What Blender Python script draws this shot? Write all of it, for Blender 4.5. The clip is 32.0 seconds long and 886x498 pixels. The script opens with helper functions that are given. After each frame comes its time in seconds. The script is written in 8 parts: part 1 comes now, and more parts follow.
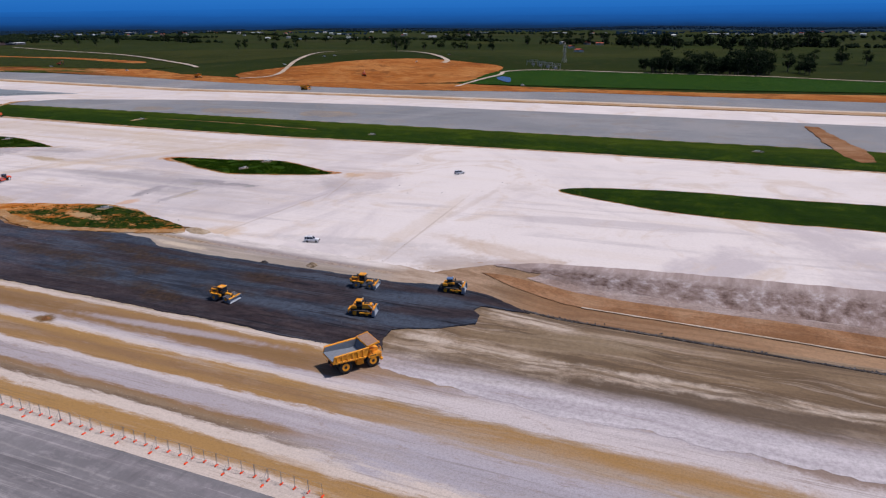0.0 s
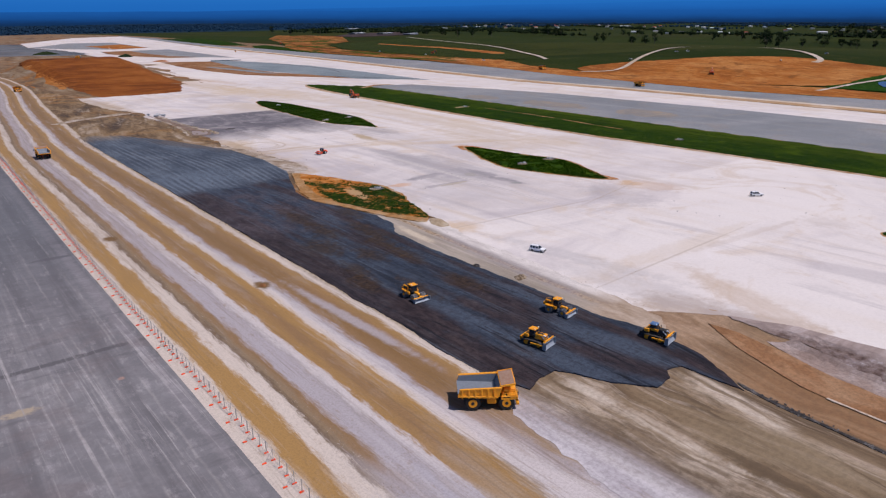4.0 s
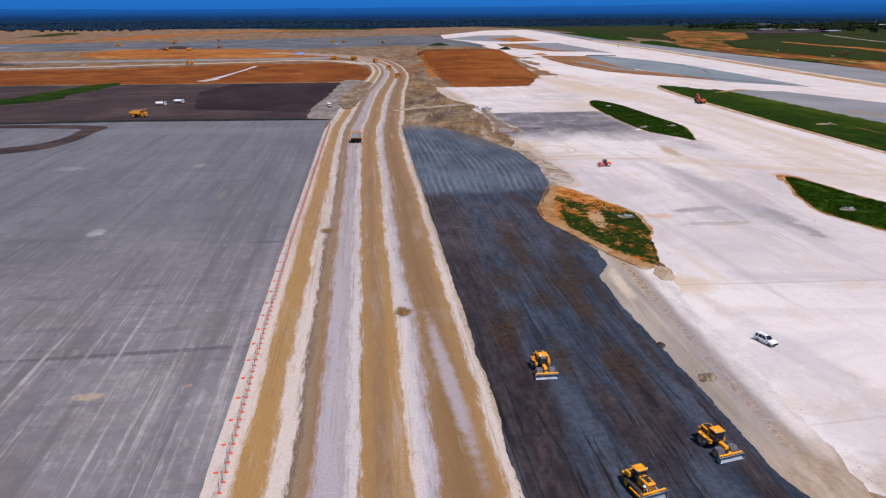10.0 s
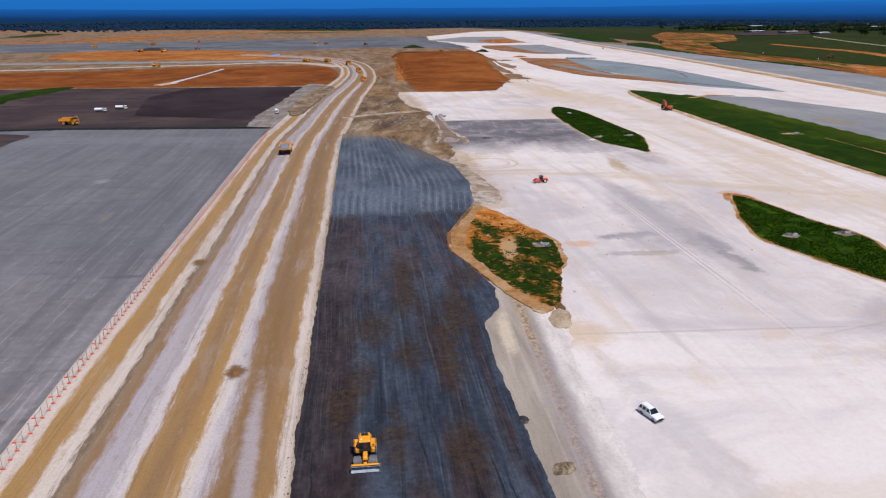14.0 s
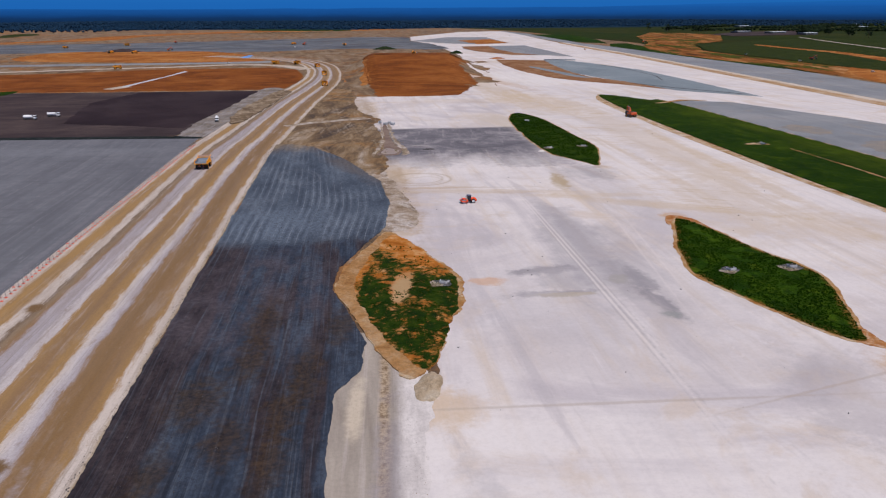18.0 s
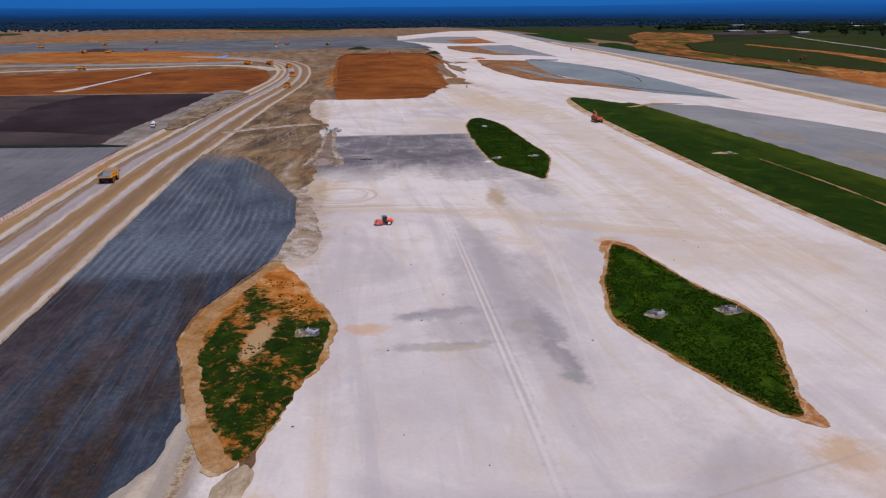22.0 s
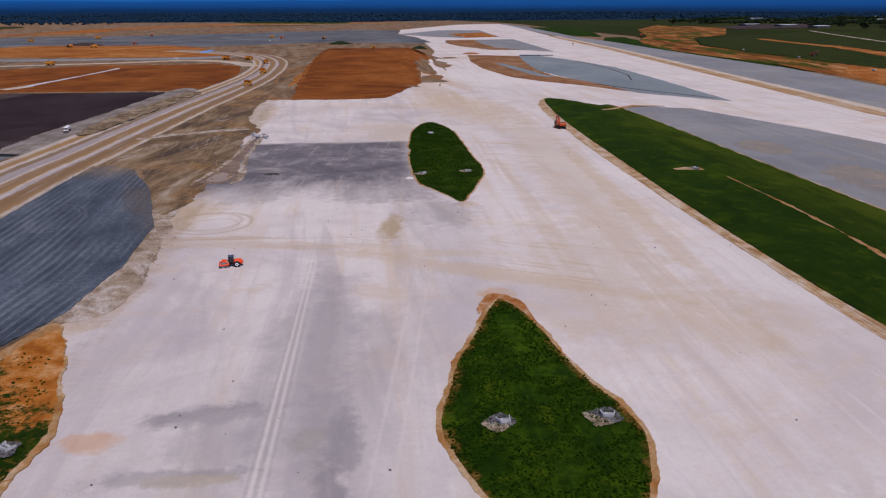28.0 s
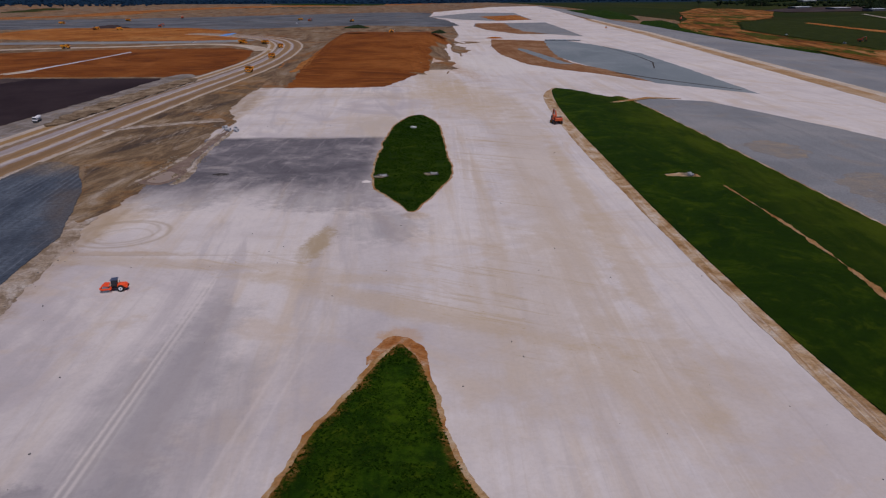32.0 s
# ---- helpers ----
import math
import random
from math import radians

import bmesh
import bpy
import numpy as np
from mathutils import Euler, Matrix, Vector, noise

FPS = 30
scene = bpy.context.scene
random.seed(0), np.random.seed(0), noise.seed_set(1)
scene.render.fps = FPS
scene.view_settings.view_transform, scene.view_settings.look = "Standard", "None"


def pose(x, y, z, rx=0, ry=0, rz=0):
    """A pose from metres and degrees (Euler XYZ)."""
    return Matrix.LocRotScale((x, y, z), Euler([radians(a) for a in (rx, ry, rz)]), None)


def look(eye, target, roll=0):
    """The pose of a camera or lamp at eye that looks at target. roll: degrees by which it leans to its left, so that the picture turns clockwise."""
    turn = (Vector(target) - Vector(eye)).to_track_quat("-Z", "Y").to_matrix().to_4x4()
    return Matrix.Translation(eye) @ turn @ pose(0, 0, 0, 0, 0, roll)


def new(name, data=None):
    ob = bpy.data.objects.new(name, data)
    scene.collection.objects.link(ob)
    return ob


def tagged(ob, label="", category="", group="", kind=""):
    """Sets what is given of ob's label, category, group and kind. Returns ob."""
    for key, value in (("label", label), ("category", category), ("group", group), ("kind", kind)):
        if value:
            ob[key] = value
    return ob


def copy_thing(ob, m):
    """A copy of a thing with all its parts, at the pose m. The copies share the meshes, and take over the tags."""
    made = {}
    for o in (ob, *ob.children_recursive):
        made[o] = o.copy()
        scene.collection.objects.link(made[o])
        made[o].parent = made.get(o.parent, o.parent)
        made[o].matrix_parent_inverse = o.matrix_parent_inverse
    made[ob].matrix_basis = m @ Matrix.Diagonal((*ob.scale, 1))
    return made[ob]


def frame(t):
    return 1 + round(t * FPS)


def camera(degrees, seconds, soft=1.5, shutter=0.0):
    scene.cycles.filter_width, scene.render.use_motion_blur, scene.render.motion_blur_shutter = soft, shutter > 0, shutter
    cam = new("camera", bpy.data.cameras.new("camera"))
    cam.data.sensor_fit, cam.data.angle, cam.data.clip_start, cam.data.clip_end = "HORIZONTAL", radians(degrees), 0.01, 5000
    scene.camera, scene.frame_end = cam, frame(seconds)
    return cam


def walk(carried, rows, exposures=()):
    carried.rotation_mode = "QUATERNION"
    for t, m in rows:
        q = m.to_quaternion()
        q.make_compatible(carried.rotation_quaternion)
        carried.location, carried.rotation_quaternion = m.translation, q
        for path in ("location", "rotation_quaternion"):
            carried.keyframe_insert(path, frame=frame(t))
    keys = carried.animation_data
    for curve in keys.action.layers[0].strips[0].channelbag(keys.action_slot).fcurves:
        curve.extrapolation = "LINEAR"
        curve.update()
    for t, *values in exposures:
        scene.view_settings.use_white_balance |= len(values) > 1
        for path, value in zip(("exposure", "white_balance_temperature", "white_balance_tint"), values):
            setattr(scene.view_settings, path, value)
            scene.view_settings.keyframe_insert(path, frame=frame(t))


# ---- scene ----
cam = camera(65.08, 32.0, soft=1.2)
PATH = [
    (0.0, -0.40, -1.24, 62.01, 71.884, 0.275, -66.955),
    (0.5, 3.08, -4.01, 61.93, 71.823, 0.240, -61.642),
    (1.0, 6.85, -6.48, 61.85, 71.775, 0.190, -56.790),
    (1.5, 10.85, -8.65, 61.74, 71.733, 0.176, -51.810),
    (2.0, 14.99, -10.51, 61.59, 71.677, 0.152, -47.291),
    (2.5, 19.43, -12.19, 61.52, 71.616, 0.166, -43.652),
    (4.5, 37.86, -15.69, 61.52, 71.499, 0.193, -35.616),
    (5.0, 42.60, -15.91, 61.61, 71.470, 0.188, -32.257),
    (5.5, 47.46, -15.88, 61.74, 71.432, 0.182, -29.226),
    (6.0, 52.27, -15.58, 61.88, 71.401, 0.174, -26.245),
    (6.5, 57.07, -15.02, 61.93, 71.381, 0.182, -23.151),
    (7.0, 61.79, -14.24, 62.01, 71.341, 0.134, -20.035),
    (7.5, 66.46, -13.23, 62.09, 71.317, 0.170, -16.807),
    (8.0, 70.91, -11.81, 62.08, 71.301, 0.135, -14.028),
    (8.5, 75.59, -10.46, 62.08, 71.283, 0.199, -11.019),
    (9.0, 79.99, -8.60, 62.12, 71.236, 0.189, -9.061),
    (9.5, 84.29, -6.66, 62.18, 71.224, 0.180, -7.518),
    (10.0, 88.47, -4.40, 62.19, 71.191, 0.160, -6.345),
    (10.5, 92.69, -2.05, 62.26, 71.190, 0.169, -6.046),
    (11.0, 96.70, 0.50, 62.33, 71.183, 0.117, -6.126),
    (11.5, 100.79, 3.10, 62.32, 71.204, 0.084, -6.207),
    (12.0, 104.72, 5.93, 62.52, 71.186, 0.042, -6.267),
    (12.5, 108.72, 8.73, 62.69, 71.195, 0.078, -6.331),
    (13.0, 112.61, 11.50, 62.90, 71.198, 0.074, -6.415),
    (13.5, 116.46, 14.33, 62.99, 71.220, 0.079, -6.488),
    (14.0, 120.32, 17.13, 63.04, 71.242, 0.075, -6.552),
    (14.5, 124.19, 20.09, 63.09, 71.254, 0.081, -6.616),
    (16.5, 139.45, 32.29, 63.56, 71.217, 0.046, -6.870),
    (17.0, 143.30, 35.31, 63.75, 71.216, 0.082, -6.934),
    (17.5, 147.03, 38.44, 63.87, 71.213, 0.073, -7.002),
    (18.0, 150.49, 41.31, 63.98, 71.221, 0.064, -7.050),
    (18.5, 154.24, 44.44, 64.05, 71.207, 0.065, -7.099),
    (19.0, 158.04, 47.62, 64.07, 71.203, 0.067, -7.137),
    (19.5, 161.87, 50.79, 64.03, 71.180, 0.051, -7.178),
    (20.0, 165.71, 54.02, 63.84, 71.174, 0.065, -7.220),
    (20.5, 169.57, 57.25, 63.69, 71.168, 0.069, -7.251),
    (21.0, 173.45, 60.52, 63.62, 71.181, 0.093, -7.293),
    (21.5, 177.24, 63.72, 63.56, 71.179, 0.067, -7.254),
    (22.0, 181.11, 66.92, 63.53, 71.164, 0.072, -7.166),
    (22.5, 184.87, 70.21, 63.48, 70.868, 0.077, -7.057),
    (23.0, 188.71, 73.51, 63.39, 70.615, 0.151, -6.989),
    (23.5, 192.58, 76.74, 63.37, 70.603, 0.125, -7.010),
    (24.0, 196.41, 80.01, 63.42, 70.600, 0.110, -7.041),
    (24.5, 200.27, 83.24, 63.48, 70.608, 0.142, -7.091),
    (25.0, 204.02, 86.41, 63.50, 70.613, 0.114, -7.130),
    (25.5, 208.00, 89.66, 63.54, 70.619, 0.157, -7.158),
    (26.0, 211.76, 93.05, 63.59, 70.613, 0.141, -7.085),
    (26.5, 215.43, 96.27, 63.60, 70.631, 0.086, -7.001),
    (28.5, 230.64, 109.27, 63.29, 70.609, 0.112, -4.990),
    (29.0, 234.36, 112.60, 63.25, 70.162, 0.108, -4.497),
    (29.5, 238.09, 115.91, 63.31, 69.626, 0.086, -3.893),
    (30.0, 241.77, 119.43, 63.32, 69.358, 0.113, -3.261),
    (30.5, 245.66, 122.74, 63.46, 69.326, 0.114, -3.050),
    (31.0, 249.68, 125.77, 63.70, 69.306, 0.075, -2.838),
    (31.5, 253.80, 128.64, 63.96, 69.305, 0.057, -2.517),
    (32.0, 257.92, 131.32, 64.30, 69.283, 0.090, -2.046),
]
from mathutils.geometry import delaunay_2d_cdt

K = 1.2  # metres to one unit of the plan; outlines and places below are plan units

STOPS = [(0.0, -0.05, 6330, 20), (6.0, 0.0, 6330, 20), (12.0, 0.18, 6330, 18), (14.0, 0.13, 6330, 16), (17.0, -0.07, 6330, 17), (19.0, -0.15, 6330, 18), (22.0, -0.22, 6330, 20), (26.0, -0.28, 6330, 22), (30.0, -0.54, 6330, 24), (32.0, -0.74, 6330, 22)]
walk(cam, [(t, pose(x, y, z, rx, ry, rz)) for t, x, y, z, rx, ry, rz in PATH], exposures=STOPS)

# ---- sky and sun ----
SUN_ELEVATION, SUN_AZIMUTH = 62.0, 152.0  # azimuth clockwise from +y
world = bpy.data.worlds.new("sky")
scene.world = world
world.use_nodes = True
sky = world.node_tree.nodes.new("ShaderNodeTexSky")
sky.sky_type, sky.sun_disc = "NISHITA", False
sky.sun_elevation, sky.sun_rotation = radians(SUN_ELEVATION), radians(SUN_AZIMUTH)
sky.air_density, sky.dust_density, sky.ozone_density = 1.0, 0.3, 3.0
background = world.node_tree.nodes["Background"]
background.inputs["Strength"].default_value = 0.06
world.node_tree.links.new(sky.outputs["Color"], background.inputs["Color"])
sun = new("sun", bpy.data.lights.new("sun", "SUN"))
sun.data.energy, sun.data.angle, sun.data.color = 3.8, radians(0.55), (1.0, 0.955, 0.9)
toward = Vector((math.sin(radians(SUN_AZIMUTH)) * math.cos(radians(SUN_ELEVATION)),
                 math.cos(radians(SUN_AZIMUTH)) * math.cos(radians(SUN_ELEVATION)), math.sin(radians(SUN_ELEVATION))))
sun.matrix_world = look(toward * 300, (0, 0, 0))


# ---- materials ----
class Shade:
    """A small writer of node materials; places are in metres, in the object's own space."""

    def __init__(self, name, rough=0.9, metal=0.0, spec=0.3):
        self.m = bpy.data.materials.new(name)
        self.m.use_nodes = True
        self.tree = self.m.node_tree
        self.bsdf = self.tree.nodes["Principled BSDF"]
        self.bsdf.inputs["Roughness"].default_value = rough
        self.bsdf.inputs["Metallic"].default_value = metal
        self.bsdf.inputs["Specular IOR Level"].default_value = spec
        self.coords = self.tree.nodes.new("ShaderNodeTexCoord")
        self.at = self.coords.outputs["Object"]
        self.uv = self.coords.outputs["UV"]
        self.shared = {}

    def put(self, socket, value):
        if isinstance(value, bpy.types.NodeSocket):
            self.tree.links.new(value, socket)
        else:
            if isinstance(value, tuple) and len(value) == 3 and socket.type == "RGBA":
                value = (*value, 1)
            socket.default_value = value

    def scaled(self, vec, s, turn=0.0):
        """vec turned by some degrees, then stretched: streaks lie turned from +y, counter-clockwise."""
        n = self.tree.nodes.new("ShaderNodeMapping")
        n.vector_type = "TEXTURE"
        self.put(n.inputs["Vector"], vec)
        n.inputs["Scale"].default_value = [1.0 / max(k, 1e-6) for k in s]
        n.inputs["Rotation"].default_value = (0, 0, radians(turn))
        return n.outputs["Vector"]

    def noise(self, scale, detail=4, rough=0.6, stretch=None, vec=None, warp=0.0, turn=0.0):
        n = self.tree.nodes.new("ShaderNodeTexNoise")
        v = vec or self.at
        if stretch or turn:
            v = self.scaled(v, stretch or (1, 1, 1), turn)
        self.put(n.inputs["Vector"], v)
        for key, value in (("Scale", scale), ("Detail", detail), ("Roughness", rough), ("Distortion", warp)):
            n.inputs[key].default_value = value
        return n.outputs["Fac"]

    def calc(self, op, a, b=0.0, clamp=False):
        n = self.tree.nodes.new("ShaderNodeMath")
        n.operation, n.use_clamp = op, clamp
        self.put(n.inputs[0], a)
        self.put(n.inputs[1], b)
        return n.outputs[0]

    def span(self, value, a, b, c=0.0, d=1.0):
        """value from a..b to c..d, held at the ends, smooth."""
        n = self.tree.nodes.new("ShaderNodeMapRange")
        n.interpolation_type = "SMOOTHSTEP"
        self.put(n.inputs["Value"], value)
        for key, v in (("From Min", a), ("From Max", b), ("To Min", c), ("To Max", d)):
            n.inputs[key].default_value = v
        return n.outputs["Result"]

    def ramp(self, value, stops):
        n = self.tree.nodes.new("ShaderNodeValToRGB")
        self.put(n.inputs["Fac"], value)
        e = n.color_ramp.elements
        while len(e) < len(stops):
            e.new(0.5)
        for el, (p, c) in zip(e, stops):
            el.position, el.color = p, (*c, 1)
        return n.outputs["Color"]

    def mix(self, f, a, b, how="MIX"):
        n = self.tree.nodes.new("ShaderNodeMix")
        n.data_type, n.blend_type = "RGBA", how
        self.put(n.inputs["Factor"], f)
        self.put(n.inputs["A"], a)
        self.put(n.inputs["B"], b)
        return n.outputs["Result"]

    def axis(self, k, vec=None):
        n = self.tree.nodes.new("ShaderNodeSeparateXYZ")
        self.put(n.inputs[0], vec or self.at)
        return n.outputs[k]

    def patch(self, x, y, rx, ry, turn=0.0, soft=0.5, ragged=0.35, grain=0.12, streaky=0.0):
        """A stain of about rx by ry metres round (x, y) with a ragged rim: 1 inside, 0 outside."""
        n = self.tree.nodes.new("ShaderNodeMapping")
        n.vector_type = "TEXTURE"
        self.put(n.inputs["Vector"], self.at)
        n.inputs["Location"].default_value = (x * K, y * K, 0)
        n.inputs["Rotation"].default_value = (0, 0, radians(turn))
        n.inputs["Scale"].default_value = (rx * K, ry * K, 1e6)
        d = self.tree.nodes.new("ShaderNodeVectorMath")
        d.operation = "LENGTH"
        self.put(d.inputs[0], n.outputs["Vector"])
        if grain not in self.shared:
            self.shared[grain] = self.calc("SUBTRACT", self.noise(grain, 5, 0.7), 0.5)
        r = self.calc("ADD", d.outputs["Value"], self.calc("MULTIPLY", self.shared[grain], ragged * 4))
        mask = self.span(r, 1.0 - soft, 1.0 + soft, 1.0, 0.0)
        if streaky:
            key = "streaks %d" % round(streaky / 20)
            if key not in self.shared:
                self.shared[key] = self.span(self.noise(1.0, 5, 0.7, stretch=(0.12, 0.03, 1), turn=streaky), 0.36, 0.6, 0.6, 1.0)
            mask = self.calc("MULTIPLY", mask, self.shared[key])
        return mask

    def bent(self, scale, reach, along=0.4):
        """The place, swung sideways by up to reach metres in slow curves."""
        n = self.tree.nodes.new("ShaderNodeCombineXYZ")
        k = self.calc("MULTIPLY", self.calc("SUBTRACT", self.noise(scale, 3, 0.55, stretch=(1, along, 1)), 0.5), 2.0 * reach)
        self.put(n.inputs[0], self.calc("ADD", self.axis(0), k))
        self.put(n.inputs[1], self.axis(1))
        return n.outputs[0]

    def ragged(self, value, a, b, scale=0.1, reach=8.0, stretch=None):
        """span() of a place along one axis, in plan units, with a wandering border."""
        k = self.calc("MULTIPLY", self.calc("SUBTRACT", self.noise(scale, 6, 0.68, stretch=stretch), 0.5), reach * K)
        return self.span(self.calc("ADD", value, k), a * K, b * K)

    def attribute(self, name):
        n = self.tree.nodes.new("ShaderNodeAttribute")
        n.attribute_name = name
        return n.outputs["Fac"]

    def finish(self, colour, bump=None, strength=0.5, depth=0.05, rough=None):
        self.put(self.bsdf.inputs["Base Color"], colour)
        if bump is not None:
            n = self.tree.nodes.new("ShaderNodeBump")
            n.inputs["Strength"].default_value, n.inputs["Distance"].default_value = strength, depth
            self.put(n.inputs["Height"], bump)
            self.put(self.bsdf.inputs["Normal"], n.outputs["Normal"])
        if rough is not None:
            self.put(self.bsdf.inputs["Roughness"], rough)
        return self.m


def earth(name, low, mid, high, scale=0.05, streak=None, turn=0.0, spots=None, bump=0.6, gain=1.0):
    """Bare or gravelled ground: broad mottling, finer mottling, streaks along one way and grit."""
    s = Shade(name, 0.97, spec=0.05)
    f = s.noise(scale, 6, 0.65, warp=0.6)
    c = s.ramp(f, [(0.36, low), (0.5, mid), (0.64, high)])
    c = s.mix(s.span(s.noise(scale * 7, 5, 0.7), 0.4, 0.75, 0.0, 0.45 * gain), c, s.mix(0.5, low, mid))
    if streak:
        k = s.noise(1.0, 6, 0.7, stretch=streak, turn=turn)
        c = s.mix(s.span(k, 0.5, 0.64, 0.0, 0.75 * gain), c, high)
        k2 = s.noise(2.3, 5, 0.7, stretch=streak, turn=turn)
        c = s.mix(s.span(k2, 0.5, 0.64, 0.0, 0.65 * gain), c, low)
    if spots:
        c = s.mix(s.span(s.noise(scale * 2.6, 5, 0.7, warp=1.0), 0.52, 0.68), c, spots)
    grit = s.noise(1.3, 8, 0.82)
    c = s.mix(s.span(grit, 0.38, 0.6, 0.32, 0.0), c, (0.02, 0.018, 0.016))
    return s.finish(c, grit, bump, 0.12)


SEAM = 225  # the apron changes over here from its southern to its northern list of stains


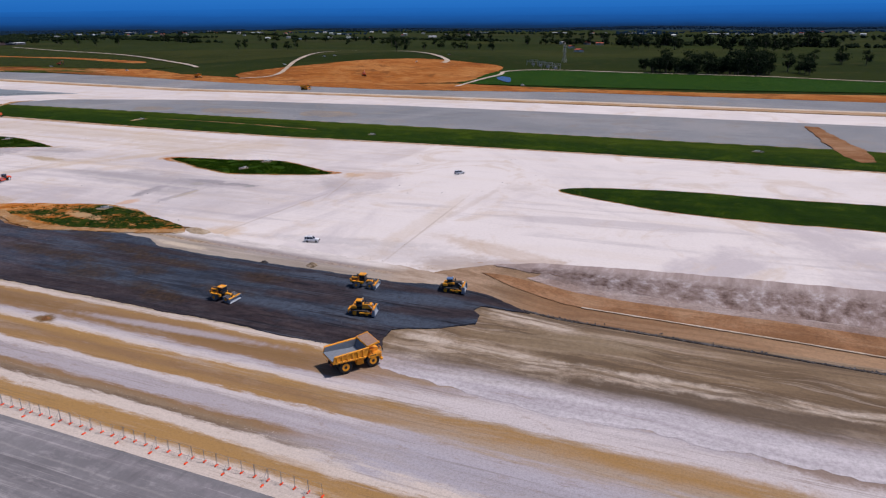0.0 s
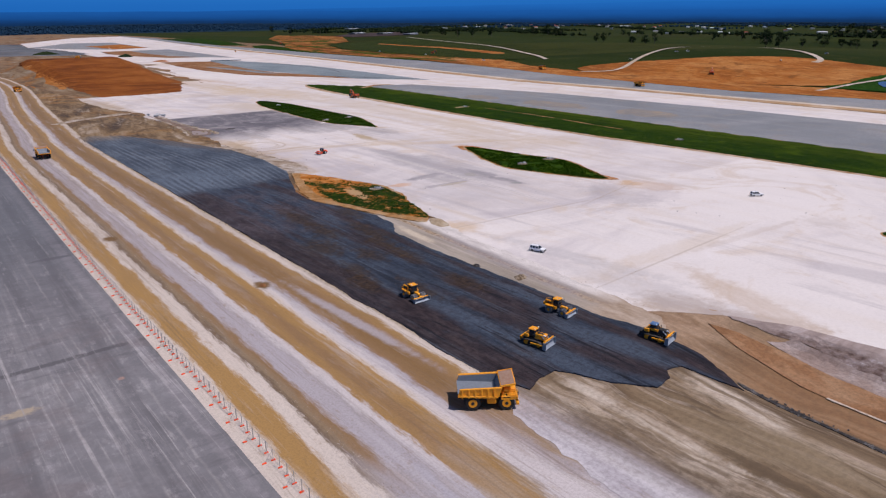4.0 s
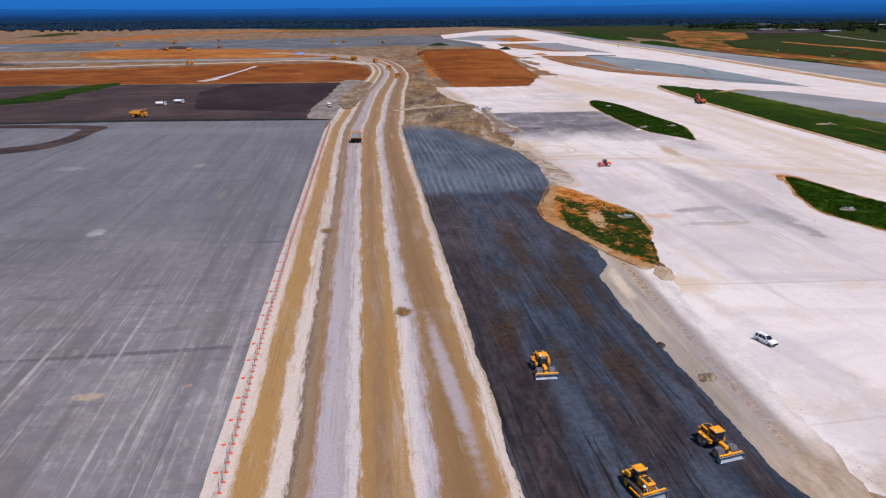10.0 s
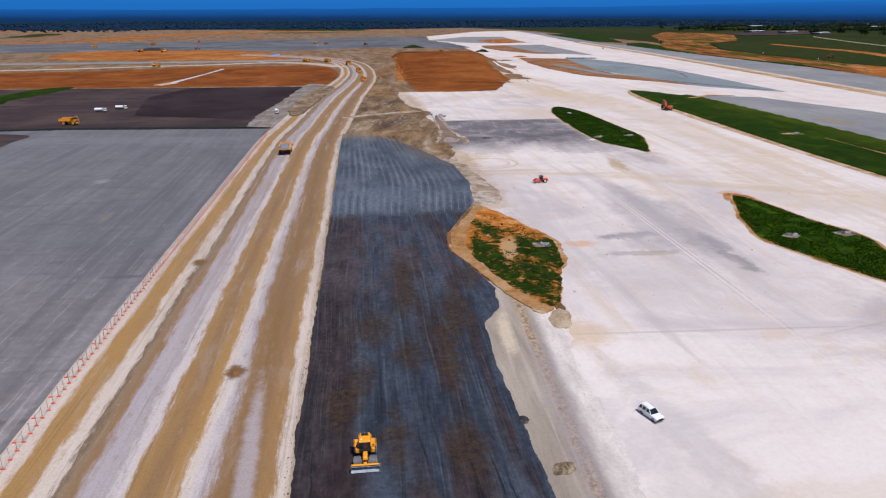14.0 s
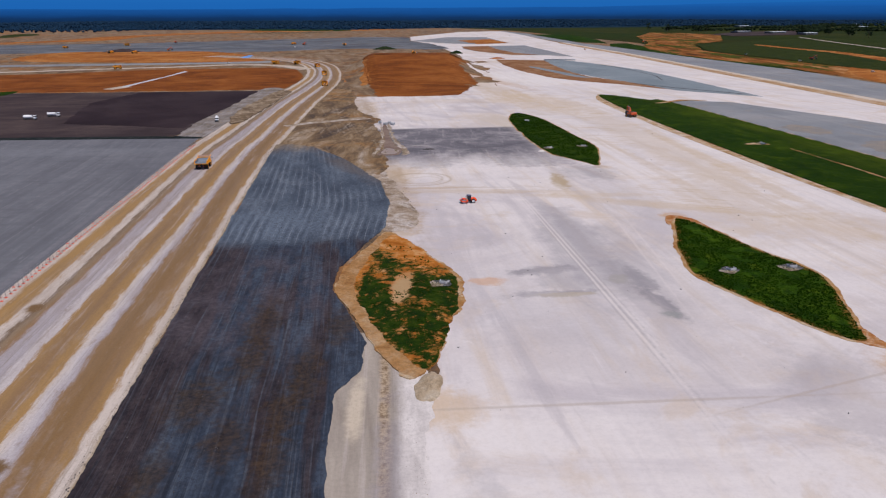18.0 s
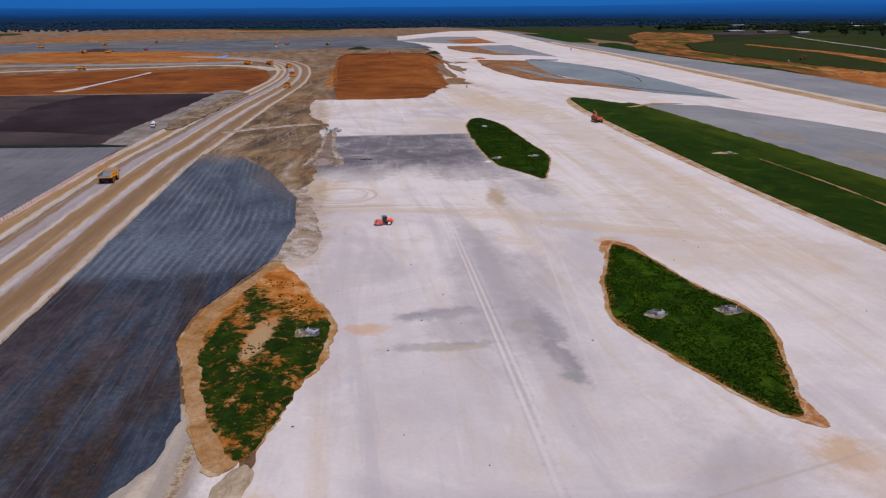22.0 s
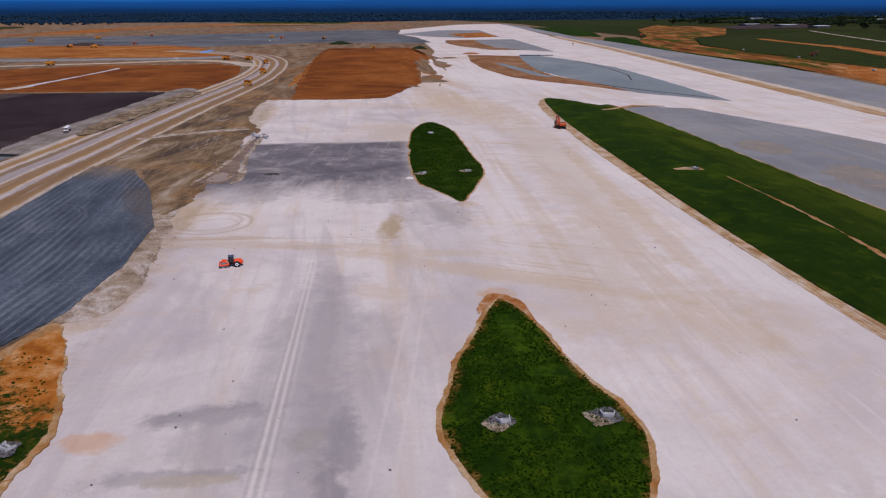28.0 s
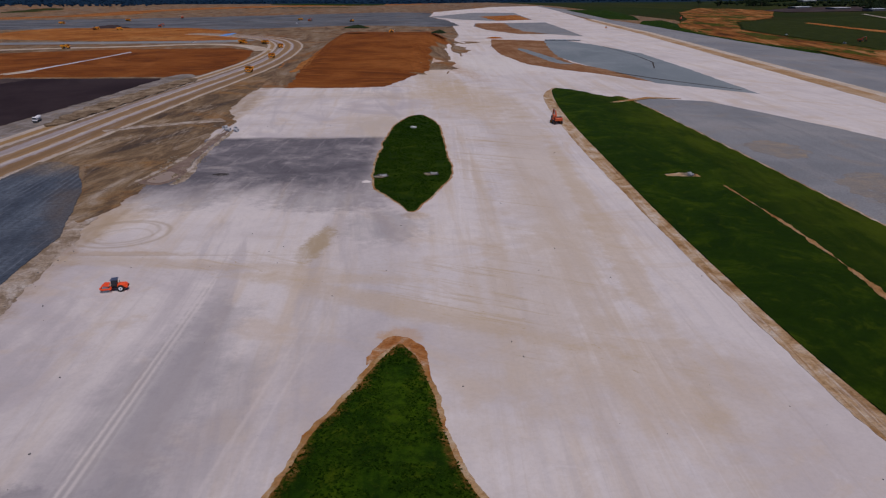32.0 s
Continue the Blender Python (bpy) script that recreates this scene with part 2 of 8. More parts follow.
def apron_material(name, south):
    s = Shade(name, 0.95, spec=0.08)

    def near(y, reach):
        return y - 1.5 * reach < SEAM + 18 if south else y + 1.5 * reach > SEAM - 18
    f = s.noise(0.018, 6, 0.62, warp=0.8)
    c = s.ramp(f, [(0.33, (0.53, 0.472, 0.448)), (0.48, (0.62, 0.57, 0.55)), (0.66, (0.665, 0.61, 0.575))])
    # graded lanes and wheel lines that run with the taxiway
    lane = s.noise(1.0, 5, 0.65, stretch=(0.10, 0.006, 1), turn=1.5)
    c = s.mix(s.span(lane, 0.48, 0.68, 0.0, 0.7), c, (0.55, 0.45, 0.35))
    lane2 = s.noise(1.0, 4, 0.6, stretch=(0.42, 0.012, 1), turn=-1.0)
    driven = s.calc("MAXIMUM", s.span(s.axis(0), 205 * K, 235 * K), s.span(s.noise(0.012, 4, 0.6), 0.5, 0.62, 0.25, 1.0))
    c = s.mix(s.calc("MULTIPLY", driven, s.span(lane2, 0.52, 0.66, 0.0, 0.3)), c, (0.46, 0.42, 0.42))
    lane4 = s.noise(1.0, 5, 0.7, stretch=(0.9, 0.01, 1), turn=-2.0)
    c = s.mix(s.calc("MULTIPLY", driven, s.span(lane4, 0.55, 0.68, 0.0, 0.28)), c, (0.50, 0.42, 0.35))
    c = s.mix(s.calc("MULTIPLY", driven, s.span(s.noise(1.0, 5, 0.65, stretch=(0.28, 0.006, 1), turn=-1.5), 0.55, 0.66, 0.0, 0.5)), c, (0.70, 0.66, 0.65))
    lane3 = s.noise(1.0, 4, 0.6, stretch=(0.02, 0.16, 1), turn=8.0)
    c = s.mix(s.span(lane3, 0.58, 0.78, 0.0, 0.35), c, (0.52, 0.44, 0.36))
    c = s.mix(s.span(s.noise(0.14, 6, 0.66, warp=0.8), 0.45, 0.7, 0.0, 0.4), c, (0.52, 0.475, 0.47))
    c = s.mix(s.calc("MULTIPLY", s.ragged(s.calc("ADD", s.axis(1), s.calc("MULTIPLY", s.calc("MAXIMUM", s.calc("SUBTRACT", 185 * K, s.axis(0)), -40.0), 0.02)), 122, 119.5, 0.1, 3.0), s.span(s.noise(0.02, 5, 0.6), 0.3, 0.6, 0.35, 0.85)), c, (0.68, 0.63, 0.60))
    c = s.mix(s.span(s.noise(0.09, 5, 0.7, warp=1.2), 0.6, 0.72, 0.0, 0.4), c, (0.71, 0.67, 0.66))
    blot = s.noise(0.011, 7, 0.62, warp=1.6)
    west = s.span(s.axis(0), 240 * K, 200 * K, 0.3, 1.0)
    c = s.mix(s.calc("MULTIPLY", west, s.span(blot, 0.48, 0.64, 0.0, 0.75)), c, (0.45, 0.405, 0.415))
    c = s.mix(s.span(s.noise(0.022, 7, 0.66, warp=2.0), 0.52, 0.66, 0.0, 0.6), c, (0.55, 0.45, 0.36))
    swath = s.noise(1.0, 6, 0.66, stretch=(0.055, 0.007, 1), turn=4, warp=0.8)
    c = s.mix(s.calc("MULTIPLY", west, s.span(swath, 0.53, 0.64, 0.0, 0.5)), c, (0.42, 0.38, 0.385))
    # damp and dusty stains
    grey, tan = (0.225, 0.212, 0.222), (0.49, 0.37, 0.235)
    for x, y, rx, ry, turn, colour, k in (
            (165, 173.0, 8.5, 2.4, 6, grey, 0.85), (163, 159.8, 9, 1.6, 2, grey, 0.85), (168, 166.5, 6, 7, 0, (0.36, 0.34, 0.345), 0.55), (165, 159.0, 6, 1.2, 0, (0.46, 0.38, 0.24), 0.7), (179, 198, 2.2, 19, -2, (0.33, 0.31, 0.315), 0.6), (181, 170, 3.4, 9, -6, (0.30, 0.285, 0.29), 0.7), (183.6, 165, 2.4, 7, 0, grey, 0.8), (182.6, 153, 1.9, 8, 8, grey, 0.9), (187, 178, 4, 30, -3, grey, 0.2),
            (182.4, 147.4, 1.9, 1.5, 0, (0.20, 0.22, 0.20), 0.75), (179, 166, 2, 3, 0, (0.36, 0.33, 0.22), 0.5), (151, 168, 3.6, 2.2, 0, (0.56, 0.32, 0.17), 0.7), (196, 118, 8, 14, -20, grey, 0.3),
            (173, 165, 26, 52, -2, (0.36, 0.335, 0.355), 0.22), (178, 190, 7, 34, -3, (0.30, 0.28, 0.29), 0.45), (160, 148, 14, 12, 0, (0.36, 0.335, 0.355), 0.25), (205, 205, 10, 60, 0, (0.44, 0.41, 0.42), 0.3), (211, 123.5, 3.0, 3.6, 0, (0.50, 0.33, 0.17), 0.7), (211.5, 211, 3.4, 2.6, 0, (0.48, 0.28, 0.12), 0.7), (214, 275, 3, 3, 0, (0.5, 0.36, 0.22), 0.6),
            (252, 330, 10, 110, -3, (0.52, 0.43, 0.34), 0.5), (236, 225, 12, 40, -16, (0.52, 0.43, 0.34), 0.45), (150, 251, 14, 1.6, -3, (0.42, 0.31, 0.2), 0.6), (134, 285, 6, 70, 4, (0.33, 0.24, 0.16), 0.75), (128, 440, 7, 80, 0, (0.34, 0.25, 0.16), 0.8), (160, 516, 40, 5, 0, (0.40, 0.20, 0.08), 0.7), (234, 640, 8, 90, 12, (0.42, 0.26, 0.14), 0.6), (136, 214, 5, 12, 0, (0.42, 0.31, 0.2), 0.7),
            (190, 290, 16, 10, 0, grey, 0.6), (150, 292, 12, 12, 0, grey, 0.5),
            (192, 255, 2.7, 11, -8, (0.40, 0.31, 0.20), 0.95), (206, 268, 9, 12, 0, grey, 0.45), (200, 395, 14, 26, 0, (0.50, 0.42, 0.34), 0.7),
            (136, 54, 6, 8, 20, (0.40, 0.315, 0.25), 0.85), (141, 42, 3.4, 10, 26, (0.40, 0.315, 0.26), 0.8), (138, 62, 5, 26, 4, (0.38, 0.35, 0.355), 0.4), (142, 84, 3.0, 22, 10, (0.36, 0.34, 0.35), 0.4), (147, 44, 4, 22, -20, (0.47, 0.36, 0.27), 0.6), (188, 70, 24, 1.2, -3, (0.50, 0.42, 0.36), 0.5), (214, 63, 5, 6, 0, (0.50, 0.43, 0.38), 0.5), (203, 112, 14, 9, 10, (0.48, 0.43, 0.43), 0.5),
            (212, 222, 34, 3.4, -28, tan, 0.5), (162, 245, 34, 2.6, -8, tan, 0.45), (196, 236, 20, 2.4, -6, tan, 0.4), (250, 196, 16, 14, 0, tan, 0.25), (231, 250, 2.5, 75, -2, tan, 0.3),
            (259, 280, 3, 95, -3, tan, 0.45), (240, 470, 22, 60, 10, tan, 0.5), (226, 560, 12, 90, 6, tan, 0.5), (205, 480, 40, 12, 0, tan, 0.3),
            (140, 275, 7, 12, 0, tan, 0.4), (165, 75, 30, 3, 0, tan, 0.3), (213, 118, 6, 10, 20, (0.5, 0.33, 0.2), 0.5),
            (300, 850, 40, 22, 30, tan, 0.4), (270, 640, 30, 60, 0, (0.66, 0.62, 0.58), 0.6), (136, 120, 6, 5, 0, (0.52, 0.36, 0.2), 0.6)):
        if near(y, ry if abs(turn) < 15 else max(rx, ry)):
            c = s.mix(s.calc("MULTIPLY", s.patch(x, y, rx, ry, turn, 0.4, 0.55, 0.1 if max(rx, ry) > 24 else 0.24, turn + (93 if rx > 2 * ry else 3)), k), c, colour)
    # rough tan wheel marks where machines cross, and pale scraped flecks
    cross = s.noise(1.0, 6, 0.72, stretch=(0.35, 0.02, 1), turn=64)
    where = s.calc("ADD", s.patch(196, 238, 46, 9, -10, 0.6, 0.5, 0.06), s.calc("ADD", s.patch(228, 218, 30, 10, -40, 0.6, 0.5, 0.06), s.patch(244, 380, 16, 120, -4, 0.6, 0.5, 0.06)), True)
    c = s.mix(s.calc("MULTIPLY", where, s.span(cross, 0.53, 0.66, 0.0, 0.6)), c, (0.46, 0.35, 0.22))
    c = s.mix(s.calc("MULTIPLY", where, s.span(s.noise(0.5, 6, 0.75, stretch=(1, 0.4, 1), turn=50), 0.6, 0.7, 0.0, 0.7)), c, (0.42, 0.31, 0.18))
    # the damp dark field, crisp to the north and driven out to the south
    if not south:
        field = s.calc("MULTIPLY", s.ragged(s.axis(1), 286, 312, 0.07, 24.0, (1, 0.4, 1)), s.ragged(s.axis(1), 375, 369, 0.12, 6.0))
        field = s.calc("MULTIPLY", field, s.calc("MULTIPLY", s.ragged(s.axis(0), 128, 133, 0.1, 6.0), s.ragged(s.axis(0), 208, 196, 0.08, 10.0)))
        tone = s.ramp(s.noise(0.06, 7, 0.7, warp=0.6), [(0.34, (0.085, 0.080, 0.094)), (0.5, (0.130, 0.122, 0.137)), (0.66, (0.225, 0.208, 0.216))])
        tone = s.mix(s.span(s.noise(1.0, 5, 0.7, stretch=(0.3, 0.03, 1), turn=-6), 0.54, 0.68, 0.0, 0.4), tone, (0.36, 0.33, 0.33))
        c = s.mix(s.calc("MULTIPLY", field, s.span(s.noise(0.05, 6, 0.7), 0.28, 0.5, 0.6, 0.97)), c, tone)
    # tyre lines through the damp patch
    for x, y, rx, ry, turn, k in ((173.6, 174, 0.3, 50, -0.8, 0.6), (174.7, 180, 0.28, 42, -0.4, 0.5), (191, 185, 0.3, 36, -8, 0.3), (193.5, 182, 0.25, 34, -8, 0.25)):
        if near(y, ry):
            c = s.mix(s.calc("MULTIPLY", s.patch(x, y, rx, ry, turn, 0.7, 0.9, 0.4), k), c, (0.66, 0.60, 0.56))
    for x, y, rx, ry, turn, k in ((174.1, 176, 0.3, 46, -0.6, 0.6), (173.0, 172, 0.22, 46, -0.8, 0.45), (175.3, 182, 0.26, 30, -0.6, 0.55)):
        if near(y, ry):
            c = s.mix(s.calc("MULTIPLY", s.patch(x, y, rx, ry, turn, 0.7, 0.9, 0.4), k), c, (0.36, 0.33, 0.32))
    # turning circles of tyres
    for x, y, r, k in ((146, 264, 11, 0.5), (145.5, 265, 8.6, 0.4), (147, 262, 6.6, 0.3)):
        if not near(y, r):
            continue
        loop = s.calc("SUBTRACT", s.patch(x, y, r, r * 0.9, 10, 0.05, 0.05, 0.08), s.patch(x, y, r * 0.9, r * 0.8, 10, 0.05, 0.05, 0.08), True)
        c = s.mix(s.calc("MULTIPLY", loop, k), c, (0.36, 0.28, 0.19))
    # the seam between two placed layers, and a curved wheel line
    for x, y, rx, ry, turn in ((160, 118.5, 34, 0.35, -3), (197, 119.5, 20, 0.3, 14), (160, 72, 30, 0.3, 4), (150, 250, 40, 0.3, -2)):
        if near(y, 8):
            c = s.mix(s.calc("MULTIPLY", s.patch(x, y, rx, ry, turn, 0.6, 0.5, 0.3), 0.5), c, (0.40, 0.33, 0.27))
    grit = s.noise(1.0, 8, 0.82)
    c = s.mix(s.span(grit, 0.38, 0.56, 0.1, 0.0), c, (0.24, 0.21, 0.19))
    return s.finish(c, grit, 0.25, 0.08)


def slab_material():
    s = Shade("grey_compacted_base", 0.85, spec=0.2)
    c = s.ramp(s.noise(0.03, 6, 0.6, warp=0.4), [(0.34, (0.150, 0.143, 0.150)), (0.52, (0.190, 0.182, 0.190)), (0.68, (0.232, 0.222, 0.228))])
    c = s.mix(s.span(s.noise(1.0, 5, 0.65, stretch=(0.55, 0.012, 1)), 0.52, 0.66, 0.0, 0.4), c, (0.30, 0.285, 0.285))
    c = s.mix(s.span(s.noise(1.0, 4, 0.6, stretch=(0.22, 0.006, 1)), 0.5, 0.64, 0.0, 0.5), c, (0.10, 0.093, 0.10))
    c = s.mix(s.span(s.noise(1.0, 6, 0.75, stretch=(0.6, 0.1, 1)), 0.56, 0.68, 0.0, 0.5), c, (0.36, 0.34, 0.335))
    # regular paver lanes
    x = s.axis(0)
    lanes = s.calc("ABSOLUTE", s.calc("SUBTRACT", s.calc("FRACT", s.calc("ADD", s.calc("MULTIPLY", x, 1 / 6.2), s.calc("MULTIPLY", s.noise(0.15, 3), 0.16))), 0.5))
    keep = s.span(s.noise(1.0, 4, 0.7, stretch=(0.2, 0.05, 1)), 0.4, 0.65)
    c = s.mix(s.calc("MULTIPLY", s.span(lanes, 0.0, 0.06, 0.6, 0.0), keep), c, (0.35, 0.33, 0.32))
    for px, py, rx, ry, turn, colour, k in ((33, 88.3, 2.0, 1.0, 0, (0.45, 0.36, 0.25), 0.9), (36, 101.5, 26, 0.7, 2, (0.09, 0.085, 0.09), 0.8), (46.5, 90, 0.5, 0.5, 0, (0.4, 0.25, 0.2), 0.8),
                                            (51.5, 150, 1.0, 120, 0, (0.27, 0.25, 0.26), 0.6), (49, 157.5, 4.5, 1.0, 0, (0.1, 0.09, 0.1), 0.7), (6, 170, 2, 3, 0, (0.5, 0.5, 0.5), 0.8), (14, 250, 2.5, 3, 0, (0.45, 0.4, 0.36), 0.7),
                                            (-30, 250, 5, 3, 0, (0.4, 0.4, 0.4), 0.7), (30, 205, 1.2, 5, 0, (0.36, 0.3, 0.25), 0.6), (-10, 330, 60, 8, 0, (0.28, 0.28, 0.29), 0.5)):
        c = s.mix(s.calc("MULTIPLY", s.patch(px, py, rx, ry, turn, 0.4, 0.5, 0.8), k), c, colour)
    # long pale drag lines and faint brown patches at the southern end, darker and bluer ground to the north
    near_end = s.ragged(s.axis(1), 150, 96, 0.05, 24.0)
    c = s.mix(s.calc("MULTIPLY", near_end, s.span(s.noise(1.0, 5, 0.7, stretch=(0.85, 0.014, 1), turn=1), 0.55, 0.66, 0.0, 0.75)), c, (0.40, 0.375, 0.37))
    c = s.mix(s.calc("MULTIPLY", near_end, s.span(s.noise(1.0, 6, 0.75, stretch=(0.35, 0.14, 1)), 0.54, 0.66, 0.0, 0.5)), c, (0.34, 0.32, 0.325))
    c = s.mix(s.span(s.noise(1.0, 5, 0.65, stretch=(0.03, 0.16, 1), turn=-3), 0.54, 0.66, 0.0, 0.45), c, (0.10, 0.094, 0.10))
    c = s.mix(s.calc("MULTIPLY", near_end, s.span(s.noise(0.04, 6, 0.7), 0.5, 0.64, 0.0, 0.5)), c, (0.165, 0.135, 0.135))
    c = s.mix(s.ragged(s.axis(1), 104, 200, 0.03, 40.0, (1, 0.3, 1)), c, s.mix(0.5, c, s.ramp(s.noise(1.0, 5, 0.65, stretch=(0.12, 0.01, 1)), [(0.36, (0.070, 0.079, 0.094)), (0.64, (0.130, 0.142, 0.158))])))
    c = s.mix(s.span(s.noise(0.28, 7, 0.78), 0.42, 0.6, 0.3, 0.0), c, (0.10, 0.095, 0.10))
    grit = s.noise(3.5, 5, 0.7)
    return s.finish(c, grit, 0.35, 0.06)


def road_material():
    """Bands of dust and clay across the haul road; u is metres from its western side."""
    s = Shade("haul_road_clay_and_dust", 0.95, spec=0.12)
    u, v = s.axis(0, s.uv), s.axis(1, s.uv)
    wob = s.noise(0.06, 5, 0.62, stretch=(1.2, 0.22, 1))
    wob2 = s.noise(0.7, 6, 0.78, stretch=(1.0, 0.22, 1))
    feather = s.noise(1.0, 7, 0.8, stretch=(0.9, 0.10, 1), vec=s.uv)
    x = s.calc("ADD", u, s.calc("ADD", s.calc("MULTIPLY", s.calc("SUBTRACT", wob, 0.5), 3.0), s.calc("MULTIPLY", s.calc("SUBTRACT", wob2, 0.5), 1.5)))
    x = s.calc("ADD", x, s.calc("MULTIPLY", s.calc("SUBTRACT", feather, 0.5), 4.2))
    cream, ochre, rubble, lilac, white, tan, brown, deep, dark = (0.60, 0.52, 0.455), (0.37, 0.215, 0.075), (0.25, 0.18, 0.115), (0.40, 0.365, 0.385), (0.56, 0.51, 0.505), (0.335, 0.195, 0.072), (0.255, 0.150, 0.072), (0.215, 0.122, 0.048), (0.15, 0.105, 0.07)
    w = 37.0
    bands = [(0.0, cream), (2.9, cream), (3.9, ochre), (7.0, ochre), (7.7, cream), (9.5, cream), (10.1, dark), (10.9, rubble), (12.2, brown), (13.2, lilac), (15.4, lilac), (16.0, (0.36, 0.325, 0.33)), (16.9, white), (17.8, white),
             (18.4, tan), (21.2, brown), (22.8, tan), (23.9, ochre), (24.6, cream), (25.6, white), (27.0, lilac), (27.8, brown), (30.4, deep), (32.2, brown), (34.2, tan), (34.9, cream), (37.0, cream)]
    bluish, hazy = (0.40, 0.38, 0.42), (0.37, 0.285, 0.21)
    south_bands = [(0.0, cream), (2.2, cream), (3.4, ochre), (6.0, tan), (7.2, cream), (8.6, cream), (10.0, bluish), (13.0, (0.35, 0.33, 0.36)), (15.5, bluish), (18.0, lilac), (19.5, hazy), (22.0, tan), (23.2, hazy), (24.4, white), (27.5, white), (29.5, lilac),
                   (31.0, hazy), (33.0, lilac), (35.0, white), (37.0, bluish)]
    along = s.calc("ADD", s.axis(1), s.calc("MULTIPLY", s.calc("SUBTRACT", s.noise(1.0, 5, 0.65, stretch=(0.12, 0.02, 1)), 0.5), 70.0))
    c = s.mix(s.span(along, 62 * K, 30 * K), s.ramp(s.calc("DIVIDE", x, w), [(b / w, k) for b, k in bands]), s.ramp(s.calc("DIVIDE", s.calc("ADD", x, s.calc("MULTIPLY", s.calc("SUBTRACT", s.noise(1.0, 6, 0.7, stretch=(0.10, 0.016, 1), warp=0.6), 0.5), 11.0)), w), [(b / w, k) for b, k in south_bands]))
    c = s.mix(s.calc("MULTIPLY", s.span(along, 75 * K, 200 * K, 0.08, 0.42), s.span(s.noise(0.5, 6, 0.7, stretch=(1, 0.06, 1)), 0.36, 0.62, 0.35, 1.0)), c, (0.205, 0.143, 0.095))
    # dust drifts, churned clay, fine wheel lines
    c = s.mix(s.span(s.noise(0.16, 6, 0.75, stretch=(1, 0.2, 1)), 0.52, 0.7, 0.0, 0.35), c, (0.36, 0.30, 0.255))
    c = s.mix(s.span(s.noise(0.5, 6, 0.8, stretch=(1, 0.3, 1)), 0.54, 0.7, 0.0, 0.4), c, deep)
    c = s.mix(s.span(s.noise(1.0, 5, 0.7, stretch=(1.4, 0.016, 1), vec=s.uv), 0.52, 0.7, 0.0, 0.42), c, dark)
    c = s.mix(s.span(s.noise(1.0, 6, 0.72, stretch=(0.5, 0.018, 1), vec=s.uv), 0.56, 0.68, 0.0, 0.25), c, white)
    c = s.mix(s.span(s.noise(1.0, 6, 0.75, stretch=(0.9, 0.12, 1), vec=s.uv), 0.58, 0.7, 0.0, 0.3), c, (0.33, 0.27, 0.235))
    # ochre clay trodden over the eastern shoulder
    c = s.mix(s.calc("MULTIPLY", s.span(s.calc("ADD", u, s.calc("MULTIPLY", s.noise(1.0, 6, 0.75, stretch=(0.5, 0.06, 1), vec=s.uv), 2.4)), 37.2, 38.2), 0.6), c, (0.30, 0.215, 0.10))
    # a pale tongue in the eastern lane, damp clay to the south
    c = s.mix(s.calc("MULTIPLY", s.patch(84.6, 88, 1.1, 20, 3, 0.5, 0.4, 0.3), 0.75), c, lilac)
    c = s.mix(s.calc("MULTIPLY", s.patch(83.8, -15.5, 2.6, 8, -6, 0.3, 0.4, 0.25), 0.85), c, (0.23, 0.165, 0.125))
    c = s.mix(s.calc("MULTIPLY", s.patch(76.0, 2, 1.8, 14, 4, 0.5, 0.5, 0.25), 0.7), c, tan)
    for px, py, r in ((79.2, 112.8, 1.5), (63, 165, 1.5)):
        c = s.mix(s.patch(px, py, r, r * 1.4, 0, 0.4, 0.4, 0.6), c, (0.17, 0.10, 0.045))
    grit = s.noise(2.6, 6, 0.75)
    c = s.mix(s.span(grit, 0.3, 0.62, 0.25, 0.0), c, (0.08, 0.06, 0.045))
    return s.finish(c, grit, 0.6, 0.12)


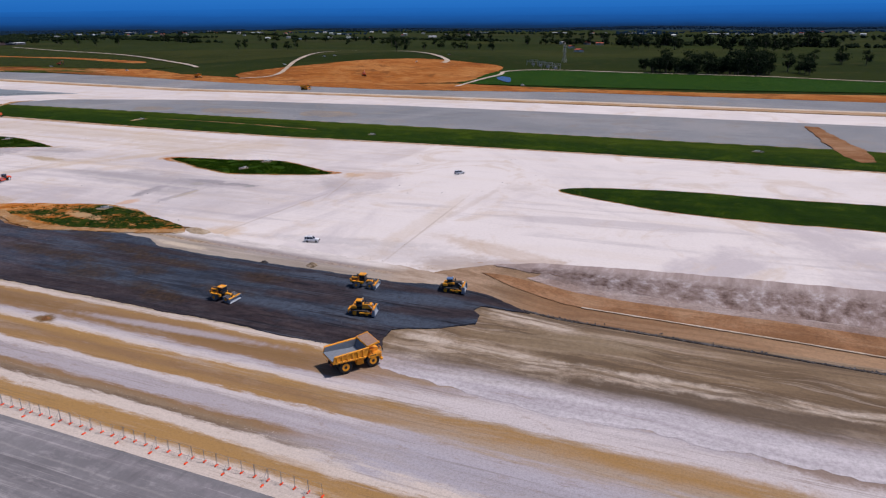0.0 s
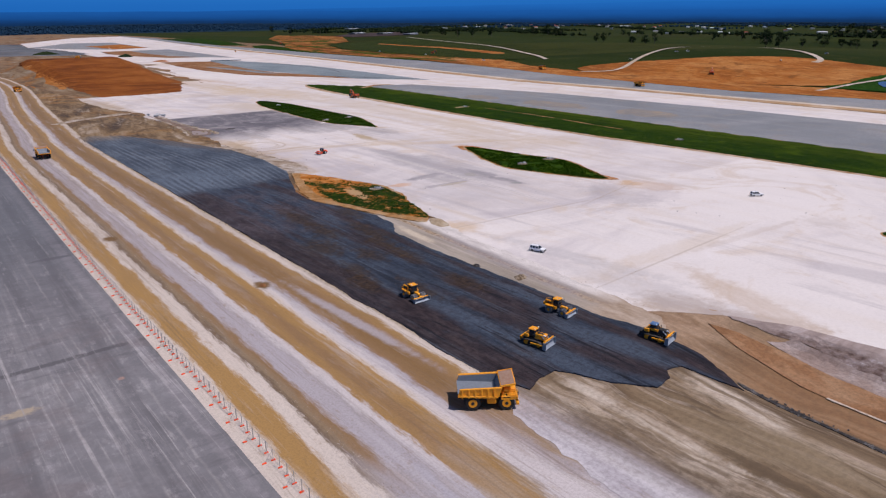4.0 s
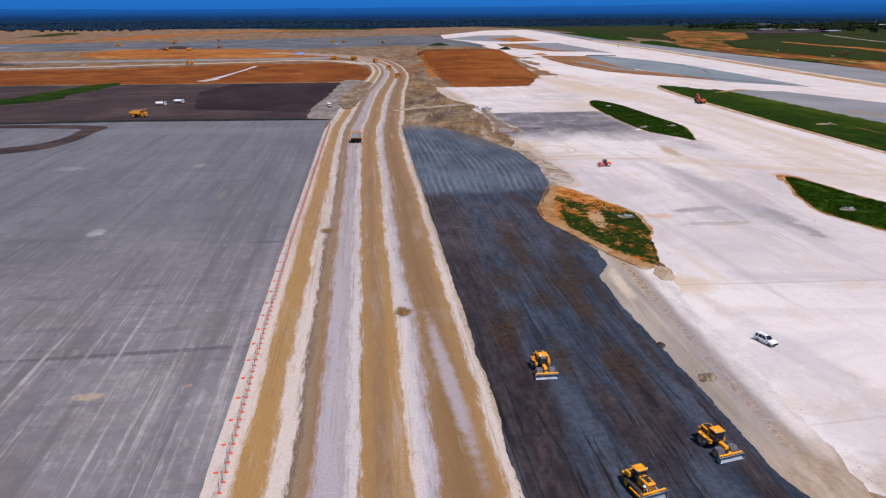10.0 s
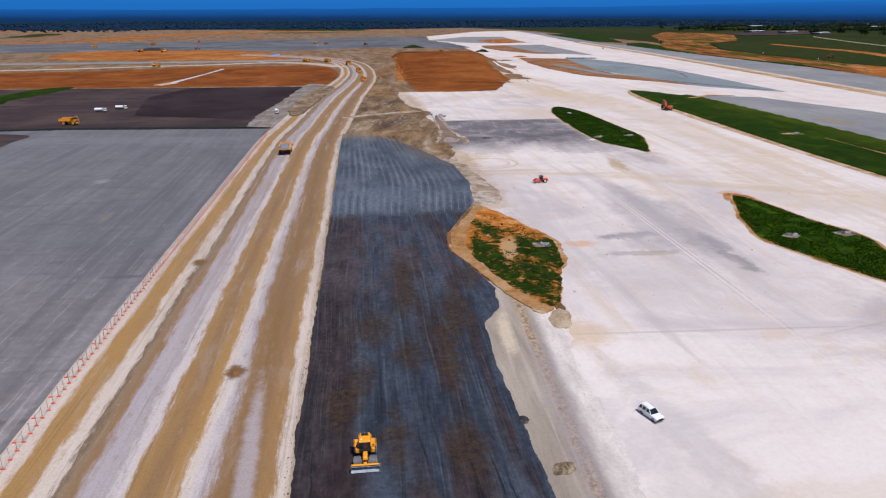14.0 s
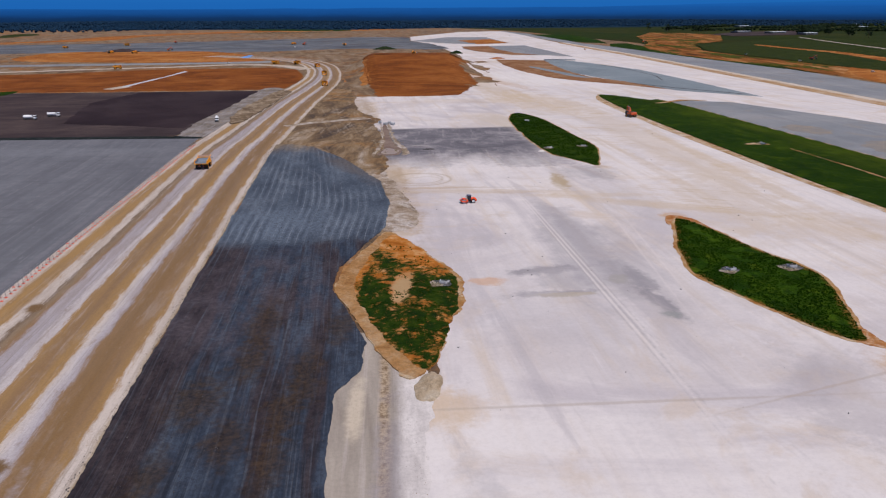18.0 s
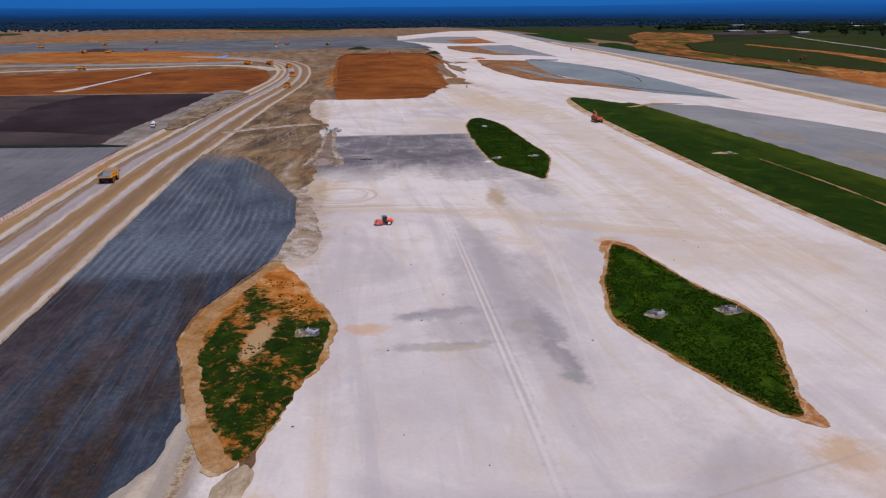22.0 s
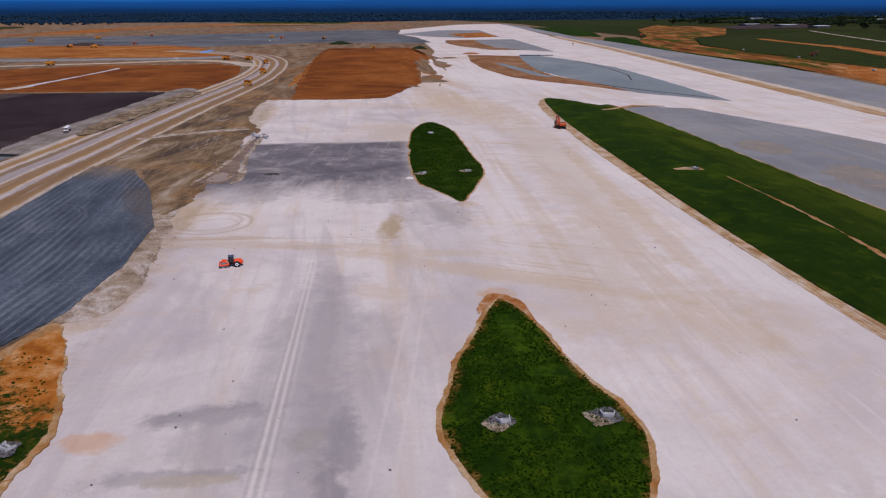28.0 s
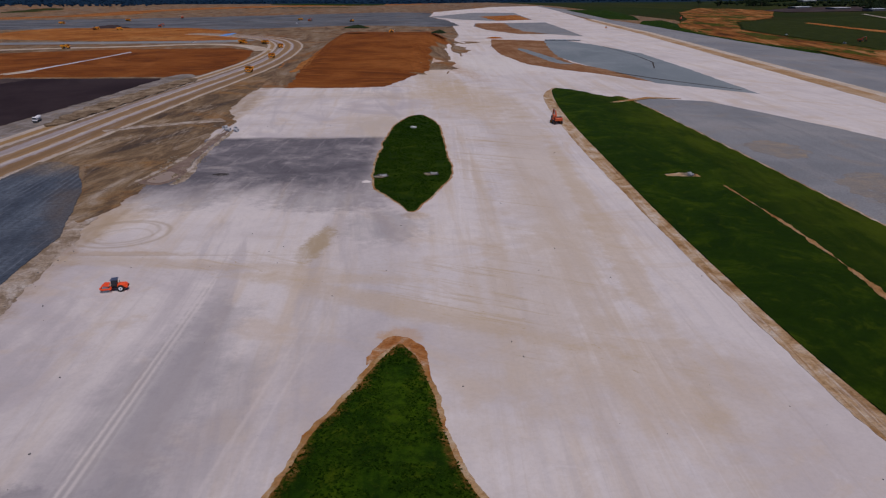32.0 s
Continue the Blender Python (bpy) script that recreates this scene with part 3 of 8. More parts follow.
def fill_material():
    """Slate-blue crushed rock with plum-brown earth drawn along it; bluer and combed to the north."""
    s = Shade("dark_crushed_rock_fill", 0.9, spec=0.12)
    x, y = s.axis(0), s.axis(1)
    swung = s.bent(0.02, 3.0)
    slate = s.ramp(s.noise(0.3, 6, 0.68, stretch=(1, 0.16, 1)), [(0.34, (0.020, 0.027, 0.042)), (0.5, (0.038, 0.051, 0.076)), (0.66, (0.070, 0.089, 0.120))])
    plum = s.ramp(s.noise(0.35, 7, 0.75, stretch=(1, 0.35, 1)), [(0.34, (0.019, 0.013, 0.015)), (0.5, (0.040, 0.028, 0.030)), (0.66, (0.072, 0.054, 0.054))])
    band = s.noise(1.0, 5, 0.62, stretch=(0.125, 0.011, 1), vec=swung)
    edge = s.ragged(x, 99, 92.5, 0.06, 7.0, (1, 0.3, 1))
    c = s.mix(s.span(s.calc("ADD", band, s.calc("MULTIPLY", edge, 0.14)), 0.49, 0.58, 0.0, 0.92), slate, plum)
    # fine lines of the drums and tracks; lit crests and shaded grooves put in colour
    c = s.mix(s.span(s.noise(1.0, 4, 0.6, stretch=(1.25, 0.018, 1), vec=swung), 0.53, 0.64, 0.0, 0.5), c, (0.105, 0.122, 0.150))
    c = s.mix(s.span(s.noise(1.0, 4, 0.6, stretch=(0.9, 0.014, 1), vec=s.bent(0.03, 2.0)), 0.54, 0.64, 0.0, 0.5), c, (0.014, 0.014, 0.019))
    c = s.mix(s.span(s.noise(0.22, 7, 0.74, warp=0.6), 0.52, 0.68, 0.0, 0.45), c, (0.060, 0.064, 0.078))
    c = s.mix(s.span(s.noise(0.14, 7, 0.74, warp=0.6), 0.54, 0.68, 0.0, 0.6), c, (0.018, 0.016, 0.020))
    for px, py, rx, ry, turn in ((94.6, 60, 3.6, 15, 3), (96.5, 82, 3.0, 12, 0), (109.4, 46, 2.4, 13, 14), (120.6, 38, 2.2, 10, 12), (112, 80, 2.6, 14, 2), (106, 74, 1.8, 14, 2), (117.6, 58, 1.6, 8, 4), (95, 118, 2.6, 12, 0), (93, 140, 1.6, 22, 0)):
        c = s.mix(s.calc("MULTIPLY", s.patch(px, py, rx, ry, turn, 0.5, 0.6, 0.16), 0.9), c, plum)
    for px, py, rx, ry, turn in ((103, 52, 2.6, 9, 6), (113.6, 52, 2.4, 10, 6), (101, 76, 1.8, 12, 2), (117, 76, 1.6, 12, 2)):
        c = s.mix(s.calc("MULTIPLY", s.patch(px, py, rx, ry, turn, 0.6, 0.6, 0.16), 0.7), c, (0.074, 0.094, 0.128))
    # shade down in the blade furrows, put into the colour as near-black lines
    furrow_shade = s.span(s.noise(1.0, 5, 0.65, stretch=(0.75, 0.035, 1), vec=s.bent(0.05, 3.0)), 0.55, 0.63)
    c = s.mix(s.calc("MULTIPLY", s.calc("MULTIPLY", furrow_shade, s.ragged(y, 120, 80, 0.04, 30.0)), 0.85), c, (0.010, 0.010, 0.014))
    rib = s.noise(1.0, 3, 0.5, stretch=(3.2, 0.03, 1), vec=swung)
    c = s.mix(s.calc("MULTIPLY", s.span(s.noise(0.06, 5, 0.65, stretch=(1, 0.3, 1)), 0.42, 0.58, 0.15, 1.0), s.span(rib, 0.5, 0.66, 0.0, 0.22)), c, (0.118, 0.132, 0.155))
    # dried lilac belt and churned brown spots
    dry = s.calc("MULTIPLY", s.patch(103, 166, 17, 26, 0, 0.6, 0.8, 0.06), s.span(s.noise(0.16, 6, 0.7, stretch=(1, 0.4, 1)), 0.4, 0.6))
    c = s.mix(s.calc("MULTIPLY", dry, 0.65), c, (0.098, 0.080, 0.090))
    for px, py, rx, ry in ((107.2, 152, 2.4, 10), (107, 138, 2.6, 7), (116, 132, 2.2, 9), (100.7, 126, 3.4, 6), (113.3, 122, 2.2, 6), (106.5, 116, 2.4, 5), (112.7, 110, 2.2, 5), (95.8, 101, 2.4, 5), (112.2, 89, 2.4, 5), (98.5, 108, 2.0, 5), (103, 92, 1.6, 6), (121, 150, 2.0, 7)):
        c = s.mix(s.calc("MULTIPLY", s.patch(px, py, rx, ry, -3, 0.7, 0.8, 0.3), 0.7), c, s.ramp(s.noise(0.8, 6, 0.75), [(0.38, (0.024, 0.015, 0.010)), (0.6, (0.078, 0.046, 0.022))]))
    # drier northern part with its combed lines, which follow the fill's eastern edge
    blue = s.ragged(y, 194, 205, 0.05, 16.0)
    slatenorth = s.ramp(s.noise(0.08, 6, 0.65, stretch=(1, 0.5, 1)), [(0.34, (0.062, 0.078, 0.104)), (0.5, (0.098, 0.122, 0.156)), (0.66, (0.142, 0.170, 0.208))])
    c = s.mix(s.calc("MULTIPLY", blue, 0.92), c, slatenorth)
    pale = s.calc("MULTIPLY", s.patch(101, 216, 15, 14, 0, 0.6, 0.5, 0.06), 0.6)
    c = s.mix(pale, c, (0.150, 0.186, 0.235))
    lane = s.calc("ADD", s.attribute("lane"), s.calc("MULTIPLY", s.noise(0.05, 4, 0.6, stretch=(1, 0.4, 1)), 0.9))
    comb = s.calc("ABSOLUTE", s.calc("SUBTRACT", s.calc("FRACT", lane), 0.5))
    keep = s.span(s.noise(1.0, 5, 0.7, stretch=(0.10, 0.02, 1)), 0.4, 0.6)
    c = s.mix(s.calc("MULTIPLY", s.calc("MULTIPLY", blue, keep), s.span(comb, 0.2, 0.46, 0.0, 0.5)), c, (0.034, 0.042, 0.060))
    c = s.mix(s.calc("MULTIPLY", s.calc("MULTIPLY", blue, keep), s.span(comb, 0.10, 0.0, 0.0, 0.6)), c, (0.25, 0.275, 0.315))
    for r, k in ((7.0, 0.2), (5.6, 0.2)):
        loop = s.calc("SUBTRACT", s.patch(105, 272, r, r * 1.9, 12, 0.06, 0.03, 0.08), s.patch(105, 272, r * 0.9, r * 1.75, 12, 0.06, 0.03, 0.08), True)
        c = s.mix(s.calc("MULTIPLY", loop, k), c, (0.24, 0.26, 0.29))
    # tan dust driven in from the north, brown trample along the edge
    c = s.mix(s.ragged(y, 312, 340, 0.06, 46.0, (1, 0.35, 1)), c, s.ramp(s.noise(0.12, 6, 0.7, stretch=(1, 0.3, 1)), [(0.38, (0.16, 0.115, 0.075)), (0.6, (0.33, 0.25, 0.165))]))
    c = s.mix(s.calc("MULTIPLY", s.patch(126, 280, 5, 28, 24, 0.7, 0.6, 0.1, 20), 0.75), c, (0.13, 0.105, 0.088))
    grit = s.noise(0.9, 8, 0.85)
    c = s.mix(s.span(grit, 0.4, 0.6, 0.42, 0.0), c, (0.010, 0.010, 0.013))
    return s.finish(c, s.calc("ADD", grit, s.noise(1.0, 4, 0.6, stretch=(1.6, 0.05, 1), vec=swung)), 0.8, 0.18)


def grass_material(name, deep, mid, light, bare=None, bareness=0.62, rim=False, lively=1.0, east=None):
    """Grass seen from above: broad mottling, mower drift along its length, yellow tips and dark gaps."""
    s = Shade(name, 0.9, spec=0.03)
    c = s.ramp(s.noise(0.045, 8, 0.72, warp=0.8), [(0.34, deep), (0.52, mid), (0.70, light)])
    c = s.mix(s.span(s.noise(1.0, 5, 0.65, stretch=(0.09, 0.010, 1), turn=2), 0.5, 0.66, 0.0, 0.5 * lively), c, light)
    c = s.mix(s.span(s.noise(0.5, 8, 0.8), 0.34, 0.62, 0.7 * lively, 0.0), c, s.mix(0.5, deep, (0.003, 0.010, 0.002)))
    if east:  # thinner, yellower growth on the eastern side
        c = s.mix(s.calc("MULTIPLY", s.ragged(s.axis(0), east - 4, east + 22, 0.04, 22.0, (1, 0.25, 1)), s.span(s.noise(0.12, 6, 0.7, stretch=(1, 0.2, 1)), 0.4, 0.62, 0.2, 0.75)), c, (0.060, 0.082, 0.005))
    if bare:
        c = s.mix(s.span(s.noise(0.11, 6, 0.75, warp=0.8), bareness - 0.04, bareness + 0.05), c, bare)
    c = s.mix(s.span(s.noise(0.16, 7, 0.75, warp=0.6), 0.52, 0.68, 0.0, 0.6 * lively), c, s.mix(0.5, light, (0.11, 0.14, 0.006)))
    c = s.mix(s.span(s.noise(0.9, 6, 0.8), 0.6, 0.7, 0.0, 0.45 * lively), c, (0.10, 0.10, 0.016))
    if rim:  # trodden clay shows through along the edge; "rim" is the distance from it in metres
        d = s.calc("ADD", s.attribute("rim"), s.calc("MULTIPLY", s.calc("SUBTRACT", s.noise(0.16, 7, 0.75), 0.5), 10.0))
        c = s.mix(s.span(d, -0.6, 1.6, 0.9, 0.0), c, s.ramp(s.noise(0.5, 6, 0.75), [(0.36, (0.09, 0.05, 0.012)), (0.52, (0.26, 0.115, 0.025)), (0.66, (0.40, 0.22, 0.08))]))
    blades = s.noise(4.0, 6, 0.85)
    return s.finish(c, blades, 1.0, 0.3)


def paint(name, colour, rough=0.45, metal=0.0, dust=0.3, dirt=(0.20, 0.15, 0.10), spec=0.5):
    s = Shade(name, rough, metal, spec)
    c = s.mix(s.span(s.noise(1.6, 5, 0.7), 0.42, 0.75, 0.0, dust), colour, dirt)
    c = s.mix(s.span(s.noise(9.0, 4, 0.7), 0.5, 0.8, 0.0, dust * 0.6), c, dirt)
    return s.finish(c, s.noise(14, 3), 0.08, 0.01, s.span(s.noise(2.0, 4), 0.3, 0.7, rough, min(1.0, rough + 0.3)))


M_APRON, M_APRON_NORTH = apron_material("white_crushed_limestone", True), apron_material("white_crushed_limestone_north", False)
M_SLAB, M_ROAD, M_FILL = slab_material(), road_material(), fill_material()
M_GRASS = grass_material("mown_island_grass", (0.008, 0.027, 0.002), (0.018, 0.052, 0.002), (0.054, 0.110, 0.003), rim=True, lively=1.2)

M_LONG = grass_material("long_strip_grass", (0.009, 0.024, 0.002), (0.016, 0.038, 0.002), (0.046, 0.078, 0.003), lively=0.6, east=302)
M_STRIP = grass_material("mown_strip_grass", (0.008, 0.022, 0.002), (0.015, 0.037, 0.002), (0.040, 0.070, 0.003), lively=0.6)

def patchy_material():
    """Weeds over orange clay: dense to the south and west, bare in the middle and to the north-east."""
    s = Shade("patchy_grass_on_clay", 0.95, spec=0.05)
    clay = s.ramp(s.noise(0.22, 6, 0.7), [(0.35, (0.27, 0.08, 0.010)), (0.5, (0.42, 0.15, 0.025)), (0.66, (0.54, 0.30, 0.13))])
    clay = s.mix(s.calc("MULTIPLY", s.patch(133.2, 165, 2.1, 8, -12, 0.5, 0.6, 0.3), 0.85), clay, (0.40, 0.28, 0.15))
    green = s.ramp(s.noise(0.35, 7, 0.75), [(0.36, (0.006, 0.017, 0.002)), (0.5, (0.012, 0.030, 0.002)), (0.66, (0.034, 0.054, 0.004))])
    cover = s.calc("ADD", s.calc("MULTIPLY", s.noise(0.2, 6, 0.7, warp=0.5), 0.5), s.calc("MULTIPLY", s.noise(0.55, 7, 0.82), 0.55))
    for x, y, rx, ry, turn, k in ((128, 168, 4.2, 20, -6, 0.07), (139.5, 160, 5.0, 15, 0, 0.07), (133, 146, 4.0, 8, 10, 0.06), (133.2, 166, 1.9, 8, -12, -0.16), (137, 191, 6, 13, 20, -0.16), (126, 182, 3, 12, 20, -0.09), (141, 176, 4, 5, 0, -0.06), (123.6, 168, 1.6, 12, -4, -0.10), (141, 150, 1.6, 12, 18, -0.05)):
        cover = s.calc("ADD", cover, s.calc("MULTIPLY", s.patch(x, y, rx, ry, turn, 0.4, 0.4, 0.2), k))
    c = s.mix(s.span(cover, 0.455, 0.515, 0.0, 0.7), clay, s.ramp(s.noise(0.8, 6, 0.8), [(0.38, (0.055, 0.045, 0.010)), (0.62, (0.19, 0.095, 0.020))]))
    c = s.mix(s.span(cover, 0.495, 0.56), c, green)
    return s.finish(c, s.noise(3.0, 6, 0.8), 0.9, 0.25)


M_PATCHY = patchy_material()


def field_material():
    s = Shade("far_paddock_grass", 0.95, spec=0.02)
    n = s.tree.nodes.new("ShaderNodeTexVoronoi")
    s.put(n.inputs["Vector"], s.scaled(s.at, (0.0042, 0.0026, 0.0), 24))
    n.inputs["Scale"].default_value = 1.0
    pick = s.axis(0, n.outputs["Color"])
    c = s.ramp(pick, [(0.0, (0.026, 0.042, 0.006)), (0.3, (0.046, 0.062, 0.010)), (0.55, (0.036, 0.058, 0.010)), (0.8, (0.072, 0.076, 0.016)), (1.0, (0.050, 0.052, 0.012))])
    c = s.mix(s.span(s.noise(0.006, 7, 0.7, warp=0.6), 0.42, 0.62, 0.0, 0.7), c, (0.030, 0.044, 0.008))
    c = s.mix(s.span(s.noise(0.02, 7, 0.75), 0.52, 0.66, 0.0, 0.6), c, (0.085, 0.078, 0.022))
    c = s.mix(s.span(s.noise(0.05, 6, 0.8), 0.56, 0.66, 0.0, 0.8), c, (0.014, 0.024, 0.006))
    c = s.mix(0.55, c, (0.011, 0.015, 0.006))
    # far forest floor, with the blue of haze put into its colour
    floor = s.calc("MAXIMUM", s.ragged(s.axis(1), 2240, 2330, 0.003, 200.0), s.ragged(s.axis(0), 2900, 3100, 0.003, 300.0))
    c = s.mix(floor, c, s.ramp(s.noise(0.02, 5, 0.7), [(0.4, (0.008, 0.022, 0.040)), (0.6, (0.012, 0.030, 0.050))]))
    return s.finish(c, s.noise(0.4, 6, 0.8), 0.6, 0.5)


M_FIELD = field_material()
M_VERGE = earth("clay_verge", (0.31, 0.125, 0.028), (0.42, 0.255, 0.115), (0.55, 0.43, 0.29), 0.14, None, 0, (0.36, 0.16, 0.045))
M_CHURN = earth("churned_verge", (0.27, 0.14, 0.05), (0.49, 0.335, 0.19), (0.61, 0.52, 0.43), 0.14, (0.4, 0.02, 1), -1, (0.45, 0.295, 0.16))
M_CLOD = earth("tan_clods", (0.10, 0.07, 0.045), (0.24, 0.18, 0.12), (0.40, 0.33, 0.25), 0.8, None, 0, None, 1.0, 0.8)
M_PAD = earth("smoothed_tan_dirt", (0.33, 0.245, 0.155), (0.41, 0.32, 0.215), (0.49, 0.41, 0.31), 0.2, None, 0, None, 0.3, 0.5)
M_RAW = earth("raw_orange_clay", (0.30, 0.10, 0.022), (0.42, 0.19, 0.07), (0.54, 0.40, 0.28), 0.25, None, 0, (0.36, 0.13, 0.03))
M_PATH = earth("tan_trodden_clay", (0.27, 0.125, 0.038), (0.38, 0.205, 0.082), (0.46, 0.31, 0.175), 0.14, None, 0, (0.40, 0.22, 0.09))


def churned(name, turn, tones):
    """Driven-over earth: clay, dust and damp in ragged patches, with bundles of wheel ruts along one way."""
    dark, brown, tan, dust, orange = tones
    s = Shade(name, 0.97, spec=0.05)
    drawn = s.scaled(s.at, (1.0, 0.3, 1), turn)
    c = s.ramp(s.noise(0.06, 8, 0.7, vec=drawn, warp=0.8), [(0.34, dark), (0.44, brown), (0.54, tan), (0.66, dust)])
    c = s.mix(s.span(s.noise(0.014, 6, 0.7, warp=0.8), 0.5, 0.62, 0.0, 0.8), c, orange)
    c = s.mix(s.span(s.noise(0.16, 7, 0.75, vec=drawn, warp=0.6), 0.5, 0.64, 0.0, 0.75), c, brown)
    c = s.mix(s.span(s.noise(0.09, 7, 0.75, vec=drawn, warp=0.8), 0.56, 0.68, 0.0, 0.8), c, dust)
    for k, (way, tone) in enumerate(((turn, dark), (turn + 16, dust), (turn - 24, dark))):
        ruts = s.noise(1.0, 4, 0.65, stretch=(0.55, 0.012, 1), turn=way)
        where = s.span(s.noise(0.02 + 0.004 * k, 4, 0.6), 0.46, 0.58)
        c = s.mix(s.calc("MULTIPLY", where, s.span(ruts, 0.52, 0.64, 0.0, 0.28 if k else 0.5)), c, tone)
    grit = s.noise(1.2, 8, 0.82)
    c = s.mix(s.span(grit, 0.38, 0.58, 0.35, 0.0), c, (0.03, 0.025, 0.02))
    return s.finish(c, grit, 0.7, 0.15)


M_SITE = churned("churned_site_earth", 6, ((0.10, 0.068, 0.045), (0.17, 0.105, 0.06), (0.25, 0.17, 0.10), (0.31, 0.245, 0.185), (0.30, 0.125, 0.035)))
M_DIRT = churned("trampled_brown_dirt", -9, ((0.062, 0.046, 0.038), (0.135, 0.088, 0.052), (0.26, 0.175, 0.098), (0.40, 0.325, 0.25), (0.31, 0.16, 0.058)))


def berm_material():
    s = Shade("streaked_orange_berm", 0.97, spec=0.04)
    k = s.noise(1.0, 7, 0.7, stretch=(0.05, 0.007, 1), turn=-8, warp=0.3)
    c = s.ramp(k, [(0.36, (0.055, 0.024, 0.009)), (0.46, (0.17, 0.060, 0.014)), (0.54, (0.27, 0.105, 0.026)), (0.66, (0.40, 0.215, 0.095))])
    g = s.noise(1.0, 6, 0.7, stretch=(0.022, 0.005, 1), turn=-6)
    c = s.mix(s.span(g, 0.51, 0.56, 0.0, 0.95), c, s.ramp(s.noise(0.05, 5, 0.7), [(0.4, (0.018, 0.034, 0.003)), (0.6, (0.06, 0.075, 0.008))]))
    c = s.mix(s.span(s.noise(0.05, 6, 0.75), 0.56, 0.68, 0.0, 0.7), c, (0.07, 0.032, 0.012))
    return s.finish(c, s.noise(0.5, 7, 0.8), 0.7, 0.4)


M_BERM = berm_material()
def south_material():
    """Clay and gravel drawn out by scrapers in long swinging curves."""
    s = Shade("graded_clay_and_gravel", 0.95, spec=0.1)
    swung, wide = s.bent(0.035, 7.0, 0.5), s.bent(0.06, 3.0, 0.35)
    k = s.noise(1.0, 6, 0.64, stretch=(0.14, 0.012, 1), vec=swung)
    c = s.ramp(k, [(0.34, (0.085, 0.056, 0.034)), (0.45, (0.150, 0.102, 0.060)), (0.55, (0.225, 0.158, 0.096)), (0.64, (0.36, 0.28, 0.21)), (0.72, (0.20, 0.14, 0.085))])
    c = s.mix(s.span(s.noise(1.0, 6, 0.7, stretch=(0.5, 0.03, 1), vec=wide), 0.5, 0.62, 0.0, 0.65), c, (0.125, 0.085, 0.055))
    c = s.mix(s.span(s.noise(1.0, 6, 0.7, stretch=(0.8, 0.03, 1), vec=swung), 0.54, 0.64, 0.0, 0.55), c, (0.40, 0.325, 0.26))
    c = s.mix(s.calc("MULTIPLY", s.patch(94, -8, 3.6, 40, 0, 0.5, 0.6, 0.1, 3), 0.85), c, (0.105, 0.078, 0.058))
    c = s.mix(s.calc("MULTIPLY", s.patch(106, 22, 5, 12, 10, 0.6, 0.6, 0.12, 12), 0.6), c, (0.235, 0.18, 0.115))
    # cream dust fanned out by the scrapers, lilac dust blown over from the haul road
    cream = s.ramp(s.noise(0.3, 6, 0.7, stretch=(1, 0.2, 1)), [(0.36, (0.36, 0.275, 0.195)), (0.6, (0.53, 0.45, 0.37))])
    swirl = s.span(s.noise(1.0, 6, 0.68, stretch=(0.3, 0.035, 1), vec=s.bent(0.05, 6.0, 0.6)), 0.42, 0.58, 0.12, 1.0)
    c = s.mix(s.span(s.noise(1.0, 6, 0.7, stretch=(0.22, 0.03, 1), vec=s.bent(0.045, 8.0, 0.6)), 0.52, 0.62, 0.0, 0.8), c, (0.115, 0.080, 0.050))
    for px, py, rx, ry, turn, f in ((97, 44, 5, 5, 0, 0.85), (96.5, 30, 3.6, 12, -6, 0.75), (97.6, 4, 1.8, 26, 2, 0.9), (99.4, -34, 1.6, 26, 2, 0.8), (113.6, 31, 3.6, 8, -14, 0.95), (92.4, 42, 2.5, 8, 10, 0.6)):
        c = s.mix(s.calc("MULTIPLY", s.calc("MULTIPLY", s.patch(px, py, rx, ry, turn, 0.5, 0.6, 0.16), swirl), f), c, cream)
    dust = s.ramp(s.noise(1.0, 6, 0.68, stretch=(0.3, 0.02, 1), vec=swung), [(0.34, (0.30, 0.235, 0.185)), (0.44, (0.40, 0.365, 0.385)), (0.6, (0.54, 0.505, 0.52))])
    c = s.mix(s.ragged(s.axis(0), 94, 87.5, 0.05, 14.0, (1, 0.25, 1)), c, dust)
    c = s.mix(s.calc("MULTIPLY", s.ragged(s.axis(1), 34, 47, 0.08, 10.0), s.ragged(s.axis(0), 120, 124, 0.08, 6.0)), c, s.ramp(s.noise(0.3, 6, 0.7, stretch=(1, 0.3, 1)), [(0.36, (0.235, 0.145, 0.085)), (0.6, (0.37, 0.255, 0.17))]))
    # tan shelf beside the drain
    c = s.mix(s.calc("MULTIPLY", s.span(s.axis(0), 120.5 * K, 122 * K), s.span(s.axis(1), 46 * K, 30 * K)), c, s.ramp(k, [(0.4, (0.225, 0.125, 0.065)), (0.6, (0.34, 0.215, 0.125))]))
    grit = s.noise(1.0, 8, 0.82)
    c = s.mix(s.span(grit, 0.4, 0.58, 0.25, 0.0), c, (0.06, 0.048, 0.036))
    return s.finish(c, grit, 0.5, 0.1)


M_SOUTH = south_material()


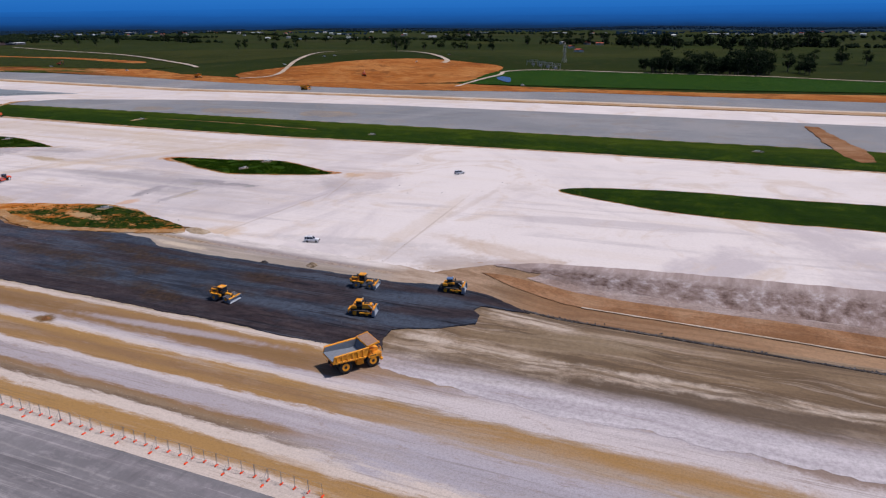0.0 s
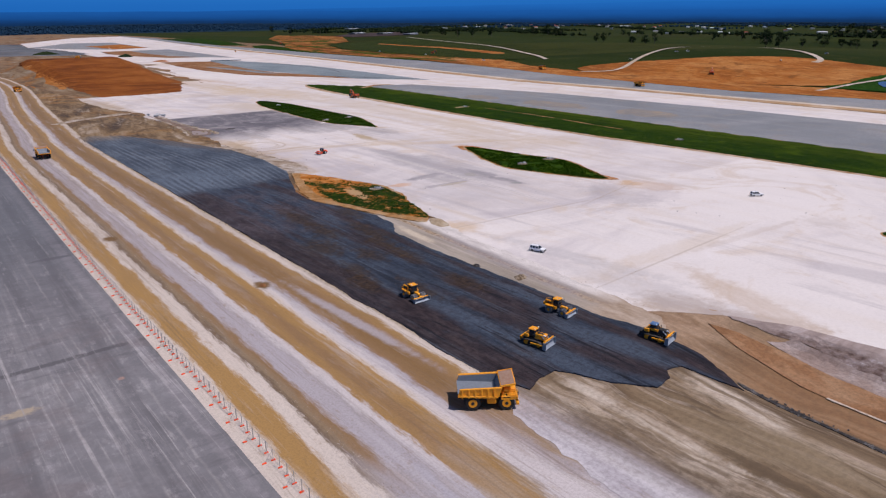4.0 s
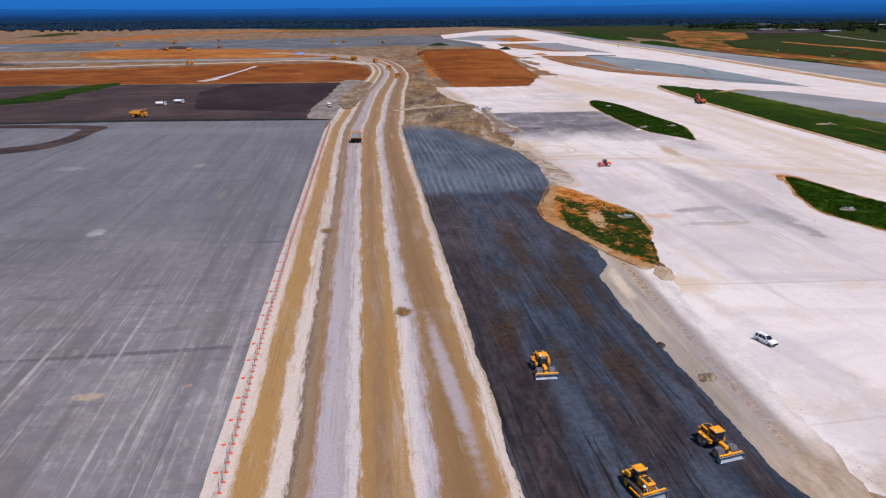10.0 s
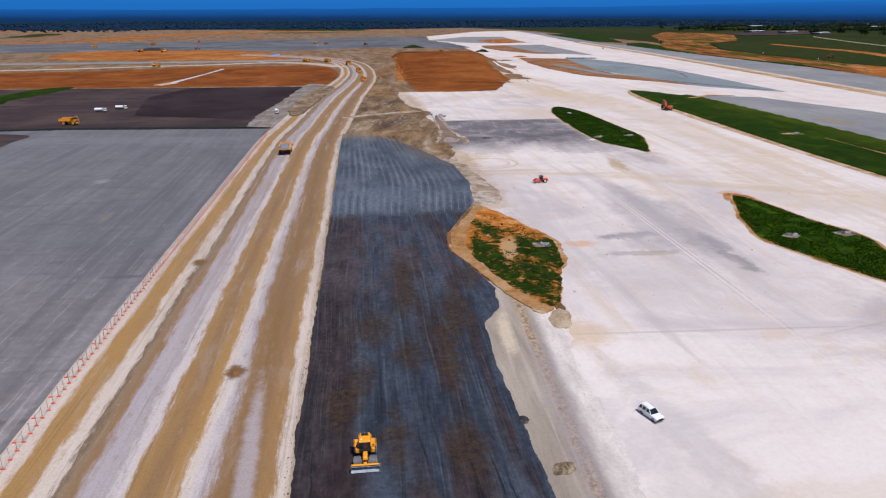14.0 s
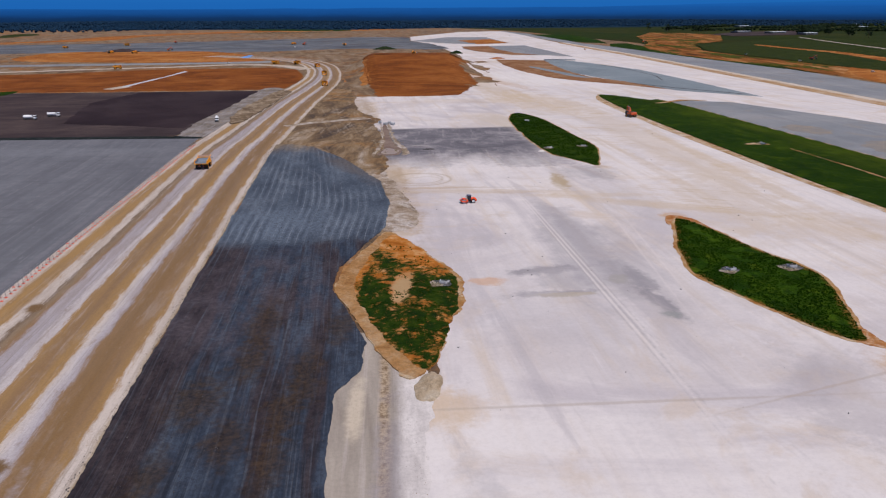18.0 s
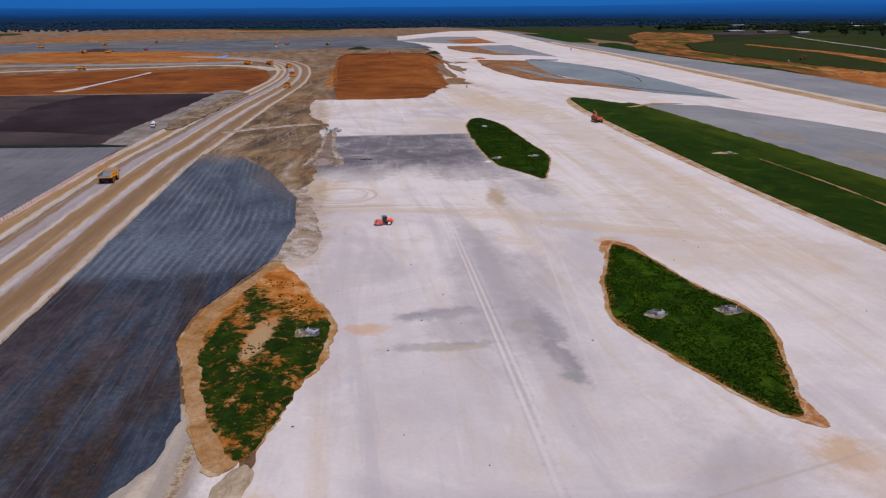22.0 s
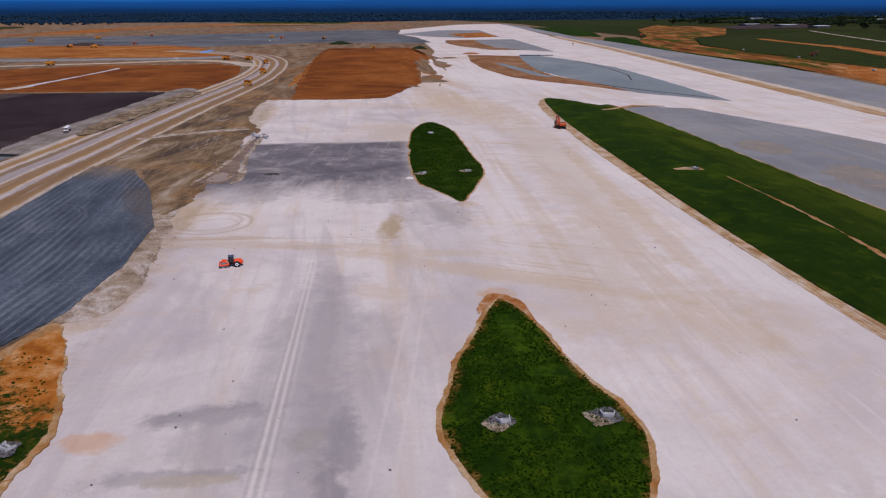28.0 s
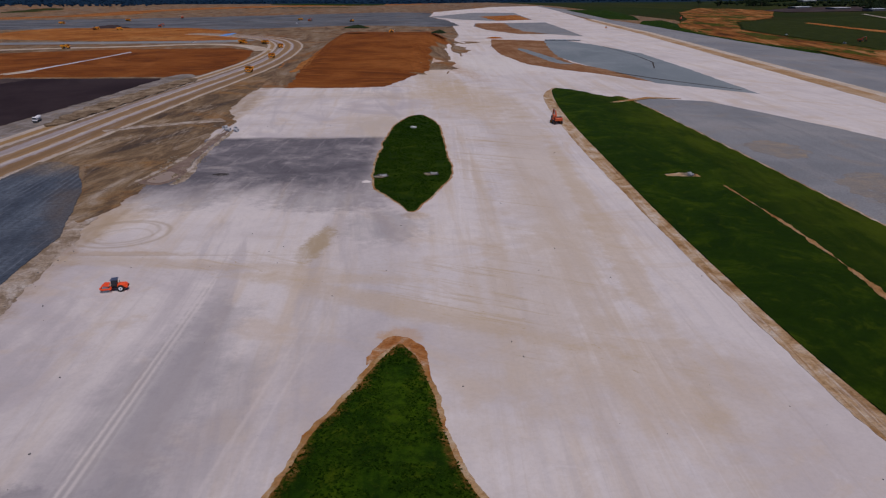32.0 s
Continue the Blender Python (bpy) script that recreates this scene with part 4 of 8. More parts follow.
def margin_material():
    """Smooth pinkish-grey gravel beside the fill, with a rough tan line and dust drifting in from the apron."""
    s = Shade("grey_margin_beside_fill", 0.95, spec=0.06)
    x, y = s.axis(0), s.axis(1)
    c = s.ramp(s.noise(0.22, 6, 0.65, stretch=(1, 0.12, 1)), [(0.34, (0.245, 0.205, 0.165)), (0.5, (0.32, 0.275, 0.23)), (0.66, (0.40, 0.345, 0.285))])
    c = s.mix(s.span(s.noise(1.0, 5, 0.65, stretch=(0.8, 0.02, 1), turn=-3), 0.52, 0.66, 0.0, 0.5), c, (0.46, 0.40, 0.36))
    lean = s.calc("SUBTRACT", x, s.calc("MULTIPLY", s.calc("SUBTRACT", y, 60 * K), 0.045))
    line = s.calc("ABSOLUTE", s.calc("SUBTRACT", s.calc("ADD", lean, s.calc("MULTIPLY", s.noise(0.12, 6, 0.75), 2.4)), 126.0 * K))
    c = s.mix(s.span(line, 0.3, 1.5, 0.95, 0.0), c, s.ramp(s.noise(0.9, 6, 0.8), [(0.38, (0.15, 0.09, 0.045)), (0.6, (0.48, 0.37, 0.25))]))
    damp = s.calc("MULTIPLY", s.patch(127.5, 95, 2.4, 26, -4, 0.6, 0.7, 0.12), 0.6)
    c = s.mix(damp, c, (0.27, 0.245, 0.265))
    c = s.mix(s.calc("MULTIPLY", s.patch(123.6, 122, 1.2, 8, -4, 0.5, 0.4, 0.3), 0.9), c, (0.54, 0.455, 0.35))
    c = s.mix(s.ragged(lean, 125.8, 128.2, 0.12, 4.0, (1, 0.3, 1)), c, s.ramp(s.noise(0.3, 6, 0.7, stretch=(1, 0.3, 1)), [(0.36, (0.49, 0.445, 0.42)), (0.6, (0.65, 0.60, 0.565))]))
    c = s.mix(s.ragged(y, 74, 58, 0.08, 14.0), c, s.ramp(s.noise(0.3, 6, 0.7, stretch=(1, 0.3, 1)), [(0.36, (0.29, 0.21, 0.145)), (0.6, (0.44, 0.35, 0.275))]))
    grit = s.noise(1.4, 7, 0.8)
    c = s.mix(s.span(grit, 0.38, 0.56, 0.18, 0.0), c, (0.14, 0.12, 0.10))
    return s.finish(c, grit, 0.4, 0.08)


M_EDGE = margin_material()
M_LILAC = earth("lilac_brown_dust", (0.23, 0.165, 0.14), (0.31, 0.235, 0.205), (0.41, 0.34, 0.315), 0.1, (0.3, 0.03, 1), 2, None, 0.3, 0.7)
M_PALE = earth("pale_scraped_rim", (0.20, 0.14, 0.09), (0.37, 0.29, 0.215), (0.55, 0.49, 0.44), 0.12, (0.12, 0.05, 1), 20)
M_GREY = earth("grey_runway_base", (0.205, 0.215, 0.23), (0.245, 0.254, 0.268), (0.30, 0.298, 0.30), 0.012, (0.08, 0.005, 1), 0, (0.27, 0.25, 0.235), 0.3, 0.8)
M_STAIN = earth("tan_stained_base", (0.22, 0.205, 0.195), (0.26, 0.235, 0.21), (0.335, 0.27, 0.20), 0.06, (0.04, 0.3, 1), 6, (0.245, 0.25, 0.262), 0.3, 0.8)
M_BLUEGREY = earth("damp_grey_base", (0.185, 0.222, 0.242), (0.225, 0.262, 0.282), (0.27, 0.30, 0.315), 0.01, (0.05, 0.006, 1), 0, None, 0.3, 0.6)
M_ORANGE = earth("orange_clay", (0.13, 0.036, 0.007), (0.215, 0.062, 0.010), (0.31, 0.105, 0.022), 0.02, (0.02, 0.14, 1), -8)
M_OCHRE = earth("ochre_clay", (0.24, 0.072, 0.012), (0.37, 0.128, 0.024), (0.48, 0.215, 0.065), 0.012, (0.02, 0.1, 1), 60, (0.20, 0.075, 0.018))
M_BROWN = earth("brown_clay_strip", (0.20, 0.085, 0.032), (0.265, 0.125, 0.055), (0.35, 0.205, 0.115), 0.03, (0.3, 0.02, 1), 0)
M_FOOT_CLAY = earth("orange_brown_foot_clay", (0.21, 0.105, 0.05), (0.29, 0.15, 0.075), (0.37, 0.225, 0.13), 0.05, (0.25, 0.02, 1), 0, None, 0.4, 0.8)
M_MAT = earth("dark_new_asphalt", (0.024, 0.015, 0.018), (0.033, 0.021, 0.024), (0.050, 0.034, 0.036), 0.012, (0.02, 0.006, 1), 20, None, 0.25, 0.8)
M_MATPALE = earth("dusty_brown_base", (0.040, 0.028, 0.029), (0.058, 0.041, 0.041), (0.092, 0.066, 0.060), 0.02, (0.01, 0.08, 1), 0, None, 0.3)
M_SMOKY = earth("smoky_grey_base", (0.075, 0.082, 0.095), (0.125, 0.135, 0.15), (0.20, 0.205, 0.215), 0.01, (0.01, 0.06, 1), 0, (0.17, 0.14, 0.12), 0.3)
M_TRACK = earth("pale_gravel_track", (0.42, 0.33, 0.24), (0.52, 0.43, 0.34), (0.60, 0.53, 0.46), 0.05)


def bank_material():
    """Scoured slope: pale and brown runs straight down it."""
    s = Shade("scoured_limestone_bank", 0.97, spec=0.05)
    k = s.noise(1.0, 5, 0.68, stretch=(0.02, 0.30, 1))
    c = s.ramp(k, [(0.34, (0.115, 0.076, 0.062)), (0.45, (0.225, 0.165, 0.145)), (0.55, (0.315, 0.25, 0.23)), (0.68, (0.52, 0.465, 0.455))])
    c = s.mix(s.span(s.noise(0.10, 6, 0.7, stretch=(1, 0.4, 1)), 0.46, 0.66, 0.0, 0.25), c, (0.36, 0.275, 0.235))
    c = s.mix(s.span(s.axis(2), -0.9, -0.1, 0.0, 0.5), c, (0.40, 0.33, 0.305))
    grit = s.noise(1.2, 7, 0.8)
    return s.finish(c, s.calc("ADD", grit, k), 0.8, 0.25)


M_BANK = bank_material()
M_GRAVELDARK = earth("dark_drain_gravel", (0.03, 0.028, 0.028), (0.055, 0.05, 0.05), (0.16, 0.15, 0.145), 0.5)
M_POND = Shade("still_pond_water", 0.25, 0.0, 0.4).finish((0.030, 0.045, 0.085))
M_PUDDLE = Shade("muddy_water", 0.3, 0.0, 0.3).finish((0.33, 0.235, 0.16))


# ---- land form ----
def step(v, a, b):
    k = min(1.0, max(0.0, (v - a) / (b - a)))
    return k * k * (3 - 2 * k)


def land(x, y, mound=True):
    """Height of the ground: level site, the cut south of the fill, and the rises beyond the runway."""
    x, y, z = x / K, y / K, 0.0
    if y < 52 and 104 < x < 156:
        top = min(151.6, 142.2 + 0.135 * (37 - y)) if y < 37 else 136 + 6.2 * (52 - y) / 15
        z -= 3.5 * step(y, 52, 24) * (1 - step(x, min(138.4, top - 3), top)) * step(x, 109, 124)
    if x > 520:
        z += 15 * step(x, 540, 640) * math.exp(-((x - 800) / 190) ** 2 - ((y - 430) / 200) ** 2)
        z += 7 * step(x, 600, 1100) + 6 * math.exp(-((x - 900) / 150) ** 2 - ((y - 800) / 200) ** 2)
    r = math.hypot(x, y)
    if r > 1200:
        z += (r - 1200) * 0.006 + 9 * noise.noise((x * 0.0016, y * 0.0016, 0.3)) * step(r, 1200, 2200)
    if mound and 520 < y < 860 and 100 < x < 300:
        z += 14 * step(y, 530, 800) * (1 - step(y, 826, 880)) * step(x, 120, 148) * (1 - step(x, 196 + 0.12 * (y - 590), 232 + 0.12 * (y - 590)))
    return z


def mesh_object(name, verts, faces, material, parent=None):
    me = bpy.data.meshes.new(name)
    me.from_pydata([tuple(v) for v in verts], [], faces)
    me.materials.append(material)
    me.update()
    ob = new(name, me)
    if parent:
        ob.parent = parent
    return ob


def smooth_loop(points, every, rough=0.0, seed=0.0, curved=True):
    """A closed outline through the points, resampled, with a ragged rim."""
    n, out = len(points), []
    for i in range(n):
        a, b, c, d = (Vector((*points[(i + k) % n], 0)) for k in (-1, 0, 1, 2))
        parts = max(1, int((c - b).length / every))
        for k in range(parts):
            t = k / parts
            if curved:
                p = 0.5 * (2 * b + (c - a) * t + (2 * a - 5 * b + 4 * c - d) * t * t + (3 * b - a - 3 * c + d) * t ** 3)
            else:
                p = b.lerp(c, t)
            out.append(p)
    if rough:
        m = len(out)
        moved = []
        for i, p in enumerate(out):
            way = out[(i + 1) % m] - out[i - 1]
            side = Vector((way.y, -way.x, 0)).normalized()
            k = noise.noise((p.x * 0.13, p.y * 0.11, seed)) * 1.2 + noise.noise((p.x * 0.45, p.y * 0.45, seed + 5)) * 0.7 + noise.noise((p.x * 1.6, p.y * 1.6, seed + 9)) * 0.4
            moved.append(p + side * k * rough)
        out = moved
    return out


def sheet(name, points, lift, material, every=4.0, rough=0.0, curved=False, fill=None, skirt=0.25, dome=0.0, relief=None):
    """A ground layer with an outline, laid on the land; fill: spacing of inner points where the land is uneven or the layer domes."""
    loop = smooth_loop([(x * K, y * K) for x, y in points], every, rough, len(name) * 1.7, curved)
    pts = [Vector((p.x, p.y)) for p in loop]
    m = len(pts)
    if fill:
        xs, ys = [p.x for p in pts], [p.y for p in pts]
        x = min(xs) + fill / 2
        while x < max(xs):
            y = min(ys) + fill / 2
            while y < max(ys):
                pts.append(Vector((x + random.uniform(-0.2, 0.2) * fill, y + random.uniform(-0.2, 0.2) * fill)))
                y += fill
            x += fill
    co, _, faces, *_ = delaunay_2d_cdt(pts, [(i, (i + 1) % m) for i in range(m)], [], 1, 1e-4)
    rim = loop[::max(1, m // 160)]

    def height(p):
        z = land(p.x, p.y) + lift
        if dome:
            z += dome * step(min((p - Vector((q.x, q.y))).length for q in rim), 0, 9)
        if relief:
            z += relief(p.x, p.y)
        return z
    verts = [(p.x, p.y, height(p)) for p in co]
    inward = [min((p - Vector((q.x, q.y))).length for q in rim) for p in co] if dome else []
    faces = [list(f) for f in faces]
    edges = {}
    for f in faces:
        for a, b in zip(f, f[1:] + f[:1]):
            if (b, a) in edges:
                del edges[(b, a)]
            else:
                edges[(a, b)] = 1
    base = {}
    for a, b in list(edges):
        for k in (a, b):
            if k not in base:
                base[k] = len(verts)
                x, y, z = verts[k]
                verts.append((x, y, z - skirt))
        faces.append([b, a, base[a], base[b]])
    ob = mesh_object(name, verts, faces, material)
    if dome:
        layer = ob.data.attributes.new("rim", "FLOAT", "POINT")
        for k, d in enumerate(inward):
            layer.data[k].value = d
    return ob


def band(name, lines, lift, material, kind_uv=True, closed=False):
    """A ribbon along a row of (x, y, width), with u across in metres and v along."""
    mid = [Vector((x * K, y * K, 0)) for x, y, w in lines]
    fine, widths = [], []
    for i in range(len(mid) - 1):
        a, b, c, d = (mid[min(max(i + k, 0), len(mid) - 1)] for k in (-1, 0, 1, 2))
        parts = max(1, int((c - b).length / 8))
        for k in range(parts + (i == len(mid) - 2)):
            t = k / parts
            fine.append(0.5 * (2 * b + (c - a) * t + (2 * a - 5 * b + 4 * c - d) * t * t + (3 * b - a - 3 * c + d) * t ** 3))
            widths.append(K * (lines[i][2] * (1 - t) + lines[i + 1][2] * t))
    verts, uvs, faces, run, cuts = [], [], [], 0.0, 10
    for i, (p, w) in enumerate(zip(fine, widths)):
        way = fine[min(i + 1, len(fine) - 1)] - fine[max(i - 1, 0)]
        side = Vector((way.y, -way.x, 0)).normalized()
        run += (p - fine[i - 1]).length if i else 0
        for k in range(cuts + 1):
            f = k / cuts
            e = noise.noise((p.x * 0.2, p.y * 0.2, 3.0 + f)) * 0.7 if k in (0, cuts) else 0
            q = p + side * ((f - 0.5) * w + e)
            verts.append((q.x, q.y, land(q.x, q.y) + lift))
            uvs.append((f * lines[0][2], run))
    for i in range(len(fine) - 1):
        for k in range(cuts):
            a = i * (cuts + 1) + k
            faces.append([a, a + 1, a + cuts + 2, a + cuts + 1])
    ob = mesh_object(name, verts, faces, material)
    layer = ob.data.uv_layers.new(name="UVMap")
    for loop in ob.data.loops:
        layer.data[loop.index].uv = uvs[loop.vertex_index]
    return ob


def ridges(x, y):
    """Long low ridges left by blades and drums."""
    lean = x + 0.05 * (y - 60)
    return 0.12 * noise.noise((lean * 0.8, y * 0.05, 0)) + 0.10 * noise.noise((lean * 0.35, y * 0.12, 4)) + 0.05 * noise.noise((x * 0.9, y * 0.9, 8))


def streaks(x, y):
    """Scraper ridges; level where the dust runs out over the haul road."""
    open_ground = step(x, 88 * K, 98 * K)
    return 0.13 * (1 - open_ground) + open_ground * ((1 - step(x, 132, 142)) * 0.12 * noise.noise((x * 0.6, y * 0.05, 0)) + 0.05 * noise.noise((x * 0.8, y * 0.4, 3)))


def furrows(x, y):
    """Slanting furrows of thrown-up mud."""
    return 0.55 + 0.35 * math.sin((0.75 * x - 0.5 * y) * 0.9) + 0.3 * noise.noise((x * 0.3, y * 0.2, 1))


def gullies(x, y):
    """Runnels down the bank."""
    return 0.16 * noise.noise((x * 0.08, y * 0.45, 2)) + 0.08 * noise.noise((x * 0.2, y * 1.1, 5))


def ground_sheet():
    def lines(fine_a, fine_b, fine, a, b):
        out, v, s = [], fine_a, fine
        while v < fine_b:
            out.append(v)
            v += fine
        s = fine
        while v < b:
            out.append(v)
            s = min(s * 1.12, 22 if v < 1000 else 120)
            v += s
        v, s = fine_a, fine
        while v > a:
            s = min(s * 1.12, 120)
            v -= s
            out.append(v)
        return sorted(out)
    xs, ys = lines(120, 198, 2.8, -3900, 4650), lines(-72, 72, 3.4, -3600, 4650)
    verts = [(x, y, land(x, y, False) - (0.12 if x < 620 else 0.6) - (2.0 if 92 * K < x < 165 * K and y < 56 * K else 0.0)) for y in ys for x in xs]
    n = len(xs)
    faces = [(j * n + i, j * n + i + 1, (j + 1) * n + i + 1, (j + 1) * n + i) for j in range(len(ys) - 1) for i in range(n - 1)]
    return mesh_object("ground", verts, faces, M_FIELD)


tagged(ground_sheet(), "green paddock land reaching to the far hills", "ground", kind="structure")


def setting(ob, label, category="ground"):
    return tagged(ob, label, category, kind="structure")


setting(sheet("ground_site", [(-900, -500), (88, -500), (88, 58), (153, 58), (153, -500), (560, -500), (560, 300), (545, 900), (640, 1300), (560, 1900), (430, 2350), (-900, 2250)], -0.05, M_SITE, 25, 4, False, 22), "churned tan earth of the construction site")
apron = setting(sheet("ground_apron", [(152.4, -500), (461, -500), (452, 400), (458, 527), (470, 700), (488, 1000), (502, 1334), (516, 1700), (514, 1930), (400, 1900), (250, 1640), (238, 1460), (268, 1310), (266, 1130), (264, 960), (250, 850), (238, 740), (226, 650), (224, 600), (201, 534), (194, 515), (126, 512), (123, 470),
                               (127, 432), (134, 404), (128, 380), (131, 345), (126, 300), (134, 280), (136, 252), (140, 226), (139, 210), (133, 205), (134, 175), (137, 130), (132.5, 123), (131, 108), (130, 88), (128.5, 70), (129, 57), (138, 47), (143, 36), (146, 19), (147.6, 7), (150, -14), (152, -31)],
              0.0, M_APRON, 1.6, 0.7, False, 16), "white crushed limestone apron with tan wheel lines and grey stains", "apron")
apron.data.materials.append(M_APRON_NORTH)
for face in apron.data.polygons:
    face.material_index = 1 if face.center.y > SEAM * K else 0
setting(sheet("ground_work_area", [(82, -320), (153, -320), (153, -20), (149, 0), (146, 20), (143, 38), (139, 50), (130, 62), (90.6, 62), (89.4, 54), (86.5, 46), (84, 36), (83, 20)], -0.03, M_SOUTH, 1.2, 1.3, False, 1.6, 0.04, relief=streaks), "graded brown clay and gravel with pale scraper streaks")
setting(sheet("bank", [(138.6, 46), (143.6, 36), (146.8, 19), (148.6, 7), (150.8, -14), (152.8, -31), (153.2, -120), (139.3, -120), (139.2, -14), (139.1, 8), (139.6, 20), (140.6, 33), (138.2, 45)], 0.16, M_BANK, 1.6, 0.35, False, 1.2, 0.05, relief=gullies), "scoured pale limestone bank below the apron", "bank")
setting(sheet("ground_clay_strip", [(133.4, 47), (135.2, 42), (136.4, 34), (135.4, 17), (135.6, 4), (136, -14), (135.6, -30), (135.6, -120), (126, -120), (126.6, -28), (127.4, -14), (128, 5), (128.2, 16), (128.8, 28), (130.6, 40)], 0.14, M_FOOT_CLAY, 1.6, 0.3, False, 1.4, 0.05), "reddish brown clay strip along the foot of the bank")
setting(sheet("ground_pale_strip", [(137, 38), (140.4, 35), (140.2, 20), (139.8, 0), (139.8, -30), (139.8, -120), (135.4, -120), (135.4, -30), (135.8, -14), (135.4, 4), (135.2, 17)], 0.12, M_LILAC, 1.6, 0.3, False, 1.4, 0.05), "pale dusty strip at the foot of the bank")
setting(sheet("ground_clay_line", [(128.4, 24), (127.9, 5), (127.3, -14), (126.5, -28), (126, -120), (126.4, -120), (127, -28), (127.8, -14), (128.4, 5), (128.9, 24)], 0.17, M_TRACK, 1.2, 0.15, False, 1.4, 0.05), "thin white gravel line along the clay strip")
setting(sheet("ground_margin", [(117, 52), (121, 49.5), (126, 50), (129, 56), (130.4, 72), (131.8, 88), (132.6, 110), (134.4, 121), (134.6, 131), (130, 140), (121, 146), (115, 120), (114, 60)], 0.03, M_EDGE, 0.8, 1.1, True), "grey gravel margin with dusty drifts")
setting(sheet("ground_rim", [(131, 206), (139, 208), (141.5, 220), (139.5, 238), (137.5, 256), (134, 278), (128, 292), (121, 302), (123, 290), (130, 266), (132.6, 236), (131, 216)], 0.05, M_PALE, 1.0, 0.9, True), "pale scraped rim between fill and apron")
setting(sheet("ground_dirt_north", [(92, 318), (108, 331), (120, 298), (131, 272), (136, 285), (136, 300), (139, 345), (134, 384), (138, 404), (128, 436), (124, 480), (124, 520), (118, 600), (114, 640), (98, 560), (93, 420), (88, 340)],
              0.055, M_DIRT, 1.6, 1.6, True), "trampled brown dirt with wheel ruts")
setting(sheet("ground_slab", [(-120, -300), (53.2, -300), (53.4, 150), (54.5, 357), (41, 358), (-40, 364), (-120, 362)], 0.10, M_SLAB, 6, 0.06), "grey compacted base slab with pale paver lanes", "slab")
# a near-black strip laid along the slab's northern end
setting(sheet("slab_kerb", [(-120, 361.5), (-40, 363.5), (41, 357.6), (55, 356.6), (56, 360), (43, 364.5), (-40, 370.5), (-120, 368)], 0.14, earth("dark_slab_end", (0.010, 0.014, 0.014), (0.018, 0.024, 0.023), (0.035, 0.038, 0.036), 0.2), 4, 0.2), "dark strip along the slab's end", "slab")
setting(sheet("service_bay", [(-120, 262), (-66, 282), (-52, 300), (-50, 330), (-56, 352), (-120, 352)], 0.13, M_MATPALE, 3, 0.1, True), "dark curved bay on the grey slab", "slab")
setting(sheet("service_bay_inner", [(-120, 280), (-72, 296), (-60, 312), (-59, 332), (-66, 344), (-120, 344)], 0.16, M_SLAB, 3, 0.1, True), "grey bay surface inside a dark kerb line", "slab")
setting(sheet("ground_dusty_base", [(-420, 362), (43, 366), (43.5, 374), (50, 440), (57, 560), (-420, 572)], 0.04, M_MATPALE, 6, 0.3, False), "dusty brown base course", "base")
setting(sheet("ground_asphalt", [(-24, 412), (41, 388), (50, 470), (56, 558), (-26, 560), (-40, 500)], 0.09, M_MAT, 5, 1.6, False), "freshly laid dark asphalt mat", "asphalt")
setting(sheet("ground_orange_field", [(-420, 574), (60, 568), (74, 578), (80, 640), (79, 690), (68, 760), (40, 790), (-70, 778), (-160, 735), (-420, 700)], 0.05, M_ORANGE, 5, 1.5, False), "bare orange clay field")
setting(sheet("orange_mound", [(140, 512), (177, 511), (196, 515), (202, 534), (224, 598), (224, 650), (238, 736), (250, 852), (256, 880), (214, 892), (150, 886), (136, 820), (134, 700), (136, 600)], 0.06, M_ORANGE, 3, 2.2, False, 6, 3.0), "broad orange clay stockpile", "mound")
setting(sheet("ochre_slope", [(118, 590), (137, 600), (136, 700), (137, 790), (126, 780), (116, 700)], 0.05, M_OCHRE, 3, 2.5, True, 6), "ochre clay beside the orange stockpile", "clay")
setting(sheet("grass_bank_far", [(-420, 300), (-150, 440), (-122, 500), (-114, 560), (-118, 580), (-134, 564), (-150, 500), (-180, 460), (-420, 330)], 0.08, M_STRIP, 6, 1.0, True), "narrow green grass bank", "grass")

# the paved belts beyond the apron, each running north and south
setting(sheet("ground_runway_shoulder", [(328, -500), (413, -500), (413, 90), (410, 208), (396, 333), (384, 380), (359, 452), (328, 466), (321, 452), (325, 300)], 0.05, M_GREY, 8, 0.4, False, 26), "grey base belt beside the green strip", "base")
for pts in ([(336, 300), (352, 312), (360, 280), (348, 262), (338, 276)], [(345, 236), (368, 244), (366, 214), (350, 208)], [(332, 350), (344, 362), (350, 340), (338, 330)]):
    setting(sheet("tan_stain", pts, 0.075, M_STAIN, 1.2, 3.0, True, skirt=0.03), "thin tan stain on the grey base belt", "stain")
setting(sheet("ground_wedge", [(396, 477), (402, 600), (405, 712), (386, 818), (370, 867), (345, 866), (327, 691), (341, 592), (356, 523)], 0.05, M_BLUEGREY, 8, 0.8, False, 26), "blue-grey damp base wedge", "base")
setting(sheet("ground_wedge_clay", [(295, 888), (348, 864), (336, 770), (329, 691), (331, 640), (345, 592), (356, 526), (334, 569), (314, 596), (295, 634), (285, 710), (286, 800)], 0.09, M_BROWN, 4, 1.6), "brown clay edge of the wedge")
setting(sheet("ground_wedge_far", [(304, 1228), (416, 1246), (412, 1075), (405, 930), (377, 968), (337, 974), (306, 1061), (296, 1150)], 0.05, M_GREY, 9, 1.2, False, 26), "grey base wedge with tan rim", "base")
setting(sheet("ground_wedge_far_clay", [(306, 1226), (350, 1236), (346, 1120), (350, 1030), (372, 980), (337, 976), (307, 1062), (297, 1150)], 0.09, M_BROWN, 5, 2.0), "brown clay rim of the far wedge")
